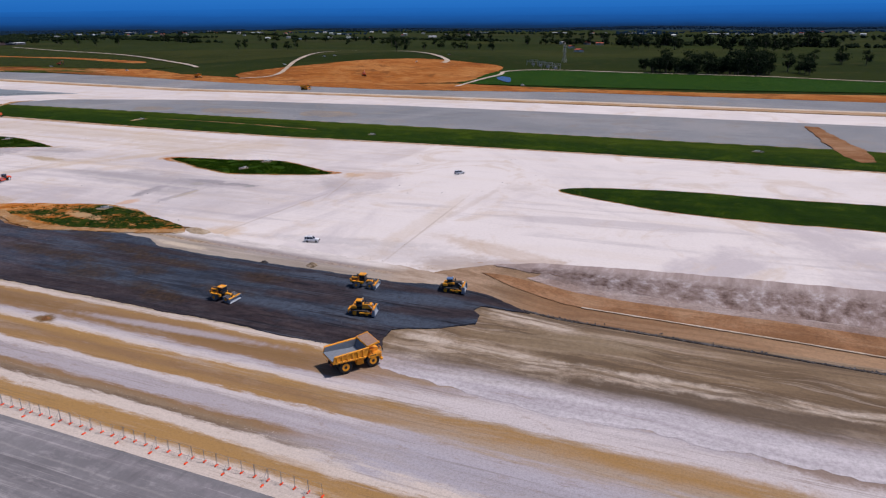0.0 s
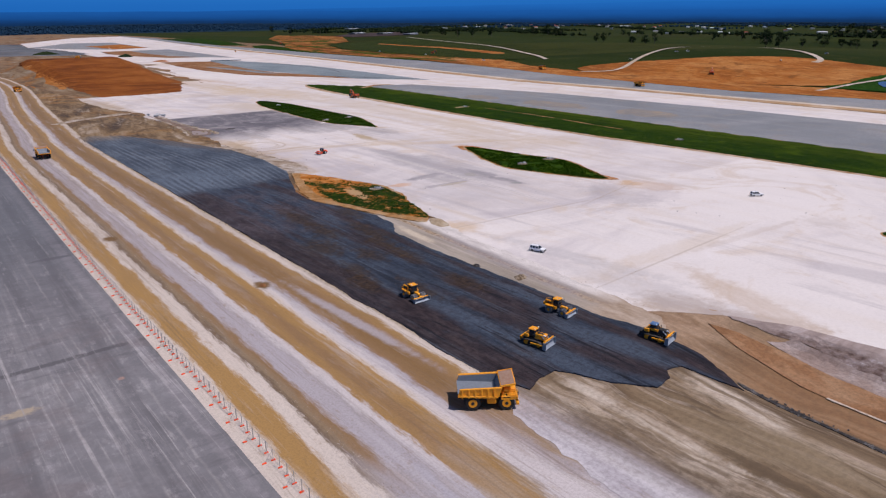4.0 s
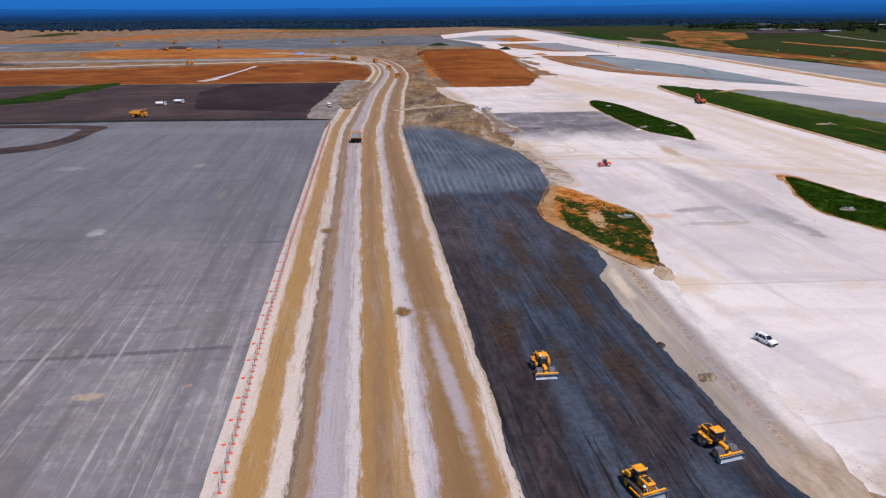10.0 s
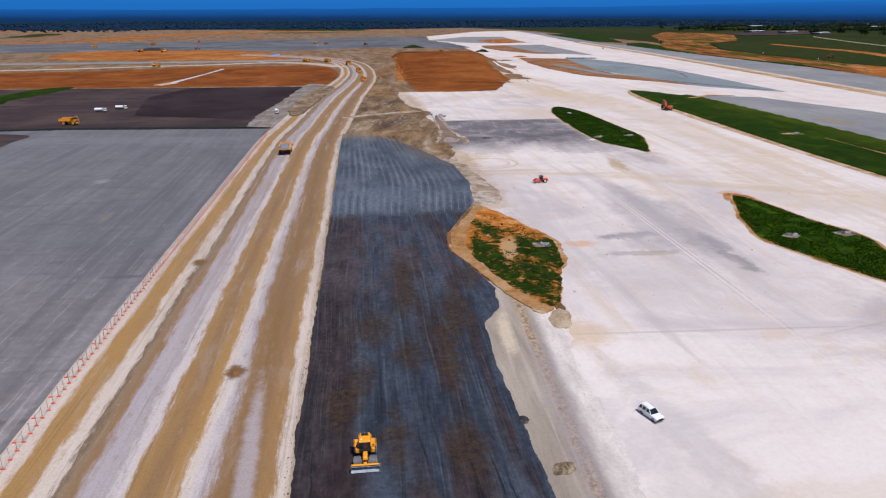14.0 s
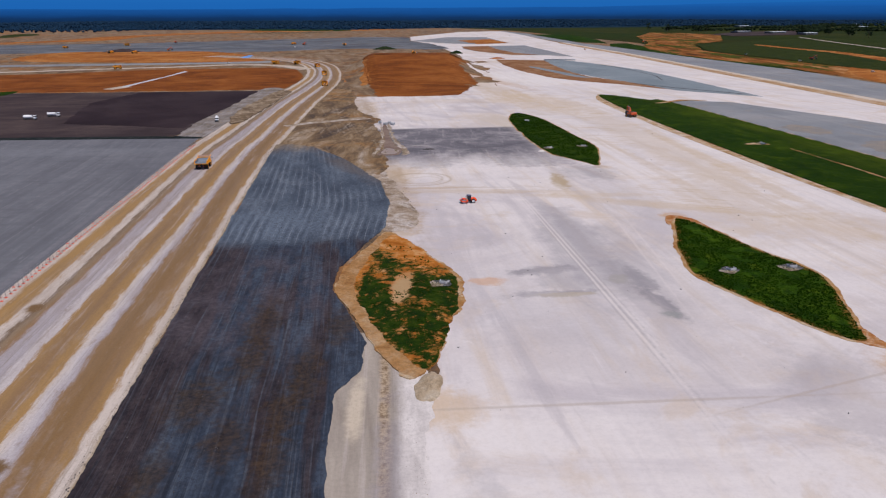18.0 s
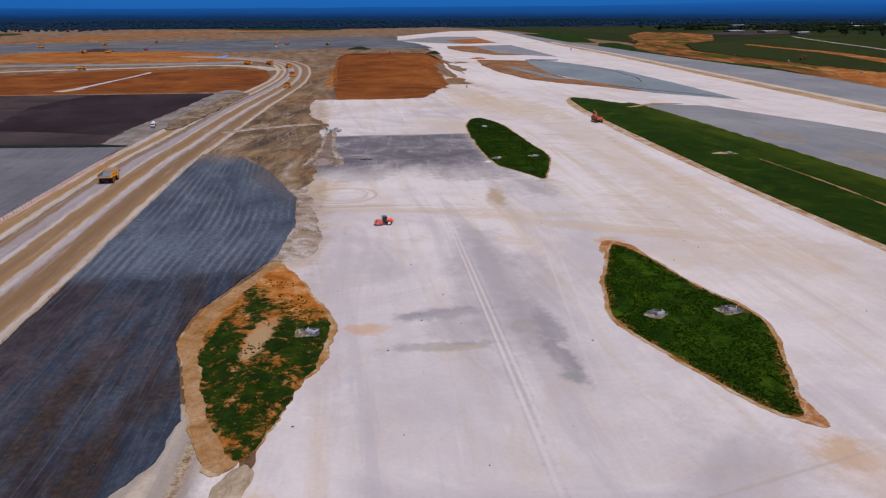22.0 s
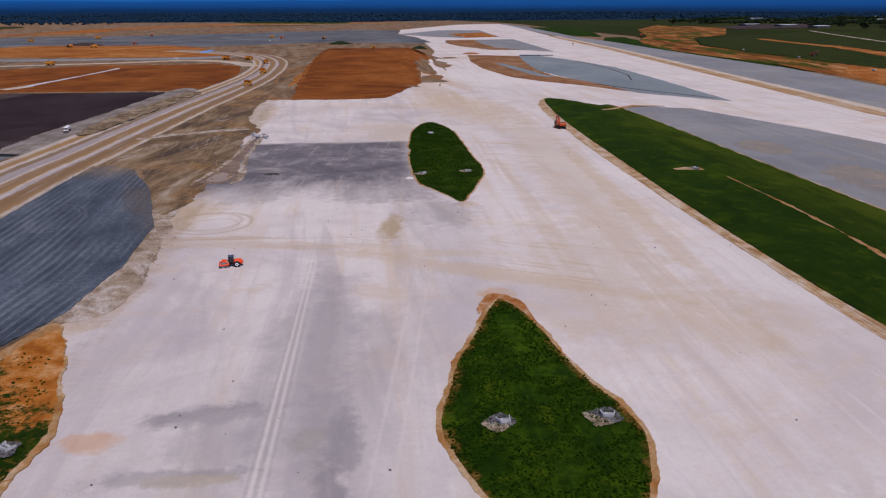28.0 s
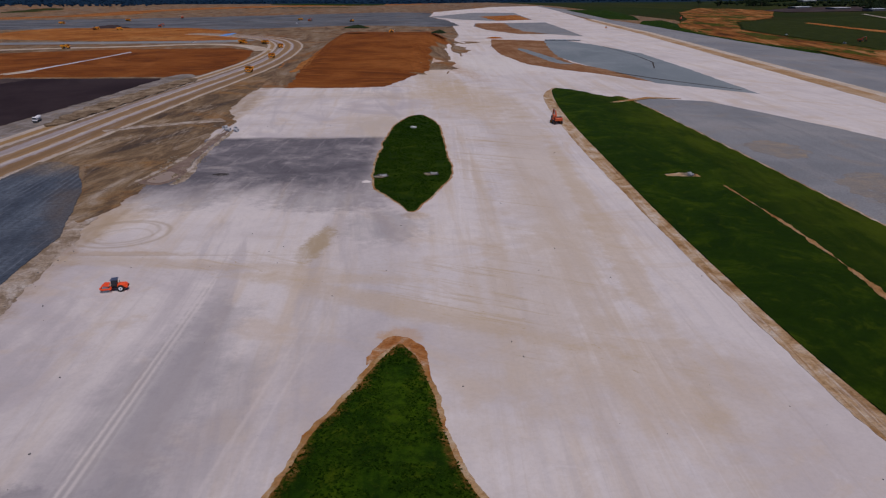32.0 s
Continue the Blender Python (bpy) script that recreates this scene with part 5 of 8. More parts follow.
setting(sheet("ground_wedge_farther", [(236, 1452), (329, 1606), (412, 1591), (409, 1330), (343, 1298), (289, 1350)], 0.05, M_GREY, 12, 2, False, 26), "grey base wedge far off", "base")
setting(sheet("ground_wedge_farther_clay", [(330, 1450), (405, 1500), (407, 1334), (345, 1304)], 0.09, M_OCHRE, 8, 3.0), "tan clay corner of the far wedge")
M_TANEDGE = earth("tan_runway_edge", (0.36, 0.215, 0.10), (0.44, 0.28, 0.145), (0.53, 0.40, 0.28), 0.03, (0.18, 0.01, 1))
M_CREAMEDGE = earth("cream_runway_edge", (0.50, 0.40, 0.30), (0.58, 0.48, 0.38), (0.64, 0.57, 0.50), 0.03, (0.18, 0.01, 1))
setting(sheet("ground_edge_clay", [(462, -500), (476, -500), (470, 100), (462, 300), (452, 426), (462, 549), (475, 722), (496, 994), (507, 1334), (497, 1334), (484, 994), (464, 722), (450, 549), (441, 426), (452, 300), (460, 60)], 0.08, M_TANEDGE, 8, 0.8, False, 26), "tan clay edge line of the runway")
setting(sheet("ground_edge_cream", [(476, -500), (484, -500), (478, 100), (470, 300), (460, 426), (469, 549), (483, 722), (504, 994), (514, 1334), (507, 1334), (496, 994), (475, 722), (462, 549), (452, 426), (462, 300), (470, 100)], 0.07, M_CREAMEDGE, 8, 0.5, False, 26), "cream gravel line along the runway's edge")
setting(sheet("ground_runway_far", [(482, -500), (536, -500), (536, 120), (508, 262), (520, 440), (536, 540), (545, 619), (558, 735), (548, 840), (548, 980), (549, 1090), (547, 1190), (536, 1310), (546, 1500), (552, 1700), (520, 1930), (512, 1915), (514, 1700), (512, 1334), (502, 994), (481, 722), (467, 549), (458, 426), (468, 300), (476, 100)], 0.06, M_GREY, 8, 0.6, False, 26), "grey runway base", "base")
setting(sheet("ground_berm", [(535, -500), (612, -500), (590, -90), (568, 6), (566, 133), (576, 230), (548, 330), (562, 440), (578, 540), (600, 600), (618, 650), (628, 790), (630, 926), (636, 1040), (706, 1217), (800, 1294), (908, 1511), (855, 1745), (731, 1535), (661, 1300), (600, 1180), (572, 1085), (556, 967), (556, 850), (566, 735), (552, 619), (541, 540), (519, 440), (506, 262), (536, 120)], 0.10, M_BERM, 8, 2.0, False, 16), "streaked orange clay berm with grass beyond the runway")
setting(sheet("ground_berm_south", [(545, 560), (519, 440), (507, 262), (537, 120), (536, -500), (604, -500), (588, -90), (566, 6), (564, 133), (574, 230), (548, 330), (562, 440), (580, 540), (610, 610), (640, 660), (622, 700), (572, 640)], 0.2, M_OCHRE, 6, 2.5, False, 14), "bare ochre berm along the runway", "berm")
setting(sheet("grass_edge_far", [(552, 700), (566, 740), (556, 850), (556, 967), (574, 1090), (602, 1180), (615, 1290), (579, 1277), (548, 1190), (549, 1090), (548, 980), (548, 840)], 0.16, M_STRIP, 5, 1.2), "dark grass edge beside the grey runway base", "grass")
setting(sheet("grass_far_strip", [(540, 1704), (626, 1685), (612, 1438), (579, 1290), (541, 1340)], 0.16, M_STRIP, 8, 2.0), "green strip at the far end of the runway", "grass")
setting(sheet("ground_far_concrete", [(-620, 1120), (-640, 1300), (-290, 1420), (-10, 1560), (150, 1640), (240, 1600), (238, 1460), (266, 1310), (262, 1150), (120, 1180), (-60, 1090), (-250, 1130), (-420, 1080)], 0.02, M_SMOKY, 12, 9, True), "wide smoky grey base far off", "base")
for pts in ([(-520, 1230), (-380, 1300), (-330, 1260), (-470, 1190)], [(-60, 1330), (60, 1420), (140, 1390), (20, 1290)], [(-200, 1200), (-90, 1240), (-100, 1200), (-190, 1170)]):
    setting(sheet("ground_far_pale", pts, 0.07, M_BLUEGREY, 8, 4, True), "pale patch of dusty base far off", "base")
setting(sheet("ground_far_tan", [(-260, 930), (-300, 1090), (-220, 1165), (-60, 1100), (20, 900), (-20, 880)], 0.06, M_OCHRE, 10, 4, True), "ochre clay patch far off")
setting(sheet("ground_far_grey", [(-300, 862), (-60, 880), (30, 900), (36, 880), (-20, 856), (-300, 838)], 0.07, M_GREY, 8, 2, True), "grey strip far off", "base")
setting(sheet("ground_far_orange", [(-900, 1300), (-500, 1500), (-420, 1800), (-200, 2150), (230, 2330), (230, 2240), (-120, 2100), (-340, 1780), (-400, 1520), (-900, 1150)], 0.05, M_OCHRE, 20, 8, True), "orange clay far off")
setting(sheet("ground_far_green", [(-160, 2230), (90, 2200), (90, 2330), (-200, 2330)], 0.12, M_STRIP, 20, 4, True), "green field far off", "grass")

# haul road and its branch
setting(band("road_haul", [(71.8, -400, 37), (71.8, 120, 37), (72.3, 300, 37), (76, 370, 37), (82, 467, 37), (88, 530, 36), (95, 605, 34), (97.5, 670, 32), (95, 747, 32), (84, 830, 34), (58, 905, 36), (10, 960, 34), (-60, 1010, 30)], 0.075, M_ROAD), "haul road of banded clay and pale dust", "road")
setting(band("road_branch", [(78, 760, 16), (50, 812, 17), (0, 838, 16), (-60, 812, 14), (-120, 795, 13), (-220, 760, 13), (-420, 720, 14)], 0.10, M_TRACK), "pale gravel branch road", "road")
setting(sheet("ground_layby", [(44.5, 360), (57, 360), (66, 440), (70, 520), (72, 572), (58, 576), (50, 520), (46, 470), (44, 420)], 0.06, earth("trodden_grey_layby", (0.15, 0.125, 0.105), (0.225, 0.195, 0.175), (0.34, 0.31, 0.295), 0.06, (0.4, 0.03, 1), -4, (0.30, 0.225, 0.15)), 2, 1.2, True), "trodden grey gravel lay-by beside the road")
setting(sheet("ground_rutted", [(60, 405), (66, 402), (71, 440), (76, 500), (80, 548), (70, 552), (64, 500), (59, 450)], 0.085, earth("rutted_mud", (0.10, 0.068, 0.042), (0.20, 0.14, 0.088), (0.38, 0.30, 0.215), 0.1, (0.6, 0.05, 1), -40), 1.5, 1.2, True, 1.6, 0.25, 0.0, furrows), "rutted brown mud thrown up in furrows")
setting(band("track_crossing", [(90, 388, 4), (104, 399, 6), (116, 404, 6), (124, 408, 7), (131, 412, 10)], 0.115, M_PALE), "pale dusty track from haul road to apron", "track")
setting(sheet("ground_dirt_east", [(97, 420), (124, 440), (123, 500), (122, 560), (116, 620), (108, 640), (104, 540)], 0.07, M_DIRT, 1.6, 1.6, True), "rutted brown dirt beside the haul road")

# dark fill
setting(sheet("ground_fill", [(90.6, 336), (90.4, 180), (90.2, 80), (89.6, 56), (92, 49.5), (95.5, 51), (99, 51.2), (101, 48.5), (103, 43.5), (107, 38.5), (111, 39.2), (113, 41.2), (116, 40.6), (117.4, 36), (119.2, 31.8), (121.4, 36), (123, 42), (122.4, 52), (120.6, 60), (120.6, 78),
                             (120.4, 92), (119.6, 110), (120.6, 126), (124.6, 133), (125.4, 142), (122, 156), (119, 168), (120.4, 180), (126, 195), (132, 211), (134, 234), (132.4, 262), (121, 299), (107, 329), (97, 337)],
              0.22, M_FILL, 0.5, 0.42, False, 1.1, 0.4, 0.0, ridges), "dark blue-grey crushed rock fill, ridged by blades", "rock fill")

fill = bpy.data.objects["ground_fill"]
lanes = fill.data.attributes.new("lane", "FLOAT", "POINT")
for k, v in enumerate(fill.data.vertices):
    y = v.co.y / K
    east = 130 + 4 * step(y, 195, 236) - 9 * step(y, 236, 345)
    lanes.data[k].value = 19.0 * (v.co.x / K - 90.4) / (east - 90.4)

# planted islands
def rimmed(points, wide):
    """An outline pushed outwards; points run clockwise or not."""
    turn = sum(a[0] * b[1] - b[0] * a[1] for a, b in zip(points, points[1:] + points[:1]))
    sign = 1 if turn > 0 else -1
    out = []
    for a, b, c in zip(points[-1:] + points, points, points[1:] + points[:1]):
        way = Vector((c[0] - a[0], c[1] - a[1])).normalized()
        out.append((b[0] + sign * way.y * wide, b[1] - sign * way.x * wide))
    return out


ISLAND_ONE = [(132, 205), (138, 195), (143, 181), (146, 170), (145, 160), (141, 148), (138, 138), (135, 132), (131.5, 129), (129, 134), (126, 144), (122, 158), (119.5, 168), (122, 181), (127, 194)]
setting(sheet("island_one_verge", ISLAND_ONE, 0.26, M_VERGE, 0.6, 0.9, True), "tan clay verge round a patchy island", "verge")
setting(sheet("island_one_path", [(132, 204.5), (133.4, 200), (129.4, 191), (125.4, 178), (123.6, 167), (126, 154), (129.6, 142), (133, 135), (134.6, 131.5), (132, 129.6), (128.6, 135), (125.4, 146), (121.6, 160), (119.8, 168), (122.4, 181), (127.2, 194)], 0.285, M_PATH, 0.6, 0.4, True), "bare tan path along the patchy island", "path")
setting(sheet("island_one_grass", [(133.4, 202.5), (138.4, 193), (142.9, 178.6), (145, 167), (141.4, 149.6), (137.4, 137), (134.4, 131.8), (130.8, 138.2), (126.8, 150), (123.5, 165), (125, 178), (129, 192)], 0.30, M_PATCHY, 0.5, 0.75, True, 2.0, 0.2, 0.45), "patchy dark grass over orange clay", "grass")
ISLAND_TWO = [(210.6, 207.6), (213, 206), (215.6, 198.4), (217.8, 184.4), (220, 175), (222, 169), (222.6, 162), (217.8, 148.6), (212.6, 136.6), (210.8, 132.6), (208.4, 133), (205, 139), (201, 151), (197.2, 162), (196.8, 168.6), (200, 182), (205, 194.4)]
setting(sheet("island_two_verge", rimmed(ISLAND_TWO, 0.8), 0.06, M_VERGE, 0.5, 0.5, True), "tan clay verge round a green island", "verge")
setting(sheet("island_two_tip", [(206.8, 137), (208.2, 132.8), (210.2, 130.2), (212.8, 129.6), (213.4, 133), (212.9, 137.6), (211, 134), (208.6, 134.4)], 0.075, M_RAW, 0.5, 0.8, True), "bare orange clay at the island's tip", "clay")
setting(sheet("island_two_head", [(206.4, 202), (208, 208.6), (211, 211), (214.6, 208), (216, 200), (213.6, 206), (210.8, 208), (208, 204)], 0.075, M_RAW, 0.5, 0.7, True), "bare orange clay at the island's head", "clay")
setting(sheet("island_two_grass", ISLAND_TWO, 0.08, M_GRASS, 0.5, 0.35, True, 2.0, 0.12, 0.5), "dense dark green island grass", "grass")
ISLAND_THREE = [(204.4, 389), (210, 413), (214.6, 420), (218, 417.6), (223, 395), (224.2, 345), (225, 318), (218, 291.6), (213, 278.6), (209, 286.6), (202, 304), (201, 331)]
setting(sheet("island_three_verge", rimmed(ISLAND_THREE, 0.6), 0.05, M_VERGE, 1.0, 0.6, True), "thin clay verge round a green island", "verge")
setting(sheet("island_three_grass", ISLAND_THREE, 0.10, M_STRIP, 0.7, 0.6, True, 3.0, 0.2, 0.5), "dense dark green island grass", "grass")
ISLAND_FOUR = [(214, 49.6), (221, 42), (227, 15), (228, -18), (230, -43), (235, -150), (231, -320), (193, -320), (195, -150), (200, -38), (199, -16), (200, 12), (206, 32)]
setting(sheet("island_four_verge", rimmed(ISLAND_FOUR, 0.6), 0.05, M_VERGE, 1.5, 0.5, True), "thin clay verge round a long green island", "verge")
setting(sheet("island_four_grass", ISLAND_FOUR, 0.10, M_STRIP, 1.0, 0.25, True, 4.0, 0.2, 0.4), "dense dark green island grass", "grass")
setting(sheet("strip_verge", [(295, 503), (313, 473), (323, 456), (326, 300), (328, 100), (331, -500), (283, -500), (282.6, -40), (282, 40), (279.4, 110), (274.6, 170), (272, 200), (271.6, 300), (274, 400), (279.6, 470), (289, 500)], 0.06, M_CHURN, 1.5, 0.4, True), "tan clay edge of the long green strip", "verge")
setting(sheet("strip_grass", [(297, 501), (312, 472), (322, 455), (325, 300), (327, 100), (330, -500), (285.4, -500), (285, -40), (284.6, 40), (282, 110), (278, 170), (275.4, 205), (275, 260), (276.2, 311), (280, 416), (288, 492)], 0.11, M_LONG, 1.4, 0.12, True, 6.0, 0.2, 0.35), "long mown green strip beside the taxiway", "grass")
setting(sheet("strip_track", [(301.8, 299), (302.6, 280), (302.9, 261), (302.2, 240), (301, 225), (299.2, 212), (298.6, 196), (298.2, 196), (298.3, 214), (300, 227), (301.3, 242), (301.9, 262), (301.8, 280)], 0.52, M_PATH, 1.0, 0.7), "worn tan line along the green strip", "track")
setting(sheet("strip_clay", [(308, 450), (318, 457), (332, 466), (348, 461), (332, 461.6), (320, 454), (311, 449.6)], 0.5, M_VERGE, 0.8, 0.6), "pale clay strip across the grass head", "clay")
setting(sheet("strip_bare", [(289, 311), (294, 313), (299, 311), (299, 308), (294, 308.6), (289, 309)], 0.49, M_VERGE, 1.0, 0.5), "bare clay patch beside a drain", "clay")
setting(sheet("strip_cut", [(300, -45), (312, -40), (345, -36), (398, -31), (397, -37), (345, -46), (331, -50), (303, -50)], 0.5, M_BROWN, 2, 0.8), "brown clay cut across the green strip", "cut")

# beyond the runway
setting(sheet("ground_dark_field", [(578, 228), (640, 250), (712, 226), (735, 172), (737, 10), (707, -110), (690, -500), (618, -500), (611, -97), (592, 6), (582, 137)], 0.14, grass_material("planted_green", (0.012, 0.040, 0.004), (0.017, 0.055, 0.005), (0.025, 0.066, 0.006)), 6, 0.8, False, 14), "smooth dark green planted slope", "grass")
setting(sheet("ground_orange_hill", [(548, 332), (558, 430), (590, 480), (630, 462), (668, 434), (712, 404), (755, 345), (752, 290), (730, 240), (650, 232), (585, 238)], 0.25, M_OCHRE, 4, 2.4, True, 8), "bare orange earth hill", "hill")
setting(sheet("ground_orange_east", [(700, 735), (733, 845), (756, 942), (764, 1038), (776, 1142), (788, 1142), (777, 1038), (772, 942), (748, 831), (721, 735)], 0.45, M_OCHRE, 4, 2.5, True, 8), "orange cutting running up the slope", "cut")
setting(sheet("ground_green_east", [(855, 1263), (1000, 1300), (980, 1100), (826, 898), (700, 700), (640, 612), (616, 640), (630, 793), (632, 926), (640, 1038), (708, 1212)], 0.28, grass_material("mown_slope_grass", (0.017, 0.026, 0.005), (0.028, 0.038, 0.008), (0.052, 0.054, 0.014)), 8, 3, False, 16), "mown green slope beyond the runway", "grass")
setting(sheet("ground_carpark", [(896, 1525), (990, 1610), (1240, 1660), (1060, 1420), (900, 1440)], 0.5, M_MATPALE, 10, 2, False, 20), "dark car park beside the far sheds", "car park")
setting(band("track_slope", [(973, 1329, 5), (893, 1061, 5), (796, 824, 5), (705, 663, 5), (640, 575, 5)], 0.5, M_TRACK), "thin pale track across the green slope", "track")
setting(band("track_hill", [(560, 452, 5), (575, 434, 5), (608, 437, 5), (700, 482, 5), (811, 528, 5), (890, 552, 5), (940, 540, 5), (930, 490, 5), (889, 449, 5), (825, 369, 6), (760, 318, 6), (729, 309, 7)], 0.6, M_TRACK), "pale gravel track over the orange hill", "track")
setting(band("track_field", [(551, 222, 4), (600, 223, 4), (657, 219, 4), (692, 222, 4), (730, 180, 4), (738, 60, 4), (735, -20, 4), (708, -115, 4), (690, -300, 4)], 0.5, M_TRACK), "thin pale track along the field", "track")
setting(sheet("hill_pond", [(637, 214), (640, 206), (620, 196), (597, 190), (606, 200), (622, 210)], 0.62, M_POND, 2, 0.6, True, 5), "small grey pond at the foot of the hill", "pond")
setting(sheet("wedge_seam", [(392, 790), (396, 700), (392, 640), (380, 600), (379.2, 600.6), (390.8, 641), (394.8, 700), (390.8, 789)], 0.09, M_GRAVELDARK, 2, 0.3), "dark seam curving over the damp base", "seam")
setting(sheet("wedge_seam_low", [(345, 575), (362, 540), (392, 492), (394, 492), (364, 542), (347, 577)], 0.09, M_GRAVELDARK, 2, 0.3), "dark seam across the damp base", "seam")


# ---- makers of parts ----
M_YELLOW = paint("machine_yellow_paint", (0.82, 0.325, 0.006), 0.4, dust=0.08)
M_STEEL = paint("worn_bare_steel", (0.30, 0.34, 0.39), 0.55, 0.3, 0.35, (0.16, 0.15, 0.15))
M_DRUM = paint("earth_caked_drum_steel", (0.20, 0.20, 0.21), 0.6, 0.3, 0.4, (0.12, 0.095, 0.075))
M_TRAY = paint("scoured_tray_steel", (0.20, 0.23, 0.27), 0.5, 0.25, 0.2, (0.10, 0.10, 0.105))
M_RUST = paint("heat_worn_steel", (0.34, 0.20, 0.13), 0.6, 0.2, 0.5, (0.45, 0.35, 0.3))
M_BLACK = paint("black_machine_frame", (0.018, 0.018, 0.02), 0.6, 0.0, 0.35, (0.06, 0.05, 0.042))
M_TYRE = paint("dusty_black_rubber", (0.02, 0.02, 0.021), 0.85, 0.0, 0.5, (0.10, 0.085, 0.07), 0.2)
M_BLUETOP = paint("faded_blue_roof_paint", (0.07, 0.15, 0.30), 0.4, dust=0.1)
M_GLASS = Shade("dark_cab_glass", 0.08, 0.0, 0.6).finish((0.012, 0.018, 0.028))
M_WHITE = paint("white_vehicle_paint", (0.78, 0.78, 0.78), 0.3, 0.0, 0.1, (0.5, 0.45, 0.4))
M_ORANGEPAINT = paint("roller_orange_paint", (0.85, 0.075, 0.005), 0.4, 0.0, 0.05)
M_REDPAINT = paint("red_orange_machine_paint", (0.52, 0.075, 0.012), 0.45, 0.0, 0.25)
M_LAMP = Shade("clear_lamp_lens", 0.15, 0.0, 0.6).finish((0.75, 0.75, 0.7))
M_TAIL = Shade("red_lamp_lens", 0.2, 0.0, 0.5).finish((0.4, 0.01, 0.01))
M_FOOT = Shade("orange_plastic_foot", 0.6).finish((0.85, 0.075, 0.012))
M_GALV = paint("galvanised_tube", (0.32, 0.33, 0.34), 0.5, 0.6, 0.15)
M_CONCRETE = earth("pale_concrete", (0.42, 0.43, 0.45), (0.52, 0.53, 0.55), (0.60, 0.60, 0.60), 0.8, bump=0.2)
M_ROCK = earth("grey_riprap_rock", (0.06, 0.06, 0.066), (0.12, 0.12, 0.125), (0.26, 0.25, 0.24), 0.5)
M_CREAM = earth("cream_riprap_rock", (0.20, 0.16, 0.10), (0.32, 0.26, 0.18), (0.46, 0.40, 0.31), 0.6)
M_BLUE = Shade("blue_tarpaulin", 0.5).finish((0.10, 0.28, 0.62))


def box(bm, c, s, bevel=0.0, top=(1, 1), turn=None):
    """A block at centre c of size s; top: how far its top narrows in x and y."""
    r = bmesh.ops.create_cube(bm, size=1.0)
    for v in r["verts"]:
        k = top if v.co.z > 0 else (1, 1)
        v.co = Vector((v.co.x * s[0] * k[0], v.co.y * s[1] * k[1], v.co.z * s[2]))
    if turn:
        bmesh.ops.rotate(bm, verts=r["verts"], matrix=Euler([radians(a) for a in turn]).to_matrix())
    if bevel:
        edges = list({e for v in r["verts"] for e in v.link_edges})
        r2 = bmesh.ops.bevel(bm, geom=edges, offset=bevel, segments=1, affect="EDGES")
        verts = {v for f in r2["faces"] for v in f.verts} | {v for v in r["verts"] if v.is_valid}
        verts = [v for v in verts if v.is_valid]
    else:
        verts = r["verts"]
    bmesh.ops.translate(bm, verts=verts, vec=c)
    return verts


def tube(bm, a, b, r, seg=8, r2=None):
    """A round bar from a to b."""
    a, b = Vector(a), Vector(b)
    m = Matrix.Translation((a + b) / 2) @ (b - a).to_track_quat("Z", "Y").to_matrix().to_4x4()
    bmesh.ops.create_cone(bm, cap_ends=True, segments=seg, radius1=r, radius2=r if r2 is None else r2, depth=(b - a).length, matrix=m)


def prism(bm, profile, x0, x1, shrink=1.0):
    """A side profile of (y, z) drawn out from x0 to x1."""
    a = [bm.verts.new((x0, y, z)) for y, z in profile]
    b = [bm.verts.new((x1, y, z)) for y, z in profile]
    n = len(profile)
    bm.faces.new(a)
    bm.faces.new(b[::-1])
    for i in range(n):
        bm.faces.new((a[i], b[i], b[(i + 1) % n], a[(i + 1) % n])[::-1])


def lathe(bm, profile, centre=(0, 0, 0), seg=20, axis="X"):
    """A profile of (radius, along) turned round an axis."""
    rings = []
    for r, h in profile:
        ring = []
        for k in range(seg):
            a = 2 * math.pi * k / seg
            p = (h, r * math.cos(a), r * math.sin(a)) if axis == "X" else (r * math.cos(a), r * math.sin(a), h)
            ring.append(bm.verts.new(Vector(p) + Vector(centre)))
        rings.append(ring)
    for p, q in zip(rings, rings[1:]):
        for k in range(seg):
            bm.faces.new((p[k], p[(k + 1) % seg], q[(k + 1) % seg], q[k]))
    bm.faces.new(rings[0])
    bm.faces.new(rings[-1][::-1])


def part(name, bm, material, parent=None, label="", at=None, smooth=False):
    bmesh.ops.recalc_face_normals(bm, faces=bm.faces)
    me = bpy.data.meshes.new(name)
    bm.to_mesh(me)
    bm.free()
    me.materials.append(material)
    if smooth:
        me.shade_smooth()
    ob = new(name, me)
    if parent:
        ob.parent = parent
    if at:
        ob.location = at
    return tagged(ob, label)


def make(draw):
    bm = bmesh.new()
    draw(bm)
    return bm


def thing(name, label, category, group="", at=None):
    ob = new(name)
    ob.empty_display_size = 0.5
    tagged(ob, label, category, group)
    if at is not None:
        ob.matrix_basis = at
    return ob


def spot(x, y, heading=0.0, lift=0.0):
    """A pose on the ground; heading: degrees from +y, clockwise seen from above."""
    return pose(x * K, y * K, land(x * K, y * K) + lift, 0, 0, -heading)


def add(ob, draw, name, material, label="", at=None, smooth=False):
    return part(name, make(draw), material, ob, label, at, smooth)


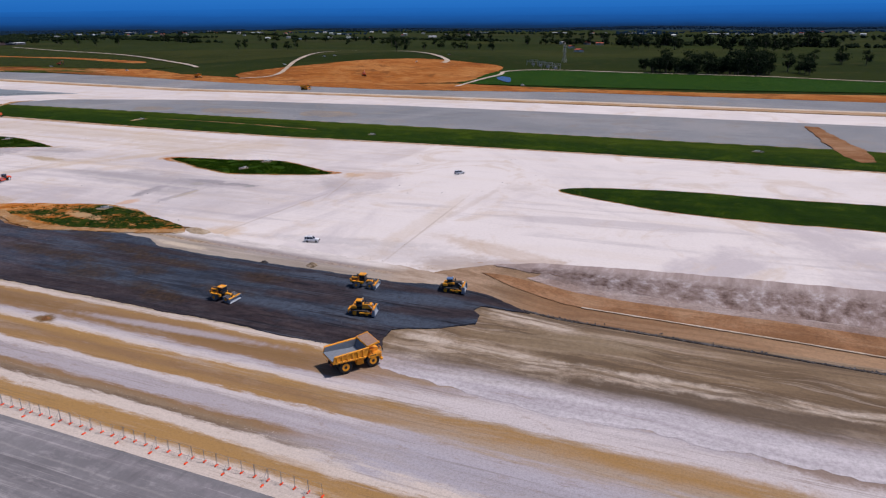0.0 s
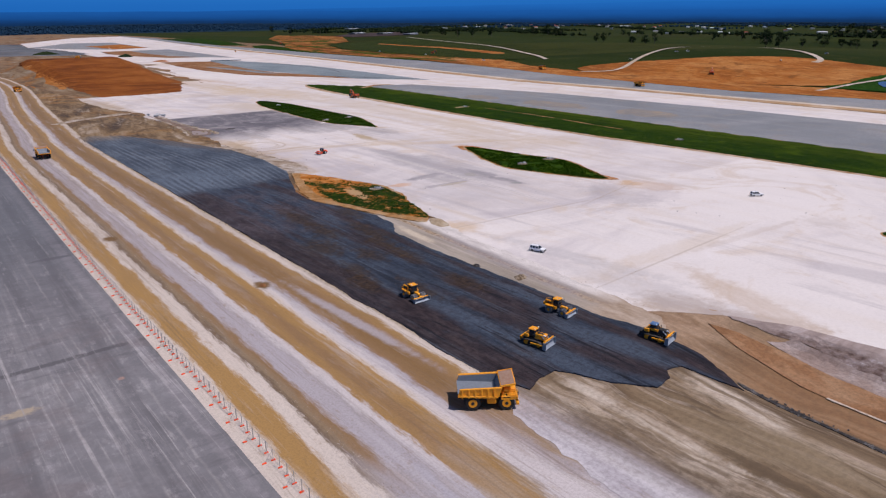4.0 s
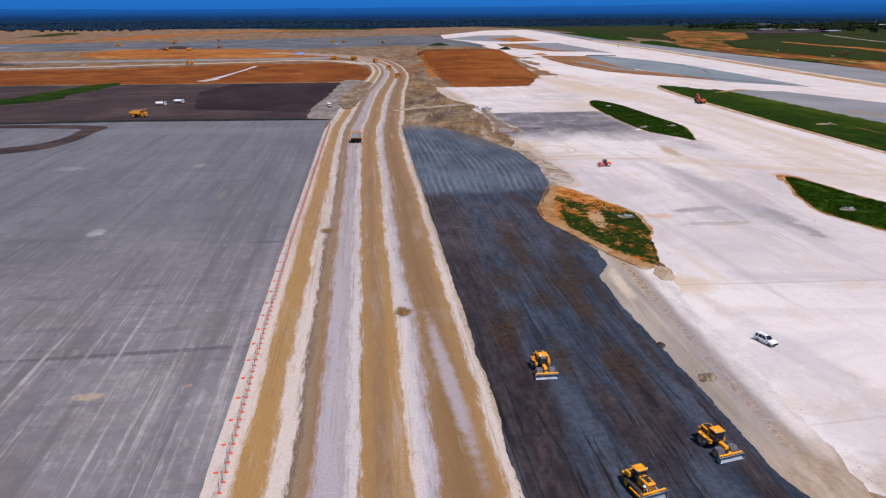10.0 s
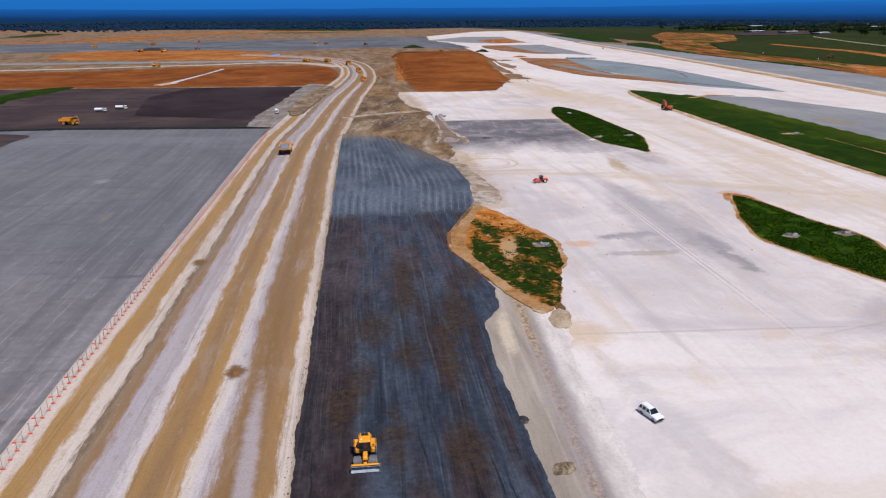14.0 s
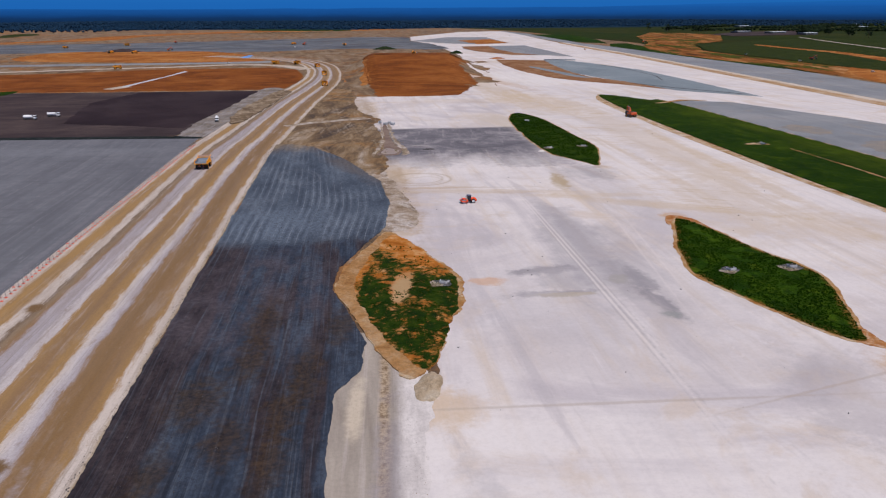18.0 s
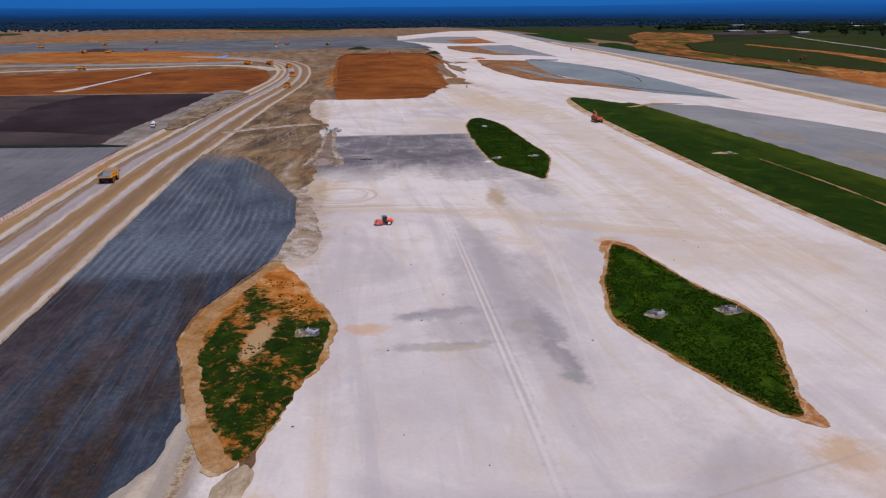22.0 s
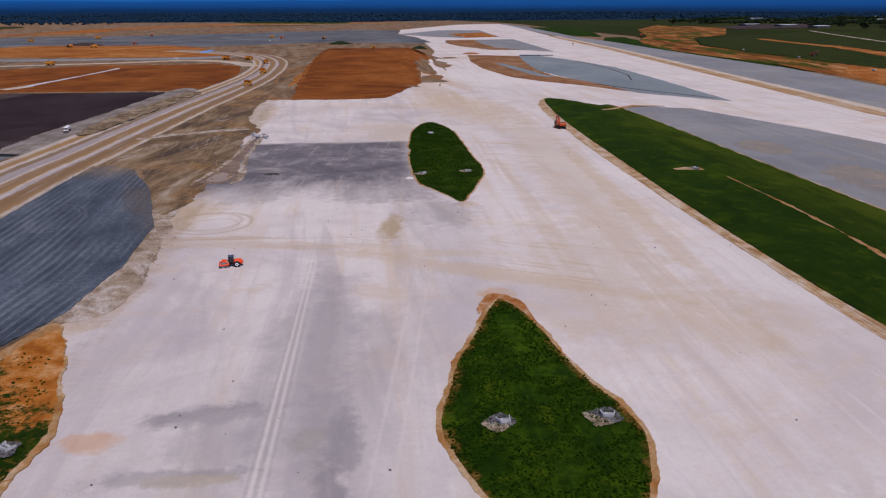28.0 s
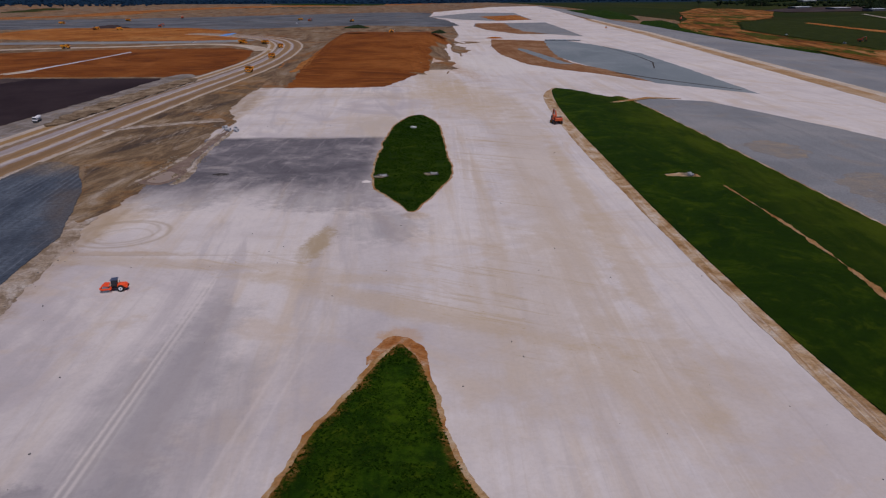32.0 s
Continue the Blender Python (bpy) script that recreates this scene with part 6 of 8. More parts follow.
def wheel(ob, x, y, r, w, name="wheel", rim=None, dual=False):
    """A tyre with a bevelled tread and its rim; the axle runs along x."""
    hub = part(name, make(lambda b: lathe(b, [(r * 0.22, -w * 0.52), (r * 0.22, w * 0.52)], seg=10)), M_BLACK, ob, at=(x, y, r))
    part("tyre", make(lambda b: lathe(b, [(r * 0.55, -w * 0.46), (r * 0.86, -w * 0.5), (r * 0.97, -w * 0.42), (r, -w * 0.2), (r, w * 0.2), (r * 0.97, w * 0.42), (r * 0.86, w * 0.5), (r * 0.55, w * 0.46)], seg=24)), M_TYRE, hub)
    part("rim", make(lambda b: lathe(b, [(r * 0.3, -w * 0.47), (r * 0.56, -w * 0.49), (r * 0.56, w * 0.49), (r * 0.3, w * 0.47)], seg=16)), rim or M_YELLOW, hub)
    return hub


def haul_truck(label, loaded=False):
    t = thing("haul_truck", label, "truck", "haul trucks on the site")
    def frame_rails(b):
        for x in (-0.75, 0.75):
            box(b, (x, -0.2, 1.55), (0.4, 9.0, 0.55), 0.04)
        for y in (-3.4, -1.2, 1.4, 3.6):
            box(b, (0, y, 1.5), (1.6, 0.35, 0.4))
    add(t, frame_rails, "chassis", M_BLACK)
    def tray(b):
        # floor, two flared sides, front wall; open at the tail
        prism(b, [(-5.0, 2.55), (1.0, 2.15), (1.7, 2.5), (2.2, 4.25), (2.05, 4.25), (1.5, 2.75), (0.95, 2.42), (-5.0, 2.82)], -2.35, 2.35)
        for s in (-1, 1):
            prism(b, [(-5.05, 2.55), (1.0, 2.15), (1.75, 2.5), (2.2, 4.25), (-4.7, 3.95)], s * 2.35, s * 2.62)
            box(b, (s * 2.58, -1.3, 4.05), (0.34, 6.9, 0.24), 0.05, turn=(2.4, 0, 0))
            for k in range(6):
                y = -4.3 + k * 1.05
                box(b, (s * 2.68, y, 3.15 + k * 0.03), (0.2, 0.26, 1.5), 0.04)
            box(b, (s * 2.66, -1.6, 2.62), (0.22, 6.2, 0.24), 0.04, turn=(-3.0, 0, 0))
    body = add(t, tray, "dump_body", M_YELLOW, "yellow ribbed steel dump body")
    add(body, lambda b: prism(b, [(-5.02, 2.84), (0.95, 2.46), (1.5, 2.8), (2.0, 4.1), (1.9, 4.1), (1.42, 2.9), (0.92, 2.6), (-5.02, 2.96)], -2.3, 2.3), "tray_floor", M_TRAY, "grey scoured tray floor")
    for s in (-1, 1):
        add(body, lambda b, s=s: prism(b, [(-4.95, 2.9), (0.95, 2.6), (1.5, 2.9), (2.0, 4.1), (-4.6, 3.86)], s * 2.28, s * 2.345), "side_liner", M_TRAY, "scoured grey side liner")
    def canopy(b):
        prism(b, [(1.9, 4.2), (4.35, 4.6), (4.4, 4.8), (1.9, 4.42)], -2.55, 2.55)
        for s in (-1, 1):
            prism(b, [(1.9, 4.3), (4.38, 4.66), (4.38, 4.95), (1.9, 4.55)], s * 2.45, s * 2.62)
    add(body, canopy, "canopy", M_YELLOW)
    add(body, lambda b: prism(b, [(2.0, 4.46), (4.25, 4.83), (4.25, 4.87), (2.0, 4.5)], -2.4, 2.4), "canopy_deck", M_RUST, "heat-worn pinkish canopy deck")
    def cab(b):
        box(b, (-1.45, 3.05, 3.3), (1.75, 1.75, 1.5), 0.08, (0.94, 0.9))
    c = add(t, cab, "cab", M_YELLOW)
    add(c, lambda b: (box(b, (-1.45, 3.9, 3.4), (1.5, 0.12, 0.85), turn=(-6, 0, 0)), box(b, (-2.32, 3.05, 3.45), (0.08, 1.3, 0.7)), box(b, (-0.58, 3.05, 3.45), (0.08, 1.3, 0.7))), "cab_window", M_GLASS)
    def deck(b):
        box(b, (0, 3.5, 2.55), (5.3, 2.6, 0.14), 0.03)
        for s in (-1, 1):
            box(b, (s * 2.15, 3.3, 2.2), (1.0, 2.6, 0.55), 0.1, (0.9, 0.95))
    add(t, deck, "deck", M_YELLOW)
    add(t, lambda b: box(b, (0.55, 3.6, 2.95), (1.8, 1.9, 0.8), 0.08), "engine_hood", M_YELLOW)
    g = add(t, lambda b: box(b, (0, 4.75, 2.0), (2.3, 0.3, 1.15), 0.04), "grille", M_BLACK)
    add(g, lambda b: [box(b, (0, 4.93, 1.62 + k * 0.19), (2.1, 0.06, 0.06)) for k in range(5)], "grille_bar", M_STEEL)
    add(t, lambda b: (box(b, (0, 4.85, 1.15), (5.0, 0.5, 0.5), 0.08), box(b, (0, 5.0, 0.85), (2.2, 0.3, 0.3), 0.05)), "bumper", M_YELLOW)
    for s in (-1, 1):
        def ladder(b, s=s):
            for x in (1.35, 2.0):
                tube(b, (s * x, 5.0, 0.9), (s * (x + 0.15), 4.85, 2.6), 0.05, 6)
            for k in range(5):
                tube(b, (s * (1.35 + 0.03 * k), 4.98 - 0.03 * k, 1.1 + 0.33 * k), (s * (2.0 + 0.03 * k), 4.98 - 0.03 * k, 1.1 + 0.33 * k), 0.04, 6)
        add(t, ladder, "ladder", M_YELLOW)
        def rail(b, s=s):
            for y in (2.4, 3.6, 4.7):
                tube(b, (s * 2.55, y, 2.6), (s * 2.55, y, 3.6), 0.035, 6)
            for z in (3.1, 3.6):
                tube(b, (s * 2.55, 2.4, z), (s * 2.55, 4.7, z), 0.035, 6)
                tube(b, (s * 2.55, 4.7, z), (s * 1.4, 4.75, z), 0.035, 6)
        add(t, rail, "handrail", M_YELLOW)
        add(t, lambda b, s=s: box(b, (s * 1.6, 5.0, 1.55), (0.5, 0.12, 0.28), 0.03), "headlight", M_LAMP)
        add(t, lambda b, s=s: (tube(b, (s * 2.5, 4.6, 3.3), (s * 2.95, 4.75, 3.5), 0.03, 6), box(b, (s * 2.98, 4.78, 3.4), (0.3, 0.08, 0.6), 0.03)), "mirror", M_BLACK)
        add(t, lambda b, s=s: box(b, (s * 1.55, 0.6, 1.35), (0.9, 1.5, 1.0), 0.12), "fuel_tank" if s < 0 else "oil_tank", M_YELLOW)
        add(t, lambda b, s=s: box(b, (s * 1.0, -4.9, 1.75), (0.3, 0.08, 0.2)), "tail_lamp", M_TAIL)
        add(t, lambda b, s=s: tube(b, (s * 0.9, 0.4, 1.5), (s * 0.9, 1.35, 2.6), 0.16, 10), "hoist_cylinder", M_STEEL)
        wheel(t, s * 2.15, 3.0, 1.32, 0.95)
        wheel(t, s * 2.15, -2.55, 1.32, 0.85)
        wheel(t, s * 1.2, -2.55, 1.32, 0.85)
    if loaded:
        def heap(b):
            lathe(b, [(2.25, 2.7), (2.2, 3.9), (1.7, 4.4), (0.9, 4.8), (0.2, 4.9)], (0, -1.4, 0), 14, "Z")
            lathe(b, [(2.1, 2.6), (2.0, 3.6), (1.2, 4.1), (0.2, 4.3)], (0.1, -3.0, 0), 12, "Z")
        add(body, heap, "load", M_GRAVELDARK, "heaped load of dark rock")
    add(t, lambda b: tube(b, (-1.2, -2.55, 1.32), (1.2, -2.55, 1.32), 0.42, 12), "rear_axle", M_BLACK)
    add(t, lambda b: tube(b, (-2.0, 3.0, 1.32), (2.0, 3.0, 1.32), 0.2, 10), "front_axle", M_BLACK)
    return t


def track_unit(t, x, length, height, width):
    """One crawler track: plates round a loop, a frame with rollers, sprocket and idler."""
    r, n = height / 2, 38
    straight = length - height
    total = 2 * straight + 2 * math.pi * r
    def place(s):
        s %= total
        if s < straight:
            return Vector((0, -straight / 2 + s, 0.02)), 0.0
        s -= straight
        if s < math.pi * r:
            a = s / r
            return Vector((0, straight / 2 + r * math.sin(a), r - r * math.cos(a))), a
        s -= math.pi * r
        if s < straight:
            return Vector((0, straight / 2 - s, height)), math.pi
        a = (s - straight) / r
        return Vector((0, -straight / 2 - r * math.sin(a), r + r * math.cos(a))), math.pi + a
    def plates(b):
        for k in range(n):
            p, a = place(k * total / n)
            vs = box(b, (0, 0, 0), (width, total / n * 0.92, 0.09))
            vs += box(b, (0, 0.02, -0.06), (width, 0.06, 0.1))
            bmesh.ops.rotate(b, verts=vs, matrix=Euler((a, 0, 0)).to_matrix())
            bmesh.ops.translate(b, verts=vs, vec=p + Vector((x, 0, 0)))
    tr = add(t, plates, "track", paint_track)
    add(tr, lambda b: box(b, (x, 0, r * 0.9), (width * 0.55, straight * 0.95, r * 0.9), 0.06), "track_frame", M_BLACK)
    for y in (-straight / 2, straight / 2):
        add(tr, lambda b, y=y: lathe(b, [(r * 0.3, -0.2), (r * 0.82, -0.16), (r * 0.82, 0.16), (r * 0.3, 0.2)], (x, y, r), 16), "sprocket" if y < 0 else "idler", M_YELLOW)
    return tr


paint_track = paint("worn_track_steel", (0.075, 0.07, 0.068), 0.55, 0.5, 0.4, (0.12, 0.095, 0.07))


def blade(t, y, width, height, z=0.15, bright=True):
    def curved(b):
        pts = [(y + 0.42 * math.sin(math.pi * k / 7) * -1 + 0.16, z + height * k / 7) for k in range(8)]
        back = [(py - 0.12, pz) for py, pz in pts]
        prism(b, pts + back[::-1], -width / 2, width / 2)
        for s in (-1, 1):
            prism(b, [(y - 0.55, z + 0.1), (y + 0.25, z), (y + 0.25, z + height), (y - 0.4, z + height)], s * width / 2, s * (width / 2 + 0.06))
    bl = add(t, curved, "blade", M_STEEL, "bright scoured steel blade")
    add(bl, lambda b: box(b, (0, y - 0.28, z + height + 0.06), (width * 0.98, 0.3, 0.2), 0.04), "blade_top_rail", M_YELLOW)
    return bl


def dozer(label, dark=False):
    t = thing("bulldozer", label, "bulldozer", "earthmovers on the dark fill")
    for s in (-1, 1):
        track_unit(t, s * 1.22, 3.9, 1.15, 0.62)
    add(t, lambda b: (box(b, (0, -0.3, 1.05), (1.7, 4.0, 0.9), 0.06),), "hull", M_BLACK)
    add(t, lambda b: (box(b, (0, 1.25, 2.0), (1.5, 2.2, 1.05), 0.1, (0.86, 0.98)),), "engine_hood", M_BLACK if dark else M_YELLOW)
    add(t, lambda b: box(b, (0, 1.2, 2.54), (0.7, 1.3, 0.06), 0.02), "hood_grate", M_BLACK)
    # black slats added for the dark stripes and shade of the hood sides
    for s in (-1, 1):
        add(t, lambda b, s=s: [box(b, (s * 0.66, 0.6 + 0.24 * k, 1.85), (0.06, 0.13, 0.55)) for k in range(6)], "dark_side_slat", M_BLACK)
    add(t, lambda b: [box(b, (0, 2.33, 1.6 + 0.14 * k), (1.2, 0.05, 0.06)) for k in range(6)], "grille", M_BLACK)
    c = add(t, lambda b: (box(b, (0, -0.45, 2.1), (1.7, 1.5, 0.5), 0.06), box(b, (0, -0.45, 2.7), (1.5, 1.35, 0.9), 0.1, (0.92, 0.9))), "cab", M_BLACK)
    add(c, lambda b: (box(b, (0, -0.48, 2.75), (1.52, 1.1, 0.55), 0.03), box(b, (0, -0.45, 2.75), (1.2, 1.4, 0.55), 0.03)), "cab_window", M_GLASS)
    add(c, lambda b: (box(b, (0, -0.55, 3.2), (1.62, 1.5, 0.16), 0.06), box(b, (0, -0.55, 3.3), (1.2, 1.1, 0.1), 0.04)), "cab_roof", M_BLUETOP if dark else M_YELLOW, "rounded blue roof" if dark else "yellow roof")
    add(t, lambda b: (box(b, (-0.95, -1.55, 1.9), (0.5, 1.1, 0.75), 0.12), box(b, (0.95, -1.55, 1.9), (0.5, 1.1, 0.75), 0.12), box(b, (0, -1.7, 1.8), (1.5, 0.8, 0.7), 0.1)), "fender", M_YELLOW)
    if dark:
        add(t, lambda b: (box(b, (0.78, -0.1, 2.2), (0.3, 1.6, 0.45), 0.05), box(b, (-0.78, -0.1, 2.2), (0.3, 1.6, 0.45), 0.05)), "side_panel", M_YELLOW)
    for s in (-1, 1):
        add(t, lambda b, s=s: box(b, (s * 1.62, 1.35, 0.75), (0.22, 3.1, 0.34), 0.05), "push_arm", M_YELLOW)
        add(t, lambda b, s=s: tube(b, (s * 0.62, 1.6, 2.35), (s * 0.8, 2.95, 1.3), 0.11, 10), "lift_cylinder", M_STEEL)
        add(t, lambda b, s=s: (tube(b, (s * 0.7, 0.1, 3.1), (s * 0.7, 0.1, 3.35), 0.05, 6), box(b, (s * 0.7, 0.14, 3.4), (0.3, 0.12, 0.18), 0.02)), "work_lamp", M_LAMP)
        add(t, lambda b, s=s: tube(b, (s * 0.45, 0.75, 2.3), (s * 0.45, 0.75, 3.15), 0.08, 8), "exhaust", M_BLACK)
    bl = blade(t, 3.15, 3.9, 1.55)
    add(t, lambda b: (box(b, (0, 2.75, 1.5), (1.0, 0.5, 0.5), 0.08), box(b, (0, 2.5, 0.9), (2.6, 0.35, 0.4), 0.06)), "blade_mount", M_YELLOW)
    add(bl, lambda b: (tube(b, (1.75, 2.95, 1.6), (1.75, 2.95, 3.1), 0.05, 6),), "mast", M_YELLOW)
    add(bl, lambda b: lathe(b, [(0.05, 3.05), (0.2, 3.08), (0.2, 3.2), (0.08, 3.28)], (1.75, 2.95, 0), 12, "Z"), "receiver", M_WHITE, "white domed receiver")
    def ripper(b):
        box(b, (0, -2.75, 1.15), (2.1, 0.4, 0.45), 0.06)
        for s in (-0.8, 0, 0.8):
            prism(b, [(-2.75, 1.3), (-3.05, 1.3), (-3.1, 0.75), (-2.9, 0.35), (-2.85, 0.75)], s - 0.08, s + 0.08)
        for s in (-0.7, 0.7):
            tube(b, (s, -1.9, 1.7), (s, -2.7, 1.35), 0.12, 8)
            tube(b, (s, -1.9, 0.9), (s, -2.7, 1.0), 0.1, 8)
    add(t, ripper, "ripper", M_YELLOW if not dark else M_BLACK)
    return t


def compactor(label):
    t = thing("soil_compactor", label, "compactor", "earthmovers on the dark fill")
    def drum(b, x, y):
        r, w = 0.78, 1.1
        lathe(b, [(r * 0.4, -w / 2), (r * 0.9, -w / 2), (r * 0.9, w / 2), (r * 0.4, w / 2)], (x, y, r + 0.08), 20)
        for row in range(5):
            for k in range(14):
                a = 2 * math.pi * (k + 0.5 * (row % 2)) / 14
                vs = box(b, (0, 0, r * 0.98), (0.16, 0.22, 0.2), 0, (0.8, 0.7))
                bmesh.ops.rotate(b, verts=vs, matrix=Euler((a, 0, 0)).to_matrix())
                bmesh.ops.translate(b, verts=vs, vec=(x - w / 2 + 0.13 + row * 0.21, y, r + 0.08))
    for x in (-1.15, 1.15):
        for y in (-1.65, 1.75):
            d = add(t, lambda b, x=x, y=y: drum(b, x, y), "drum_wheel", M_DRUM, "earth-caked steel tamping drum")
            add(d, lambda b, x=x, y=y: lathe(b, [(0.1, -0.57), (0.34, -0.57), (0.34, 0.57), (0.1, 0.57)], (x, y, 0.86), 12), "hub", M_YELLOW)
    add(t, lambda b: (box(b, (0, -1.6, 1.25), (1.1, 3.0, 0.7), 0.06), box(b, (0, 1.5, 1.1), (0.9, 2.2, 0.5), 0.06)), "chassis", M_BLACK)
    add(t, lambda b: (box(b, (0, -2.1, 2.1), (1.75, 2.0, 1.1), 0.12, (0.9, 0.96)), box(b, (0, -3.2, 1.75), (2.0, 0.5, 0.7), 0.1)), "engine_hood", M_YELLOW)
    # added black slats: dark stripes and shade along the engine hood
    for s in (-1, 1):
        add(t, lambda b, s=s: [box(b, (s * 0.86, -2.6 + 0.22 * k, 2.15), (0.06, 0.12, 0.6)) for k in range(6)], "dark_side_slat", M_BLACK)
        add(t, lambda b, s=s: [tube(b, (s * 1.6, -2.5 + 1.0 * k, 1.8), (s * 1.6, -2.5 + 1.0 * k, 2.6), 0.04, 5) for k in range(3)] + [tube(b, (s * 1.6, -2.5, 2.6), (s * 1.6, -0.5, 2.6), 0.04, 5)], "handrail", M_BLACK)
    add(t, lambda b: box(b, (0, -2.2, 2.66), (1.1, 1.3, 0.06), 0.02), "hood_grate", M_BLACK)
    add(t, lambda b: [box(b, (0, -3.47, 1.5 + 0.13 * k), (1.5, 0.05, 0.05)) for k in range(5)], "grille", M_BLACK)
    for s in (-1, 1):
        add(t, lambda b, s=s: box(b, (s * 1.25, -1.65, 1.78), (0.9, 2.0, 0.14), 0.05), "fender", M_YELLOW)
        add(t, lambda b, s=s: box(b, (s * 1.15, -0.3, 1.45), (0.55, 0.6, 0.6), 0.05), "step_box", M_YELLOW)
    c = add(t, lambda b: box(b, (0, -0.35, 2.35), (1.6, 1.5, 1.6), 0.1, (0.92, 0.9)), "cab", M_BLACK)
    add(c, lambda b: (box(b, (0, -0.37, 2.55), (1.58, 1.2, 0.8), 0.03), box(b, (0, -0.33, 2.55), (1.25, 1.52, 0.8), 0.03)), "cab_window", M_GLASS)
    add(c, lambda b: box(b, (0, -0.4, 3.22), (1.75, 1.65, 0.18), 0.07), "cab_roof", M_YELLOW)
    add(c, lambda b: lathe(b, [(0.12, 3.3), (0.12, 3.42), (0.05, 3.48)], (0.5, -0.2, 0), 10, "Z"), "beacon", M_WHITE)
    add(t, lambda b: tube(b, (0.4, -1.5, 2.6), (0.4, -1.5, 3.4), 0.1, 8), "exhaust", M_BLACK)
    add(t, lambda b: tube(b, (-0.4, -1.6, 2.6), (-0.4, -1.6, 3.05), 0.13, 8), "air_intake", M_BLACK)
    add(t, lambda b: (box(b, (0, 1.3, 1.55), (0.75, 1.7, 0.5), 0.08, (0.85, 0.9)), box(b, (0, 2.4, 1.15), (0.5, 1.0, 0.4), 0.06)), "nose", M_YELLOW)
    for s in (-1, 1):
        add(t, lambda b, s=s: box(b, (s * 0.42, 2.4, 0.85), (0.2, 1.6, 0.28), 0.05), "push_arm", M_YELLOW)
        add(t, lambda b, s=s: box(b, (s * 0.7, 0.36, 3.32), (0.22, 0.14, 0.16), 0.03), "work_lamp", M_LAMP)
        add(t, lambda b, s=s: (tube(b, (s * 0.8, 0.3, 2.7), (s * 1.2, 0.5, 2.8), 0.03, 6), box(b, (s * 1.22, 0.5, 2.75), (0.22, 0.06, 0.36), 0.02)), "mirror", M_BLACK)
    blade(t, 3.2, 4.1, 0.95)
    return t


def roller(label, colour, group=""):
    t = thing("vibrating_roller", label, "roller", group)
    add(t, lambda b: lathe(b, [(0.2, -1.06), (0.74, -1.06), (0.77, -1.0), (0.77, 1.0), (0.74, 1.06), (0.2, 1.06)], (0, 1.75, 0.77), 32), "drum", M_STEEL, "smooth steel drum")
    def yoke(b):
        for s in (-1, 1):
            box(b, (s * 1.22, 1.6, 0.85), (0.2, 2.3, 0.42), 0.05)
        box(b, (0, 2.75, 0.95), (2.6, 0.3, 0.5), 0.06)
        box(b, (0, 0.6, 0.95), (2.6, 0.35, 0.6), 0.06)
    f = add(t, yoke, "drum_frame", colour)
    add(f, lambda b: box(b, (0, 1.55, 1.6), (2.3, 1.5, 0.12), 0.05, turn=(6, 0, 0)), "front_cover", colour)
    add(f, lambda b: box(b, (0, 0.8, 1.5), (1.6, 0.5, 0.3), 0.06), "hydraulic_box", M_TRACK, "sandy hydraulic box")
    add(t, lambda b: (box(b, (0, -1.75, 1.35), (1.75, 2.3, 0.95), 0.22, (0.82, 0.8)), box(b, (0, -2.7, 1.05), (1.7, 0.6, 0.6), 0.15)), "engine_hood", colour)
    add(t, lambda b: box(b, (0, -1.0, 0.85), (1.0, 3.2, 0.45), 0.06), "chassis", M_BLACK)
    add(t, lambda b: [box(b, (0, -2.98, 0.9 + 0.12 * k), (1.2, 0.05, 0.05)) for k in range(4)], "grille", M_BLACK)
    c = add(t, lambda b: box(b, (0, -0.15, 1.95), (1.5, 1.3, 1.5), 0.08, (0.92, 0.92)), "cab", M_BLACK)
    add(c, lambda b: (box(b, (0, -0.15, 2.15), (1.5, 1.05, 0.85), 0.03), box(b, (0, -0.15, 2.15), (1.2, 1.3, 0.85), 0.03)), "cab_window", M_GLASS)
    add(c, lambda b: box(b, (0, -0.15, 2.78), (1.65, 1.5, 0.14), 0.05), "cab_roof", M_BLUEROOF)
    for s in (-1, 1):
        wheel(t, s * 0.85, -1.5, 0.78, 0.55, rim=M_WHITE)
        add(t, lambda b, s=s: box(b, (s * 0.6, 0.52, 2.55), (0.2, 0.1, 0.14), 0.02), "work_lamp", M_LAMP)
        add(t, lambda b, s=s: (tube(b, (s * 0.7, 0.5, 1.9), (s * 1.0, 0.6, 2.1), 0.02, 6), box(b, (s * 1.02, 0.62, 2.05), (0.2, 0.05, 0.3), 0.02)), "mirror", M_BLACK)
    add(t, lambda b: tube(b, (0.5, -1.1, 1.7), (0.5, -1.1, 2.3), 0.06, 8), "exhaust", M_BLACK)
    return t


M_BLUEROOF = paint("navy_cab_roof", (0.05, 0.07, 0.13), 0.4, 0.0, 0.1)


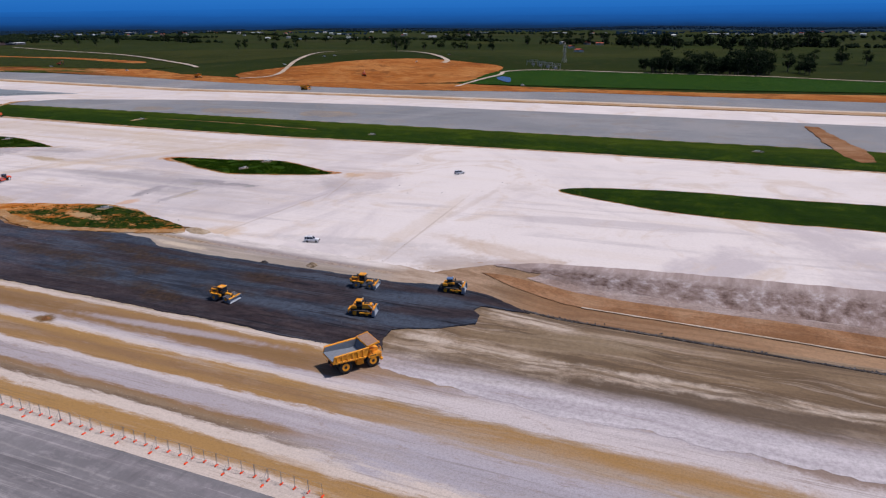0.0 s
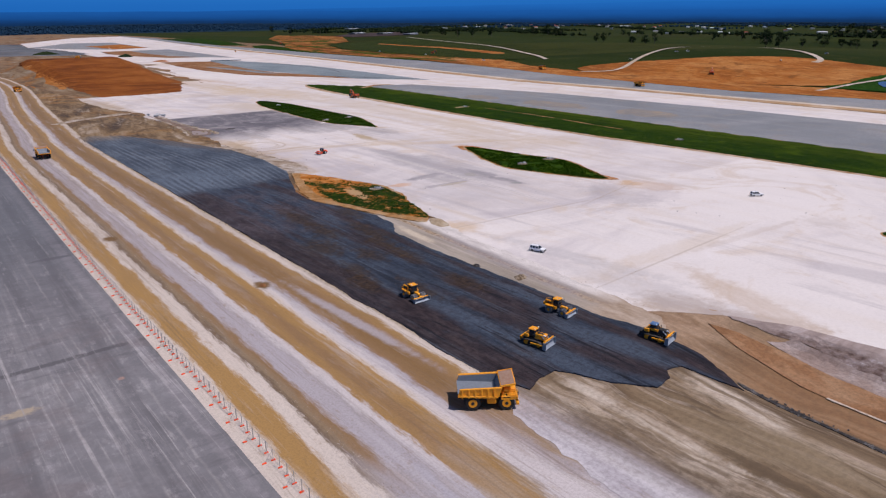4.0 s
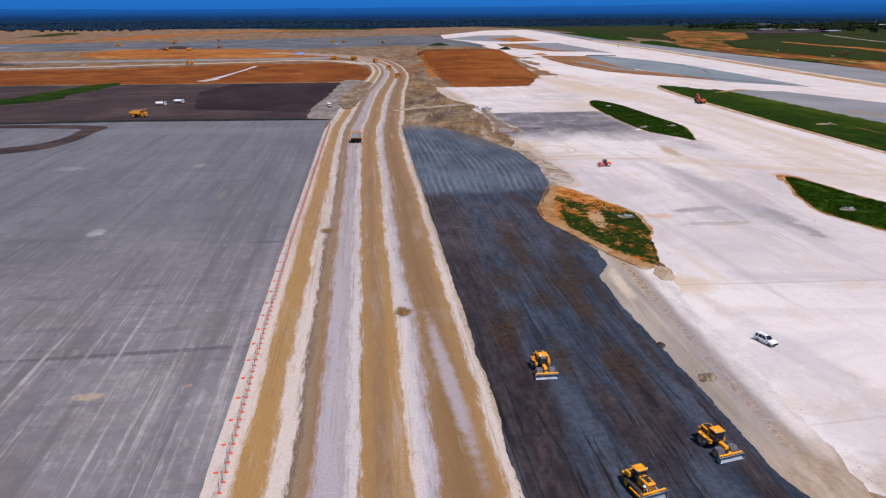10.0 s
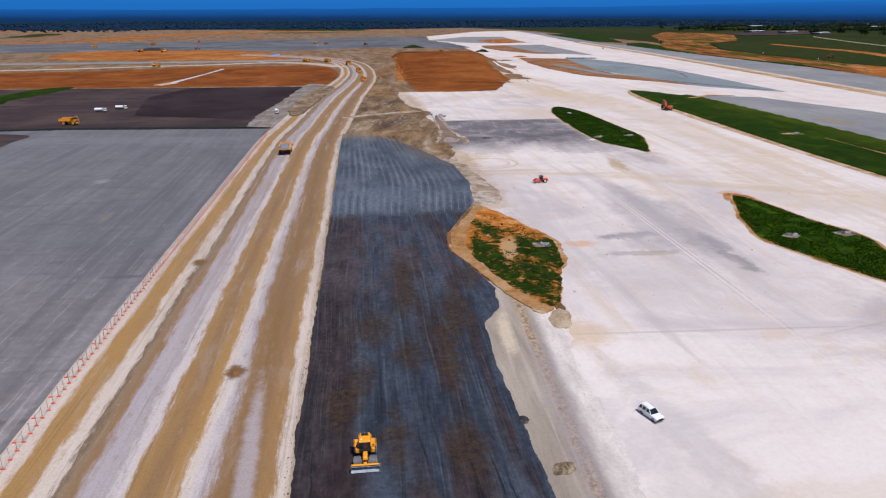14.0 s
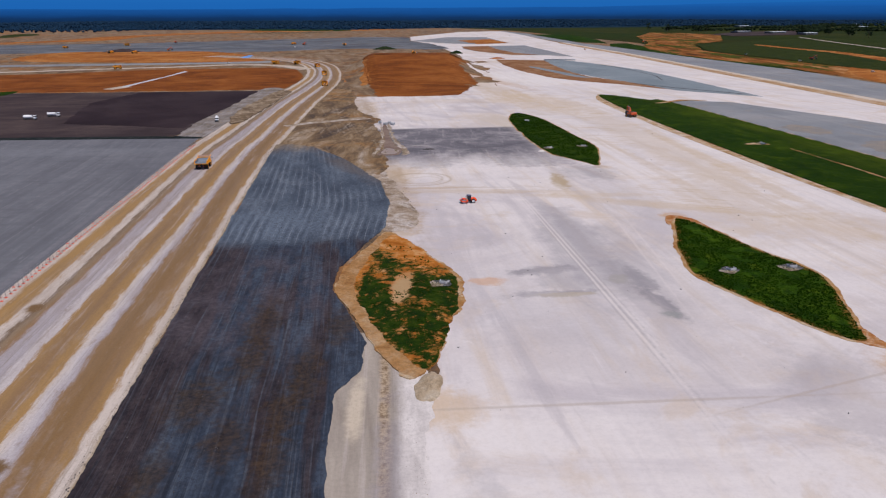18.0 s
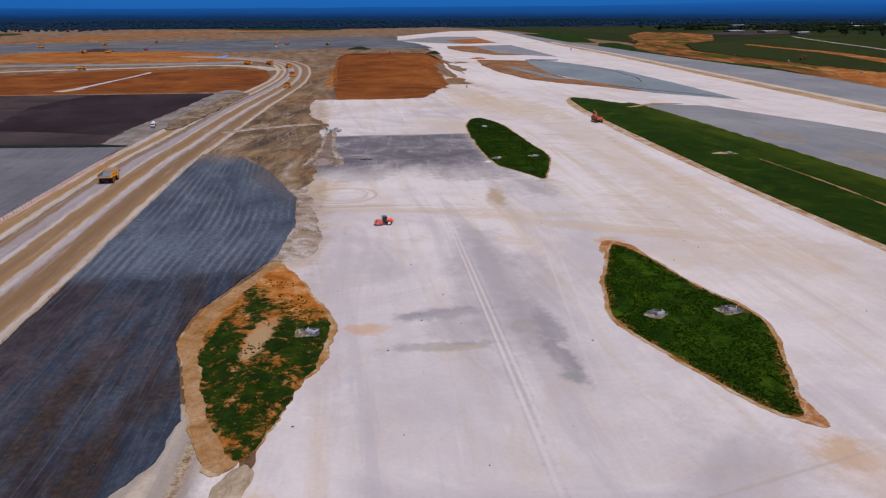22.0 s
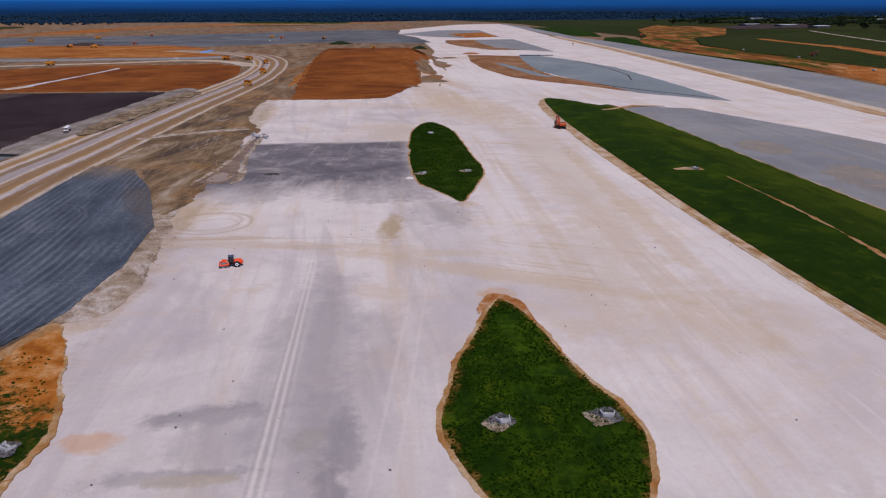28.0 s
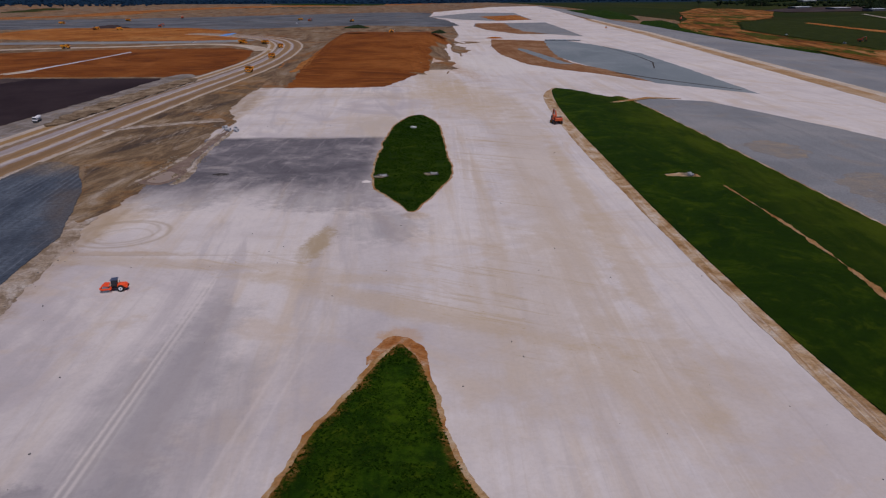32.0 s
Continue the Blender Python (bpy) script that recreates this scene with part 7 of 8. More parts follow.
def excavator(label, colour, group=""):
    t = thing("excavator", label, "excavator", group)
    for s in (-1, 1):
        track_unit(t, s * 1.2, 4.0, 0.95, 0.6)
    add(t, lambda b: (box(b, (0, 0, 0.75), (1.8, 1.6, 0.5), 0.06), tube(b, (0, 0, 0.9), (0, 0, 1.2), 0.7, 16)), "undercarriage", M_BLACK)
    add(t, lambda b: (box(b, (0.2, -0.9, 1.75), (2.3, 2.4, 1.0), 0.1), box(b, (0, -2.1, 1.65), (2.7, 0.8, 1.0), 0.18)), "house", colour)
    add(t, lambda b: box(b, (0.25, -1.2, 2.3), (2.0, 1.5, 0.15), 0.04), "engine_cover", M_BLACK)
    c = add(t, lambda b: box(b, (-0.85, 0.6, 2.05), (1.0, 1.7, 1.6), 0.1, (0.92, 0.85)), "cab", colour)
    add(c, lambda b: (box(b, (-0.85, 0.66, 2.2), (1.02, 1.4, 0.85), 0.03), box(b, (-0.85, 0.72, 2.15), (0.75, 1.62, 1.0), 0.03)), "cab_window", M_GLASS)
    def boom(b):
        prism(b, [(0.2, 1.5), (0.65, 1.4), (1.9, 3.4), (3.6, 3.9), (3.6, 4.2), (1.5, 3.8)], -0.05, 0.4)
    bo = add(t, boom, "boom", colour)
    st = add(t, lambda b: prism(b, [(3.3, 4.4), (3.8, 4.1), (4.1, 1.9), (3.85, 1.75)], 0.0, 0.35), "stick", colour)
    add(t, lambda b: prism(b, [(3.85, 2.0), (4.15, 1.9), (4.25, 1.3), (3.85, 0.7), (3.05, 0.65), (3.3, 1.1)], -0.4, 0.75), "bucket", M_BLACK)
    add(bo, lambda b: [tube(b, (x, 0.9, 1.3), (x, 1.9, 3.4), 0.1, 8) for x in (-0.12, 0.48)], "boom_cylinder", M_STEEL)
    add(st, lambda b: tube(b, (0.17, 2.0, 4.0), (0.17, 3.4, 4.45), 0.1, 8), "stick_cylinder", M_STEEL)
    return t


def wagon(label, group=""):
    """A large white four-wheel-drive wagon."""
    t = thing("four_wheel_drive", label, "car", group)
    def body(b):
        low = [(-2.4, 0.5), (-2.45, 1.0), (-2.35, 1.18), (0.85, 1.18), (2.2, 1.05), (2.42, 0.85), (2.42, 0.5), (1.95, 0.42), (-2.0, 0.42)]
        prism(b, low, -0.95, 0.95)
    bd = add(t, body, "body", M_WHITE)
    corners = [(-0.92, -2.3, 1.15), (0.92, -2.3, 1.15), (0.92, 1.0, 1.15), (-0.92, 1.0, 1.15), (-0.75, -2.1, 1.86), (0.75, -2.1, 1.86), (0.75, 0.2, 1.86), (-0.75, 0.2, 1.86)]
    for name, f in (("rear_window", (0, 1, 5, 4)), ("side_window", (1, 2, 6, 5)), ("windscreen", (2, 3, 7, 6)), ("side_window", (3, 0, 4, 7))):
        def glass(b, f=f):
            outer = [Vector(corners[i]) for i in f]
            inner = [p.lerp(Vector((0, -0.8, p.z)), 0.05) for p in outer]
            va, vb = [b.verts.new(p) for p in outer], [b.verts.new(p) for p in inner]
            b.faces.new(va)
            b.faces.new(vb[::-1])
            for k in range(4):
                b.faces.new((va[k], va[(k + 1) % 4], vb[(k + 1) % 4], vb[k]))
        add(bd, glass, name, M_GLASS)
    add(bd, lambda b: box(b, (0, -0.95, 1.88), (1.56, 2.45, 0.1), 0.04, (0.92, 0.96)), "roof", M_WHITE)
    def pillars(b):
        for s in (-1, 1):
            for y0, y1 in ((1.0, 0.2), (-0.45, -0.5), (-1.5, -1.45), (-2.3, -2.1)):
                tube(b, (s * 0.93, y0, 1.15), (s * 0.77, y1, 1.86), 0.055, 6)
    add(bd, pillars, "pillar_frame", M_WHITE)
    add(bd, lambda b: [tube(b, (s * 0.68, -1.9, 1.97), (s * 0.68, 0.0, 1.97), 0.03, 6) for s in (-1, 1)], "roof_rail", M_GALV)
    add(t, lambda b: (box(b, (0, 2.4, 0.62), (1.85, 0.18, 0.32), 0.05), box(b, (0, 2.46, 0.85), (1.0, 0.06, 0.2), 0.02)), "bull_bar", M_BLACK)
    add(t, lambda b: box(b, (0, -2.46, 0.6), (1.8, 0.14, 0.28), 0.04), "rear_bumper", M_BLACK)
    for s in (-1, 1):
        add(t, lambda b, s=s: box(b, (s * 0.75, 2.36, 0.88), (0.36, 0.14, 0.2), 0.03), "headlight", M_LAMP)
        add(t, lambda b, s=s: box(b, (s * 0.84, -2.42, 1.0), (0.16, 0.1, 0.34), 0.02), "tail_lamp", M_TAIL)
        add(t, lambda b, s=s: box(b, (s * 1.06, 0.75, 1.22), (0.2, 0.1, 0.16), 0.03), "mirror", M_WHITE)
        for y in (1.5, -1.45):
            wheel(t, s * 0.84, y, 0.39, 0.27, rim=M_GALV)
    return t


def tank_truck(label, group=""):
    """A white rigid truck with a round water tank."""
    t = thing("water_truck", label, "truck", group)
    c = add(t, lambda b: (box(b, (0, 3.1, 1.75), (2.3, 1.7, 1.9), 0.12, (0.95, 0.9)),), "cab", M_WHITE)
    add(c, lambda b: (box(b, (0, 3.93, 2.05), (2.0, 0.12, 0.7), 0.02), box(b, (0, 3.2, 2.1), (2.32, 1.1, 0.55), 0.02)), "cab_window", M_GLASS)
    add(t, lambda b: lathe(b, [(0.6, -3.3), (0.98, -3.15), (1.02, 0), (0.98, 1.75), (0.6, 1.9)], (0, 0, 0), 20, "Z"), "tank", M_WHITE).matrix_basis = pose(0, -0.3, 1.95, -90, 0, 0)
    add(t, lambda b: box(b, (0, 0, 0.85), (0.9, 7.6, 0.3), 0.04), "chassis", M_BLACK)
    add(t, lambda b: box(b, (0, 4.05, 0.75), (2.3, 0.25, 0.45), 0.05), "bumper", M_BLACK)
    for s in (-1, 1):
        for y in (2.9, -1.6, -2.8):
            wheel(t, s * 0.98, y, 0.5, 0.34, rim=M_GALV)
        add(t, lambda b, s=s: box(b, (s * 0.8, 4.1, 1.1), (0.35, 0.08, 0.2), 0.02), "headlight", M_LAMP)
        add(t, lambda b, s=s: box(b, (s * 1.3, 3.8, 2.1), (0.12, 0.2, 0.5), 0.02), "mirror", M_BLACK)
    return t


# ---- machines on the site ----
truck = haul_truck("yellow rigid haul truck with empty grey tray on the road")
truck.matrix_basis = spot(84.9, 50.9, 126, 0.12)
full = haul_truck("yellow haul truck heaped with dark rock on bare clay", True)
full.matrix_basis = spot(-112, 792, 80, 0.08)
FAR_TRUCK = "yellow haul truck far along the haul road"
for x, y, h in ((69.5, 292, 0), (102, 592, 178), (98, 690, 176), (87, 790, 165), (63, 838, 130), (39, 845, 120), (-45, 381, 92), (484, 326, 190), (556, 500, 200), (-180, 1090, 60), (-215, 1100, 20), (20, 1340, 80), (110, 1290, 20), (-260, 1330, 100), (-330, 1250, 90)):
    tagged(copy_thing(truck if y < 400 else full, spot(x, y, h, 0.08)), "yellow haul truck with a dark loaded tray" if y > 900 else FAR_TRUCK if 60 < x < 120 else "yellow haul truck standing on bare clay")
rear = compactor("yellow soil compactor with steel drums and blade on dark fill")
rear.matrix_basis = spot(99.0, 88, 180, 0.24)
copy_thing(rear, spot(115.6, 66.0, 168, 0.24))
dz = dozer("yellow crawler bulldozer with ripper and scoured blade on the dark fill")
dz.matrix_basis = spot(103.2, 59.6, 165, 0.26)
dz2 = dozer("dark-hooded crawler bulldozer with a blue roof at the fill's edge", True)
dz2.matrix_basis = spot(120.4, 48.6, 168, 0.24)
dz3 = copy_thing(dz, spot(190, 818, 60, 0.1))
tagged(dz3, "yellow crawler bulldozer on top of the orange stockpile")
M1 = roller("orange single-drum roller on the white limestone apron", M_ORANGEPAINT)
M1.matrix_basis = spot(157.3, 231.4, 262, 0.0)
M2 = roller("yellow single-drum roller far down the runway", M_YELLOW)
M2.matrix_basis = spot(471, 1088, 20, 0.05)
exc = excavator("red-orange excavator working at the edge of the green strip", M_REDPAINT)
exc.matrix_basis = spot(272.4, 397, 350, 0.08)
exc.scale = (1.5, 1.5, 1.5)
for x, y, h in ((-150, 1160, 90), (650, 1300, 30), (602, 338, 60), (660, 820, 140), (40, 1310, 40), (-200, 1420, 0)):
    tagged(copy_thing(exc, spot(x, y, h, 0.1)), "red-orange excavator far off on bare clay")
car = wagon("white four-wheel-drive wagon with a black bull bar on the limestone apron")
car.matrix_basis = spot(138.0, 93.4, 160, 0.0)
car.scale = (0.9, 0.9, 0.9)
copy_thing(car, spot(226.4, 89.2, 125))
for x, y, h in ((574, 171, 180), (745, 472, 140), (752, 462, 140), (660, 470, 100), (640, 930, 170), (632, 800, 170), (600, 640, 170), (719, 337, 70), (-14, 858, 90), (470, 1620, 0), (345, 1340, 0), (30, 1240, 90), (820, 340, 20)):
    tagged(copy_thing(car, spot(x, y, h, 0.2)), "white four-wheel-drive wagon parked on clay far off")
tk = tank_truck("white water truck parked on the grey lay-by")
tk.matrix_basis = spot(53, 411, 170, 0.08)
for x, y, h in ((-46, 428, 88), (-38, 438, 88)):
    tagged(copy_thing(tk, spot(x, y, h, 0.12)), "white tank truck on the dusty base course")


# ---- fence along the slab ----
fence = thing("temporary_fence", "long temporary wire fence on orange feet beside the slab", "fence")
PANEL, TALL, STEP = 2.25, 2.1, 2.28


def panel_tubes(b):
    tube(b, (0, 0, 0.05), (0, 0, TALL), 0.03, 6)
    tube(b, (0, PANEL - 0.06, 0.12), (0, PANEL - 0.06, TALL), 0.03, 6)
    for z in (0.15, TALL - 0.02):
        tube(b, (0, 0, z), (0, PANEL - 0.06, z), 0.02, 6)


def panel_wires(b):
    for k in range(1, 8):
        box(b, (0, k * PANEL / 8, TALL / 2), (0.004, 0.004, TALL - 0.2))
    for k in range(1, 5):
        box(b, (0, PANEL / 2, k * TALL / 5), (0.004, PANEL, 0.004))


panel = add(fence, panel_tubes, "panel", M_GALV)
add(panel, panel_wires, "wire_mesh", M_GALV)
add(panel, lambda b: box(b, (0, 0, 0.09), (0.72, 0.3, 0.18), 0.04, (0.85, 0.8)), "foot", M_FOOT, "orange plastic foot")
stay = add(fence, lambda b: (tube(b, (0, 0, 1.7), (-1.35, 0, 0.15), 0.022, 6), tube(b, (0, 0, 0.2), (-1.35, 0, 0.15), 0.02, 6)), "stay", M_GALV)
add(stay, lambda b: box(b, (-1.4, 0, 0.09), (0.72, 0.3, 0.18), 0.04, (0.85, 0.8)), "foot", M_FOOT, "orange plastic foot")
for i in range(160):
    y = 38.0 + i * STEP / K
    x = 55.1 + 0.0075 * max(0.0, y - 157) + 0.5 * (1 - step(y, 60, 110)) + random.uniform(-0.05, 0.05)
    at = pose(x * K, y * K, 0.1, 0, random.uniform(-1.5, 1.5), random.uniform(-2, 2))
    if i:
        copy_thing(panel, at)
    else:
        panel.matrix_basis = at
    if i % 3 == 1:
        if i > 1:
            copy_thing(stay, at)
        else:
            stay.matrix_basis = at


# ---- drains and rock pads ----
def drain(x, y, turn, lift):
    t = thing("drain_outlet", "pale concrete drain headwall set in a rock pad", "drain", "drain outlets in the grass", pose(x * K, y * K, lift, 0, 0, turn))
    add(t, lambda b: box(b, (0, 0.75, 0.35), (1.7, 0.2, 0.7), 0.03), "headwall", M_CONCRETE)
    for s in (-1, 1):
        add(t, lambda b, s=s: box(b, (s * 0.95, 0.05, 0.28), (0.18, 1.6, 0.56), 0.03, turn=(0, 0, s * 16)), "wing_wall", M_CONCRETE)
    add(t, lambda b: box(b, (0, 0.05, 0.1), (1.7, 1.3, 0.12), 0.02), "floor_slab", M_CONCRETE)
    add(t, lambda b: [box(b, (-0.7 + 0.2 * k, 0.35, 0.45), (0.05, 0.7, 0.04)) for k in range(8)], "grate", M_GALV)


def rock_pad(x, y, rx, ry, turn, lift, n, seed):
    rnd = random.Random(seed)
    for name, material, pick in (("rock_pad", M_ROCK, 0), ("cream_rock_pad", M_CREAM, 1)):
        verts, faces = [], []
        for k in range(n):
            px, py = rx * rnd.uniform(-1, 1), ry * rnd.uniform(-1, 1)
            if abs(px / rx) ** 7 + abs(py / ry) ** 7 > rnd.uniform(0.6, 1.1):
                continue
            if (px + 0.6 * py < -rx * 0.25 + rnd.uniform(-0.5, 0.5)) != bool(pick):
                continue
            s = rnd.uniform(0.07, 0.2)
            base = len(verts)
            for ux, uy, uz in ((1, 0, 0), (0, 1, 0), (-1, 0, 0), (0, -1, 0), (0.3, 0.2, 1), (0, 0, -0.6)):
                verts.append((px + s * (ux + rnd.uniform(-0.35, 0.35)), py + s * (uy + rnd.uniform(-0.35, 0.35)), 0.1 + s * 0.7 * (uz + rnd.uniform(-0.3, 0.3))))
            for f in ((0, 1, 4), (1, 2, 4), (2, 3, 4), (3, 0, 4), (1, 0, 5), (2, 1, 5), (3, 2, 5), (0, 3, 5)):
                faces.append([base + q for q in f])
        ob = mesh_object(name, verts, faces, material)
        ob.matrix_basis = pose(x * K, y * K, lift, 0, 0, turn)
        tagged(ob, "loose cream rip-rap stones" if pick else "loose grey rip-rap stones", "rocks", kind="stuff")


for k, (x, y, turn, lift, big) in enumerate(((141.2, 166.5, 150, 0.72, 1.0), (218.3, 166.5, 165, 0.6, 1.15), (204.1, 166.5, 190, 0.6, 1.0), (218.6, 314, 160, 0.6, 1.0), (203.6, 312, 200, 0.58, 1.0), (296, 310, 90, 0.6, 0.9), (310, -9, 90, 0.6, 1.1), (293, 161, 90, 0.6, 0.9))):
    rock_pad(x, y, 2.5 * big, 2.0 * big, turn - 150, lift, 760, k)
    drain(x + 0.7, y + 0.4, turn, lift)
pit = thing("drain_pit", "round pale concrete drain pit in the grass", "drain", at=pose(212.9 * K, 388 * K, 0.6))
add(pit, lambda b: lathe(b, [(0.9, 0), (1.5, 0), (1.5, 0.45), (1.2, 0.5), (0.9, 0.3)], (0, 0, 0), 20, "Z"), "pit_ring", M_CONCRETE)
add(pit, lambda b: [tube(b, (-0.9 + 0.25 * k, -0.8, 0.3), (-0.9 + 0.25 * k, 0.8, 0.3), 0.03, 6) for k in range(8)], "grate", M_GALV)


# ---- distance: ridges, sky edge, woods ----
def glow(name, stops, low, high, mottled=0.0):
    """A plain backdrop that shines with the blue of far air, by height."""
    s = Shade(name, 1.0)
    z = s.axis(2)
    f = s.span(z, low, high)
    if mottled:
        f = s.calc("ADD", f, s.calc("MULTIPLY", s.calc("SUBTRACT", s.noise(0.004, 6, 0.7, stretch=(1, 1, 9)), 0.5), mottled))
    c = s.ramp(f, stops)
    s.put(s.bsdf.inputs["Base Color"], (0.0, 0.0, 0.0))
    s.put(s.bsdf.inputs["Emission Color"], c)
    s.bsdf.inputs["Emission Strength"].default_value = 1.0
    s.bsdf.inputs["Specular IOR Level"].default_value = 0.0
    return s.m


def ring(name, radius, low, tops, material):
    n = 240
    verts, faces = [], []
    for k in range(n):
        a = 2 * math.pi * k / n
        x, y = 120 + radius * math.sin(a), 50 + radius * math.cos(a)
        verts += [(x, y, low), (x, y, tops(math.degrees(a)))]
    for k in range(n):
        a, b = 2 * k, 2 * ((k + 1) % n)
        faces.append((a, b, b + 1, a + 1))
    return mesh_object(name, verts, faces, material)


def ridge(deg):
    """Height of the far ridge by bearing: low ahead, higher to the east."""
    d = (deg + 180) % 360 - 180
    z = 86 + 62 * step(d, 0, 62) + 20 * step(-d, 40, 120)
    return z + 5 * noise.noise((d * 0.09, 1.0, 0)) + 2.5 * noise.noise((d * 0.35, 2.0, 0))


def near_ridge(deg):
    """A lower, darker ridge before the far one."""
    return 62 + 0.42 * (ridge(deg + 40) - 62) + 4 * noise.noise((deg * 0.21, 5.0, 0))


# blue haze is put into the ridges as a glow that pales with height
setting(ring("backdrop_hills", 4450, -60, near_ridge, glow("near_hills_haze_glow", [(0.0, (0.007, 0.026, 0.062)), (0.3, (0.007, 0.038, 0.120)), (0.6, (0.008, 0.070, 0.24)), (1.0, (0.010, 0.100, 0.345))], 0, 105, 0.3)), "dark forested hills, blue haze painted in as glow", "backdrop")
setting(ring("backdrop_hills", 4580, -60, ridge, glow("far_hills_haze_glow", [(0.0, (0.009, 0.088, 0.30)), (0.45, (0.010, 0.108, 0.37)), (1.0, (0.013, 0.140, 0.46))], 60, 150, 0.35)), "far hills behind, paler haze painted in as glow", "backdrop")
setting(ring("backdrop_sky", 4700, -60, lambda d: 900, glow("low_blue_sky", [(0.0, (0.012, 0.138, 0.455)), (0.05, (0.018, 0.170, 0.53)), (0.2, (0.036, 0.24, 0.68)), (0.6, (0.06, 0.25, 0.62)), (1.0, (0.10, 0.27, 0.6))], 80, 900)), "clear deep blue sky low over the hills", "backdrop")




def foliage(name, deep, mid, light):
    s = Shade(name, 0.9, spec=0.03)
    n = s.tree.nodes.new("ShaderNodeNewGeometry")
    c = s.ramp(n.outputs["Random Per Island"], [(0.1, deep), (0.5, mid), (0.95, light)])
    c = s.mix(s.span(s.noise(0.02, 5, 0.6), 0.4, 0.65, 0.0, 0.6), c, deep)
    return s.finish(c, s.noise(2.0, 5, 0.8), 0.6, 0.3)


M_LEAF = foliage("dark_gum_foliage", (0.007, 0.013, 0.007), (0.013, 0.024, 0.011), (0.026, 0.038, 0.016))
# far canopy: the blue of distance haze is mixed into the leaf colour
M_HAZELEAF = foliage("hazy_blue_canopy", (0.009, 0.025, 0.050), (0.011, 0.032, 0.062), (0.015, 0.040, 0.074))
M_BARK = earth("grey_bark", (0.07, 0.055, 0.045), (0.11, 0.09, 0.075), (0.16, 0.14, 0.12), 1.0)


def clump(verts, faces, c, s, rnd):
    base = len(verts)
    for ux, uy, uz in ((1, 0, 0), (0, 1, 0), (-1, 0, 0), (0, -1, 0), (0, 0, 0.8), (0, 0, -0.7)):
        verts.append((c[0] + s * (ux + rnd.uniform(-0.4, 0.4)), c[1] + s * (uy + rnd.uniform(-0.4, 0.4)), c[2] + s * (uz + rnd.uniform(-0.3, 0.3))))
    for f in ((0, 1, 4), (1, 2, 4), (2, 3, 4), (3, 0, 4), (1, 0, 5), (2, 1, 5), (3, 2, 5), (0, 3, 5)):
        faces.append([base + q for q in f])


def gum_tree(seed, height, spread):
    rnd = random.Random(seed)
    t = thing("gum_tree", "dark green gum tree with an uneven crown in the paddock", "tree", "paddock trees")
    limbs = []
    def wood(b):
        tube(b, (0, 0, -0.5), (0.2, 0.1, height * 0.5), 0.45, 7, 0.28)
        for k in range(9):
            a, h0 = rnd.uniform(0, 6.28), rnd.uniform(0.15, 0.5) * height
            r, h1 = rnd.uniform(0.4, 0.85) * spread, rnd.uniform(0.3, 0.92) * height
            tip = (r * math.cos(a), r * math.sin(a), h1)
            tube(b, (0.15, 0.08, h0), tip, 0.2, 6, 0.06)
            limbs.append(tip)
        limbs.append((0, 0, height * 0.85))
    add(t, wood, "trunk", M_BARK)
    verts, faces = [], []
    for tip in limbs:
        for k in range(34):
            p = [tip[i] + rnd.gauss(0, 1) * (spread * 0.24 if i < 2 else height * 0.075) for i in range(3)]
            clump(verts, faces, p, rnd.uniform(0.3, 0.85), rnd)
    mesh_object("crown", verts, faces, M_LEAF, t)
    return t


kinds = [gum_tree(1, 17, 5.5), gum_tree(2, 14, 6.5), gum_tree(3, 11, 5.0), gum_tree(4, 20, 6.0)]
rnd = random.Random(11)
places = []
for x0, x1, y0, y1, n in ((742, 772, 30, 100, 34), (748, 800, -25, 30, 40), (800, 840, -40, 5, 10), (755, 800, -80, -45, 5), (1400, 1440, -140, 60, 50), (1410, 1450, 60, 240, 46), (1420, 1500, 240, 330, 9), (1290, 1350, 1190, 1300, 14),
                          (1000, 1060, 700, 860, 6), (1500, 1900, -350, -120, 16), (1750, 1950, 250, 500, 14), (1250, 1330, 560, 760, 10), (1060, 1120, 1200, 1500, 9), (900, 1000, 1700, 1900, 8), (1350, 1500, 800, 1100, 12), (980, 1010, 480, 520, 2), (860, 960, -130, -60, 5), (1380, 1410, 300, 420, 10), (1120, 1180, 380, 520, 8), (1240, 1300, 100, 220, 8), (1180, 1260, -60, 40, 10), (1560, 1640, 560, 700, 14)):
    places += [(rnd.uniform(x0, x1), rnd.uniform(y0, y1)) for _ in range(n)]
for i, (x, y) in enumerate(places):
    x, y = x * K, y * K
    m = pose(x, y, land(x, y) - 0.6, 0, 0, rnd.uniform(0, 360))
    if i < 4:
        kinds[i].matrix_basis = m
        kinds[i].scale = (1, 1, 1)
    else:
        ob = copy_thing(kinds[i % 4], m)
        k = rnd.uniform(0.85, 1.5)
        ob.scale = (k, k, k * rnd.uniform(0.85, 1.15))


def woodland(name, label, spots, low, high, material):
    rnd2 = random.Random(len(name))
    verts, faces = [], []
    for x, y in spots:
        z = land(x, y)
        s = rnd2.uniform(low, high)
        clump(verts, faces, (x, y, z + s * 0.5), s, rnd2)
        clump(verts, faces, (x + rnd2.uniform(-s, s), y + rnd2.uniform(-s, s), z + s * 0.8), s * 0.7, rnd2)
    tagged(mesh_object(name, verts, faces, material), label, "woods", kind="stuff")


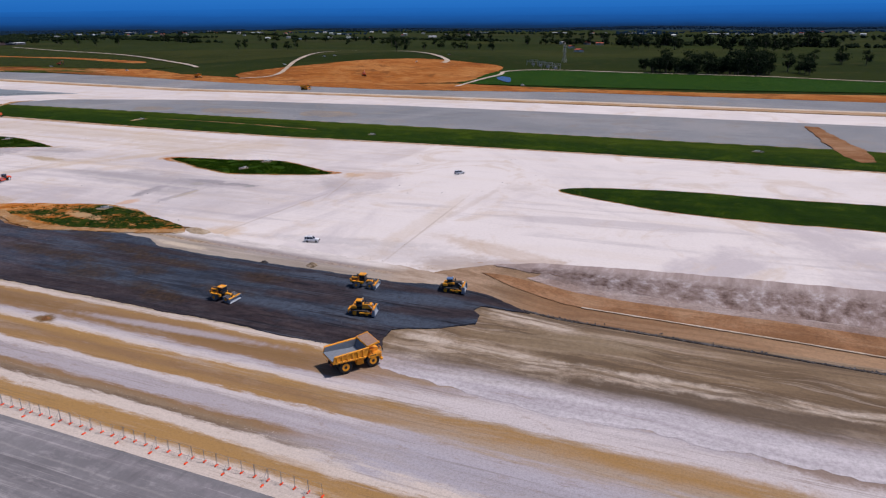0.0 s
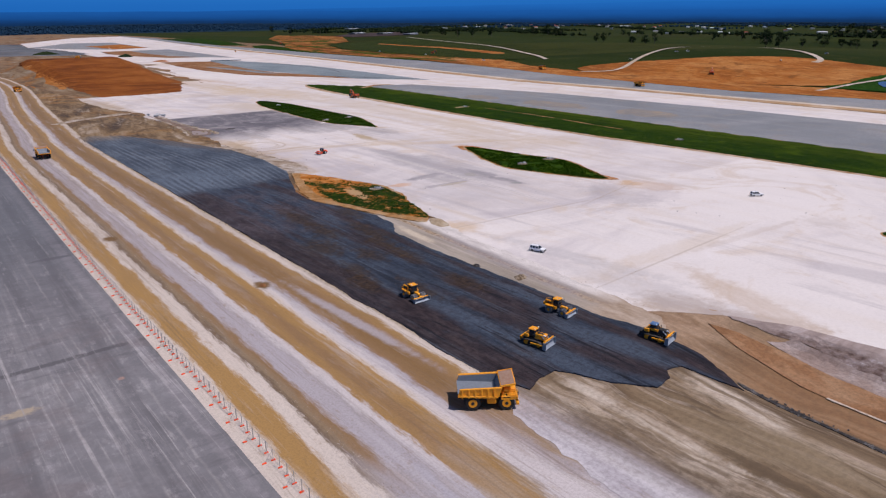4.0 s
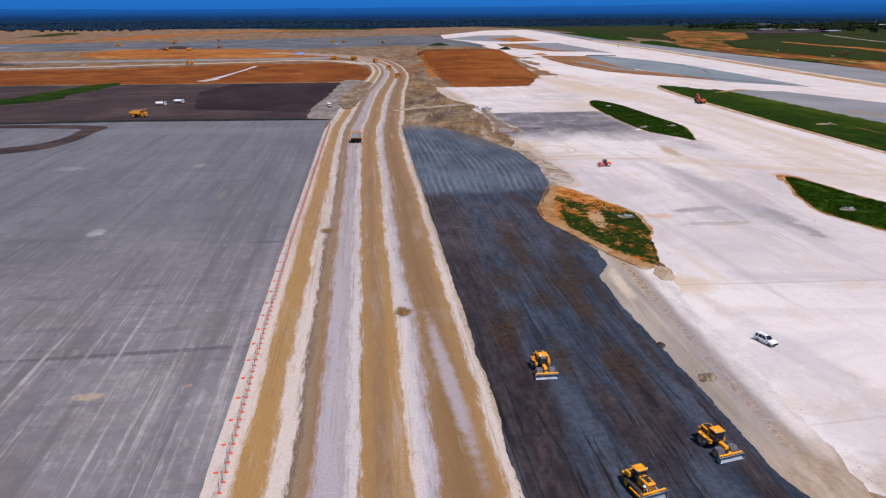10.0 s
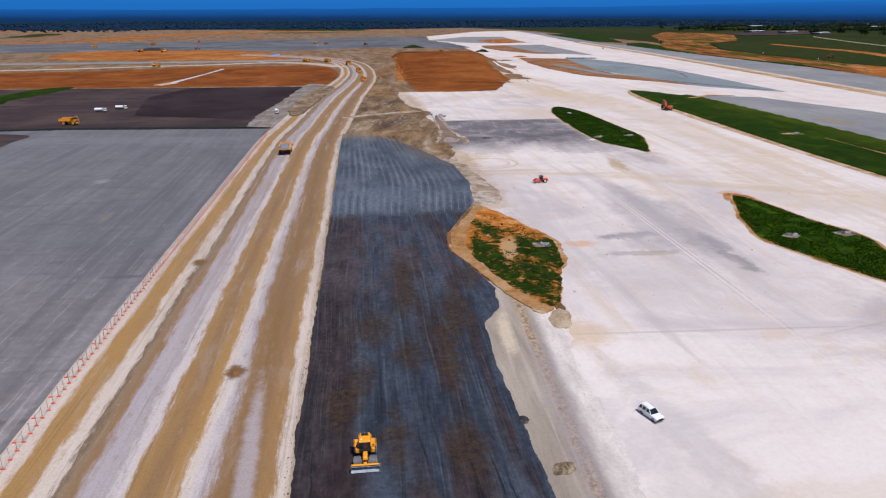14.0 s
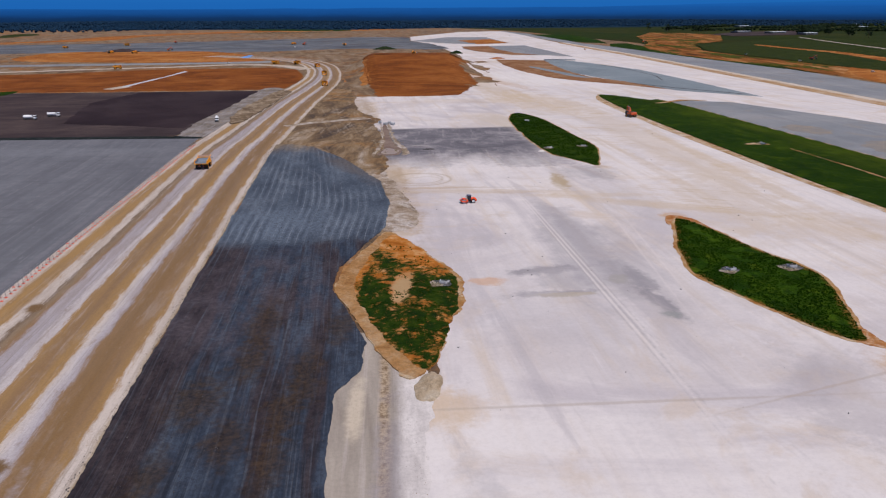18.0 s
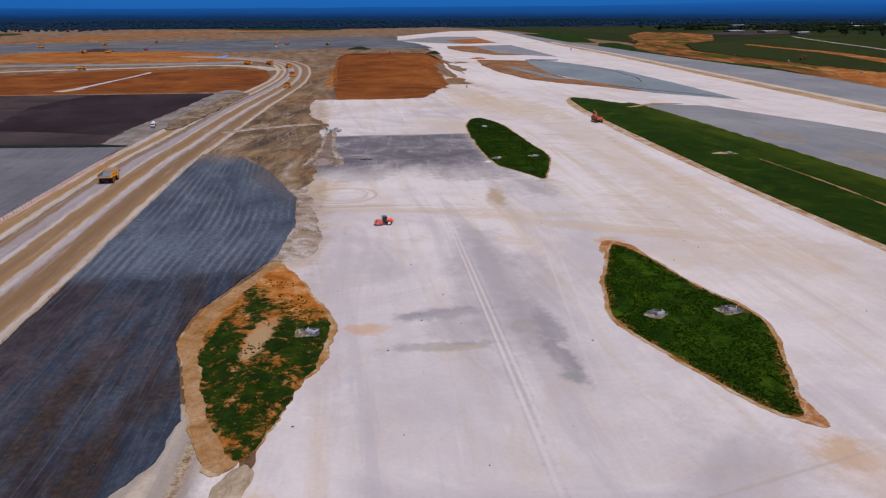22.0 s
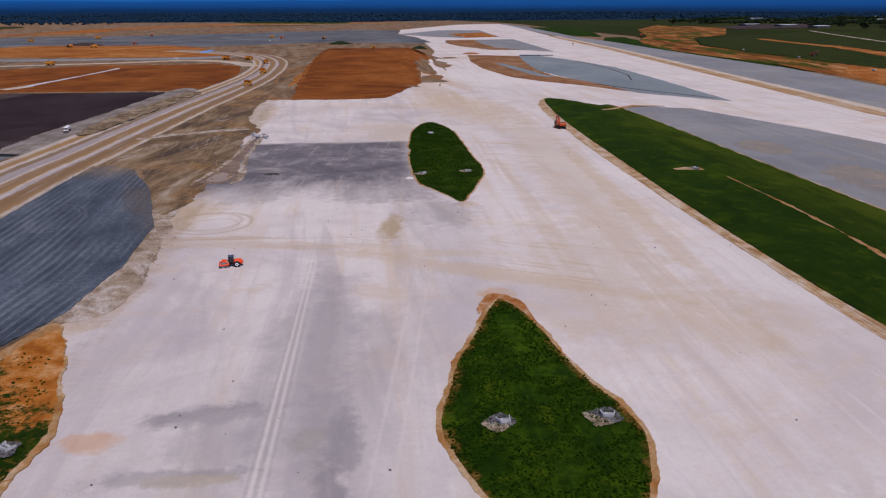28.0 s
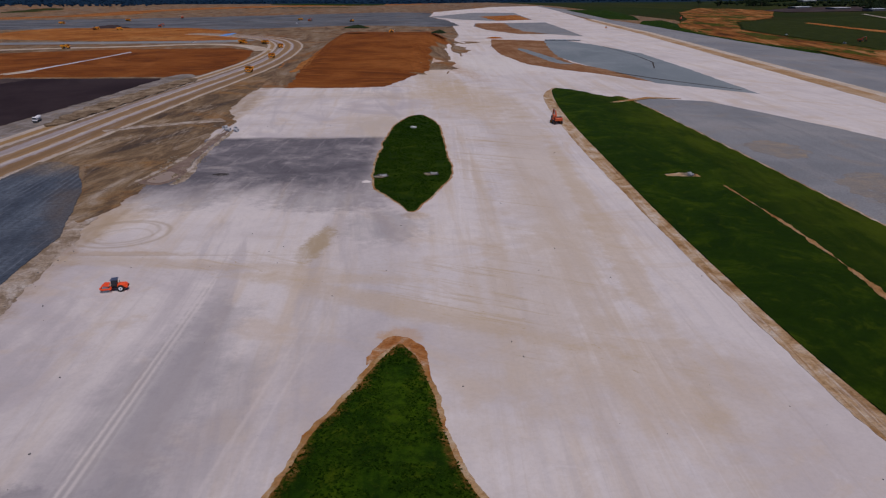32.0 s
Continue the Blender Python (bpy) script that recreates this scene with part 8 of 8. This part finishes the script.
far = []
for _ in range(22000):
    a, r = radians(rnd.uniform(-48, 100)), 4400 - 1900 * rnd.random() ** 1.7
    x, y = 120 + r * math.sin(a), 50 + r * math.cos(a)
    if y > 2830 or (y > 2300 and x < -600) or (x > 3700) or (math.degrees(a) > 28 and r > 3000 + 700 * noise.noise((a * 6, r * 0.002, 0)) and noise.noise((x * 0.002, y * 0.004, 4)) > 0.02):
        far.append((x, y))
woodland("far_forest", "far dark forest with haze blue put into its leaves", far, 3, 6.5, M_HAZELEAF)
hedge = []
for x0, y0, x1, y1, n in ((1380, -420, 1480, 380, 260), (1550, 500, 1750, 1200, 200), (1100, 1500, 1700, 2300, 260), (1800, -700, 2100, 300, 200), (2200, 300, 2500, 1500, 200), (1340, 1150, 1600, 1900, 150), (1250, 1900, 2400, 2500, 330), (1900, 1300, 2300, 2100, 200), (1000, 1800, 1500, 1480, 260), (1180, 1900, 1750, 1500, 300), (1000, 1950, 1400, 2300, 220)):
    for _ in range(n):
        t = rnd.random()
        hedge.append((K * (x0 + (x1 - x0) * t) + rnd.gauss(0, 18), K * (y0 + (y1 - y0) * t) + rnd.gauss(0, 18)))
woodland("tree_belts", "dark tree belts between the paddocks", hedge, 3.0, 6.5, M_LEAF)

# ---- town and sheds far off ----
M_ROOF = [paint("pale_metal_roof", (0.62, 0.63, 0.65), 0.4, 0.2, 0.1), paint("red_tile_roof", (0.36, 0.07, 0.035), 0.7, 0, 0.2), paint("grey_tile_roof", (0.16, 0.165, 0.18), 0.7, 0, 0.2)]
M_WALL = paint("cream_house_wall", (0.55, 0.52, 0.47), 0.8, 0, 0.15)


M_DARKWALL = paint("dark_shed_cladding", (0.06, 0.07, 0.085), 0.7, 0, 0.2)


def house(label, w, d, h, roof, category="house", cladding=None):
    t = thing("house" if category == "house" else "shed", label, category, "buildings of the far town")
    wall = add(t, lambda b: box(b, (0, 0, h / 2 - 1), (w, d, h + 2)), "wall", cladding or M_WALL)
    rise = 2.2 if category == "house" else 0.7
    add(t, lambda b: prism(b, [(-d / 2 - 0.6, h), (0, h + rise), (d / 2 + 0.6, h), (d / 2 + 0.6, h - 0.15), (-d / 2 - 0.6, h - 0.15)], -w / 2 - 0.6, w / 2 + 0.6), "roof", roof)
    for k in range(3):
        for s in (-1, 1):
            add(wall, lambda b, k=k, s=s: box(b, (-w / 3 + k * w / 3, s * d / 2, h * 0.5), (1.8, 0.12, 1.3)), "window", M_GLASS)
    return t


homes = [house("cream house under a pale metal roof", 15, 10, 3.2, M_ROOF[0]), house("cream house under a red tiled roof", 17, 11, 3.2, M_ROOF[1]), house("cream house under a grey tiled roof", 14, 10, 3.4, M_ROOF[2])]
shed = house("long low industrial shed with a pale roof", 58, 24, 3.6, M_ROOF[0], "shed", M_DARKWALL)
spots = [(1450, 352), (1129, 247), (1440, 300), (1270, 292), (1425, 272)]
for _ in range(52):
    k = rnd.random()
    spots.append((1500 + 900 * rnd.random() + 200 * k, 850 + 1500 * k + rnd.uniform(-160, 160)))
for _ in range(16):
    spots.append((rnd.uniform(2100, 2700), rnd.uniform(-300, 700)))
for i, (x, y) in enumerate(spots):
    x, y = x * K, y * K
    m = pose(x, y, land(x, y) + 0.3, 0, 0, rnd.uniform(0, 180))
    kind = homes[1 if i < 5 else (0, 1, 1, 0, 2, 0, 0, 2)[i % 8]]
    if i in (0, 1):
        homes[i].matrix_basis = m
    elif i == 5:
        homes[2].matrix_basis = m
    else:
        copy_thing(kind, m)
for i, (x, y, turn) in enumerate(((1000, 1590, 25), (1040, 1520, 25), (1062, 1440, 30), (1260, 2050, 20), (1480, 1830, 60), (2050, 2150, 10), (2150, 1950, 40), (2300, 1750, 70), (2350, 850, 80), (2420, 600, 80), (2500, 350, 85), (2380, 100, 90))):
    x, y = x * K, y * K
    m = pose(x, y, land(x, y) + 0.3, 0, 0, turn)
    if i:
        copy_thing(shed, m)
    else:
        shed.matrix_basis = m


# ---- loose stones, mounds, puddles ----
def stones(name, label, spots, low, high, material, lift=0.0, seed=3):
    r2 = random.Random(seed)
    verts, faces = [], []
    for x, y in spots:
        x, y, s = x * K, y * K, low + (high - low) * r2.random() ** 3
        clump(verts, faces, (x, y, land(x, y) + lift + s * 0.2), s, r2)
    tagged(mesh_object(name, verts, faces, material), label, "stones", kind="stuff")


def mound(name, label, x, y, rx, ry, h, material, turn=0, lift=0.0):
    x, y, rx, ry = x * K, y * K, rx * K, ry * K

    def heap(b):
        n, m = 26, 7
        rings = []
        for j in range(m):
            f = 1 - j / (m - 1)
            row = []
            for k in range(n):
                a = 2 * math.pi * k / n
                w = 1 + 0.28 * noise.noise((math.cos(a) * 1.6 + x, math.sin(a) * 1.6 + y, 1)) + 0.1 * noise.noise((math.cos(a) * 5 + x, math.sin(a) * 5, 2))
                z = h * (1 - f ** 1.6) * (1 + 0.5 * noise.noise((a * 2, f * 3, x)))
                row.append(b.verts.new((rx * f * w * math.cos(a), ry * f * w * math.sin(a), z - 0.05 if j else -0.25)))
            rings.append(row)
        for p, q in zip(rings, rings[1:-1]):
            for k in range(n):
                b.faces.new((p[k], p[(k + 1) % n], q[(k + 1) % n], q[k]))
        top = b.verts.new((0, 0, h))
        for k in range(n):
            b.faces.new((rings[-2][k], rings[-2][(k + 1) % n], top))
    ob = part(name, make(heap), material)
    ob.matrix_basis = pose(x, y, land(x, y) + lift, 0, 0, turn)
    return tagged(ob, label, "mound")


mound("dirt_mound", "low oval tan dirt pad beside the patchy island", 134.6, 126.4, 2.3, 5.0, 0.55, M_PAD, -14, 0.05)
mound("spoil_mound", "small dark heap of spoil at the fill's edge", 120.4, 94.6, 0.9, 1.1, 0.6, M_GRAVELDARK, 0, 0.05)
mound("clod_mound", "small tan heap of clods on the grey margin", 123.0, 83.6, 2.0, 1.3, 0.6, M_CLOD, 20, 0.05)
mound("dirt_heap", "small brown clay heap on the haul road", 79.2, 112.6, 0.8, 1.0, 0.5, M_BROWN, 0, 0.07)
mound("gravel_mound", "small white gravel heap beside the grass", 199.4, 307.5, 1.6, 1.2, 0.6, M_APRON, 0, 0.0)
# low dark heap stands in for a shallow black hollow
mound("dark_pit_heap", "low dark heap in place of a shallow black pit", 154.4, 318, 2.8, 1.7, 0.35, M_GRAVELDARK, 0, 0.0)
mound("clay_heap", "dark spoil heap far off on bare clay", -330, 800, 40, 8, 4.0, M_GRAVELDARK, 0, 0.0)
mound("ochre_mound", "ochre spoil heap at the runway's far edge", 300, 905, 10, 6, 2.0, M_OCHRE, 0, 0.0)
mound("spoil_mound", "dark spoil heap beside the far machines", -210, 1135, 26, 8, 4.5, M_MATPALE, 10, 0.0)
mound("shrub_bank", "dark green scrub on the orange stockpile", 158, 800, 12, 6, 3.0, M_LEAF, 0, 6.5)
mound("shrub_bank", "dark green scrub on the orange stockpile", 236, 812, 7, 9, 3.0, M_LEAF, 0, 4.5)
setting(sheet("puddle", [(133, 309), (135, 318), (137.4, 340), (138.4, 384), (140, 384), (140.6, 340), (143.4, 318), (140, 307)], 0.075, earth("wet_tan_mud", (0.17, 0.115, 0.09), (0.22, 0.155, 0.125), (0.30, 0.225, 0.18), 0.1), 0.8, 0.5, True, skirt=0.05), "muddy tan trench floor", "trench")
setting(sheet("trench_rim", [(143.4, 318), (141.2, 340), (140.4, 384), (141.6, 386), (142.6, 340), (145.4, 321), (146, 312), (143, 306)], 0.085, M_PALE, 0.8, 1.0, True, skirt=0.08), "white ragged rim along the muddy trench", "rim")
setting(sheet("trench_rim_west", [(132.6, 309), (134.6, 320), (137, 342), (138, 384), (137, 386), (135.8, 342), (133.2, 322), (130.8, 310), (131.4, 304)], 0.085, M_PALE, 0.8, 0.7, True, skirt=0.08), "pale ragged rim along the muddy trench", "rim")
setting(sheet("puddle_water", [(134.6, 311), (136, 318), (138, 322), (142, 316), (139.4, 309)], 0.095, M_PUDDLE, 0.6, 0.3, True, skirt=0.03), "shallow muddy puddle", "puddle")
setting(sheet("channel_liner", [(-54, 598), (-48, 598), (-34, 745), (-38, 752), (-42, 690)], 0.16, M_CONCRETE, 3, 0.8), "pale grey channel liner in the clay field", "liner")
setting(sheet("channel_liner_pale", [(-60, 586), (-52, 582), (-44, 602), (-54, 606)], 0.2, M_TRACK, 3, 0.8), "pale gravel at the liner's end", "gravel")
setting(sheet("pond", [(-14, 960), (-8, 965), (-7, 1010), (-13, 1020), (-17, 985)], 0.1, M_BLUE, 5, 2, True), "bright blue sheet-lined pond", "pond")
setting(sheet("wedge_liner", [(306, 760), (312, 764), (322, 690), (326, 648), (330, 632), (318, 640), (312, 690)], 0.12, M_BLUEGREY, 3, 0.8, True), "damp blue-grey drain line", "drain")
setting(sheet("trench_gravel", [(121, 34), (121, 24), (119.9, 5), (118.8, -13), (118, -26), (117.4, -320), (115.8, -320), (116.6, -26), (117.4, -13), (118.5, 5), (119.6, 20), (120, 33)], 0.12, M_GRAVELDARK, 0.8, 0.3, False, 1.0), "dark gravel drain line across the clay", "drain")

rs = random.Random(5)
stones("trench_stones", "grey stones along the gravel drain", [(117.3 + 3.4 * step(y, -34, 36) + rs.gauss(0, 0.7), y) for y in (rs.uniform(-90, 34) for _ in range(900))], 0.06, 0.3, M_ROCK, 0.1)
FILL_EDGE = [(90, rs.uniform(50, 335)) for _ in range(1200)]
stones("fill_clods", "dark rock clods scattered over the fill", [(rs.uniform(91, 120), rs.uniform(52, 330)) for _ in range(5200)] + [(x + rs.gauss(0, 0.35), y) for x, y in FILL_EDGE], 0.03, 0.16, M_GRAVELDARK, 0.2)
stones("verge_stones", "pale stones along the haul road's edge", [(64.0 + rs.gauss(0, 0.5) if rs.random() < 0.6 else 90.0 + rs.gauss(0, 0.4), rs.uniform(36, 330)) for _ in range(2200)], 0.03, 0.13, M_PALE, 0.07)
stones("trench_rubble", "cream rubble heaped beside the muddy trench", [(rs.choice((133.0, 143.6, 136)) + rs.gauss(0, 0.8), rs.uniform(306, 345)) for _ in range(130)] + [(141.5 + rs.gauss(0, 0.6), rs.uniform(310, 380)) for _ in range(110)], 0.15, 0.6, M_CREAM, 0.05)
stones("apron_stones", "small loose stones on the limestone apron", [(rs.uniform(140, 272), rs.uniform(60, 420)) for _ in range(220)] + [(139 + rs.gauss(0, 1.0), rs.uniform(206, 262)) for _ in range(60)], 0.05, 0.26, M_ROCK, 0.0)
stones("margin_stones", "stones along the edge of the grey margin", [(rs.gauss(0, 0.7) + 131, y) for y in (rs.uniform(54, 122) for _ in range(260))], 0.03, 0.1, M_PALE, 0.02)


# ---- grass tufts ----
def tufts(name, label, outline, n, lift, low, high, material, dome, sparse=-1.0, seed=7):
    r2 = random.Random(seed)
    pts = [(x * K, y * K) for x, y in outline]
    xs, ys = [p[0] for p in pts], [p[1] for p in pts]
    rim = smooth_loop(pts, 3.0, 0, 0, True)
    verts, faces = [], []
    while n > 0:
        n -= 1
        x, y = r2.uniform(min(xs), max(xs)), r2.uniform(min(ys), max(ys))
        inside = False
        for (ax, ay), (bx, by) in zip(pts, pts[1:] + pts[:1]):
            if (ay > y) != (by > y) and x < (bx - ax) * (y - ay) / (by - ay) + ax:
                inside = not inside
        if not inside or noise.noise((x * 0.16, y * 0.16, 2)) < sparse:
            continue
        d = min((x - q.x) ** 2 + (y - q.y) ** 2 for q in rim) ** 0.5
        z = lift + dome * step(d, 0, 9) - 0.05
        h, a = r2.uniform(low, high), r2.uniform(0, 3.14)
        for k in range(3):
            c, s = math.cos(a + k * 1.05), math.sin(a + k * 1.05)
            w = h * 0.55
            b = len(verts)
            verts += [(x - c * w, y - s * w, z), (x + c * w, y + s * w, z), (x + c * w * 1.2 + r2.uniform(-0.1, 0.1), y + s * w * 1.2, z + h * r2.uniform(0.5, 1)), (x - c * w * 1.2, y - s * w * 1.2 + r2.uniform(-0.1, 0.1), z + h * r2.uniform(0.5, 1))]
            faces.append([b, b + 1, b + 2, b + 3])
    tagged(mesh_object(name, verts, faces, material), label, "grass", kind="stuff")


TUFT = grass_material("standing_grass", (0.010, 0.030, 0.002), (0.022, 0.056, 0.003), (0.05, 0.090, 0.005))
ONE_IN = [(133.4, 200), (138, 192.5), (142.5, 178), (144.3, 167), (141, 150), (136.4, 137.5), (134, 134), (131.6, 139), (128, 151), (125.4, 165), (127, 178), (131, 192)]
tufts("island_one_tufts", "dark weedy tufts on bare orange clay", ONE_IN, 2200, 0.30, 0.15, 0.4, TUFT, 0.45, 0.05)


TUFT_DEEP = foliage("deep_grass_tufts", (0.010, 0.032, 0.002), (0.020, 0.056, 0.002), (0.046, 0.094, 0.004))
tufts("island_two_tufts", "dense dark grass tufts", ISLAND_TWO, 15000, 0.08, 0.12, 0.34, TUFT_DEEP, 0.5, -0.25, 8)
tufts("island_three_tufts", "dense dark grass tufts", ISLAND_THREE, 9000, 0.10, 0.15, 0.4, TUFT_DEEP, 0.5, -0.25, 9)


# ---- pipe stacks on the blue-grey wedge ----
def pipe_stack():
    t = thing("pipe_stack", "stack of pale blue-grey pipes on the damp base", "pipes", "pipe stacks on the wedge")
    for k in range(6):
        x, z = (k % 3) * 0.95 + (0.45 if k > 2 else 0), 0.45 + (0.8 if k > 2 else 0)
        add(t, lambda b, x=x, z=z: tube(b, (x, -4, z), (x, 4, z), 0.45, 12), "pipe", M_CONCRETE)
    return t


pst = pipe_stack()
pst.matrix_basis = spot(352, 868, 60, 0.06)
for k in range(6):
    copy_thing(pst, spot(357 + 5 * k, 868 - 1.2 * k, 60 + 8 * (k % 3), 0.06))


def culvert_pipe(label):
    t = thing("culvert_pipe", label, "pipe", "culvert pipes by the trench")
    def shell(b):
        lathe(b, [(0.62, -1.2), (0.75, -1.2), (0.75, 1.0), (0.86, 1.02), (0.86, 1.25), (0.7, 1.25), (0.62, 1.0)], (0, 0, 0.86), 18)
    add(t, shell, "shell", M_CONCRETE)
    # black disc on the closed end stands for the shade inside the pipe
    add(t, lambda b: lathe(b, [(0.3, -1.205), (0.6, -1.205), (0.6, -1.15), (0.3, -1.15)], (0, 0, 0.86), 18), "bore_shade_disc", M_BLACK, "black disc for the dark inside")
    return t


culvert = culvert_pipe("short pale concrete culvert pipe lying by the trench")
culvert.matrix_basis = spot(139.6, 386, 20, 0.1)
for px, py, turn in ((141.8, 389, 70), (137.2, 391, 110), (143.2, 384.6, 40)):
    copy_thing(culvert, spot(px, py, turn, 0.1))


# ---- power pylon and switchyard in the paddock ----
def pylon():
    t = thing("pylon", "grey lattice power pylon standing in the paddock", "pylon")
    def width(z):
        return 2.6 - 2.0 * min(1, z / 15)
    levels = [0, 4, 7.5, 10.5, 13, 15, 18, 21, 24]
    for sx in (-1, 1):
        for sy in (-1, 1):
            add(t, lambda b, sx=sx, sy=sy: [tube(b, (sx * width(a), sy * width(a), a), (sx * width(c), sy * width(c), c), 0.16, 5) for a, c in zip(levels, levels[1:])], "leg", M_GALV)
    for a, c in zip(levels, levels[1:]):
        def brace(b, a=a, c=c):
            for s in (-1, 1):
                tube(b, (-width(a), s * width(a), a), (width(c), s * width(c), c), 0.1, 4)
                tube(b, (width(a), s * width(a), a), (-width(c), s * width(c), c), 0.1, 4)
                tube(b, (s * width(a), -width(a), a), (s * width(c), width(c), c), 0.1, 4)
                tube(b, (s * width(c), -width(c), c), (s * width(c), width(c), c), 0.08, 4)
        add(t, brace, "bracing", M_GALV)
    for z, r in ((15.2, 5.0), (18.5, 4.2), (22, 3.4)):
        add(t, lambda b, z=z, r=r: (tube(b, (-r, 0, z), (r, 0, z), 0.14, 5), tube(b, (-r, 0, z), (0, 0, z + 1.6), 0.1, 4), tube(b, (r, 0, z), (0, 0, z + 1.6), 0.1, 4)), "crossarm", M_GALV)
    return t


pylon().matrix_basis = spot(826, 197, 30, 0.0)


def gantry():
    t = thing("switchyard_gantry", "pale steel gantry of a small switchyard", "gantry", "switchyard gantries")
    for x in (-8, 0, 8):
        add(t, lambda b, x=x: tube(b, (x, 0, -0.5), (x, 0, 6.5), 0.3, 6), "post", M_GALV)
    for z in (4.4, 6.3):
        add(t, lambda b, z=z: box(b, (0, 0, z), (16.6, 0.5, 0.4)), "beam", M_GALV)
    add(t, lambda b: box(b, (3, 3, 1.2), (4, 2.4, 2.8), 0.05), "transformer", M_GALV)
    return t


g0 = gantry()
g0.matrix_basis = spot(772, 220, 48, 0.0)
for k in range(1, 4):
    copy_thing(g0, spot(772 - 10 * k, 220 - 11 * k, 48, 0.0))
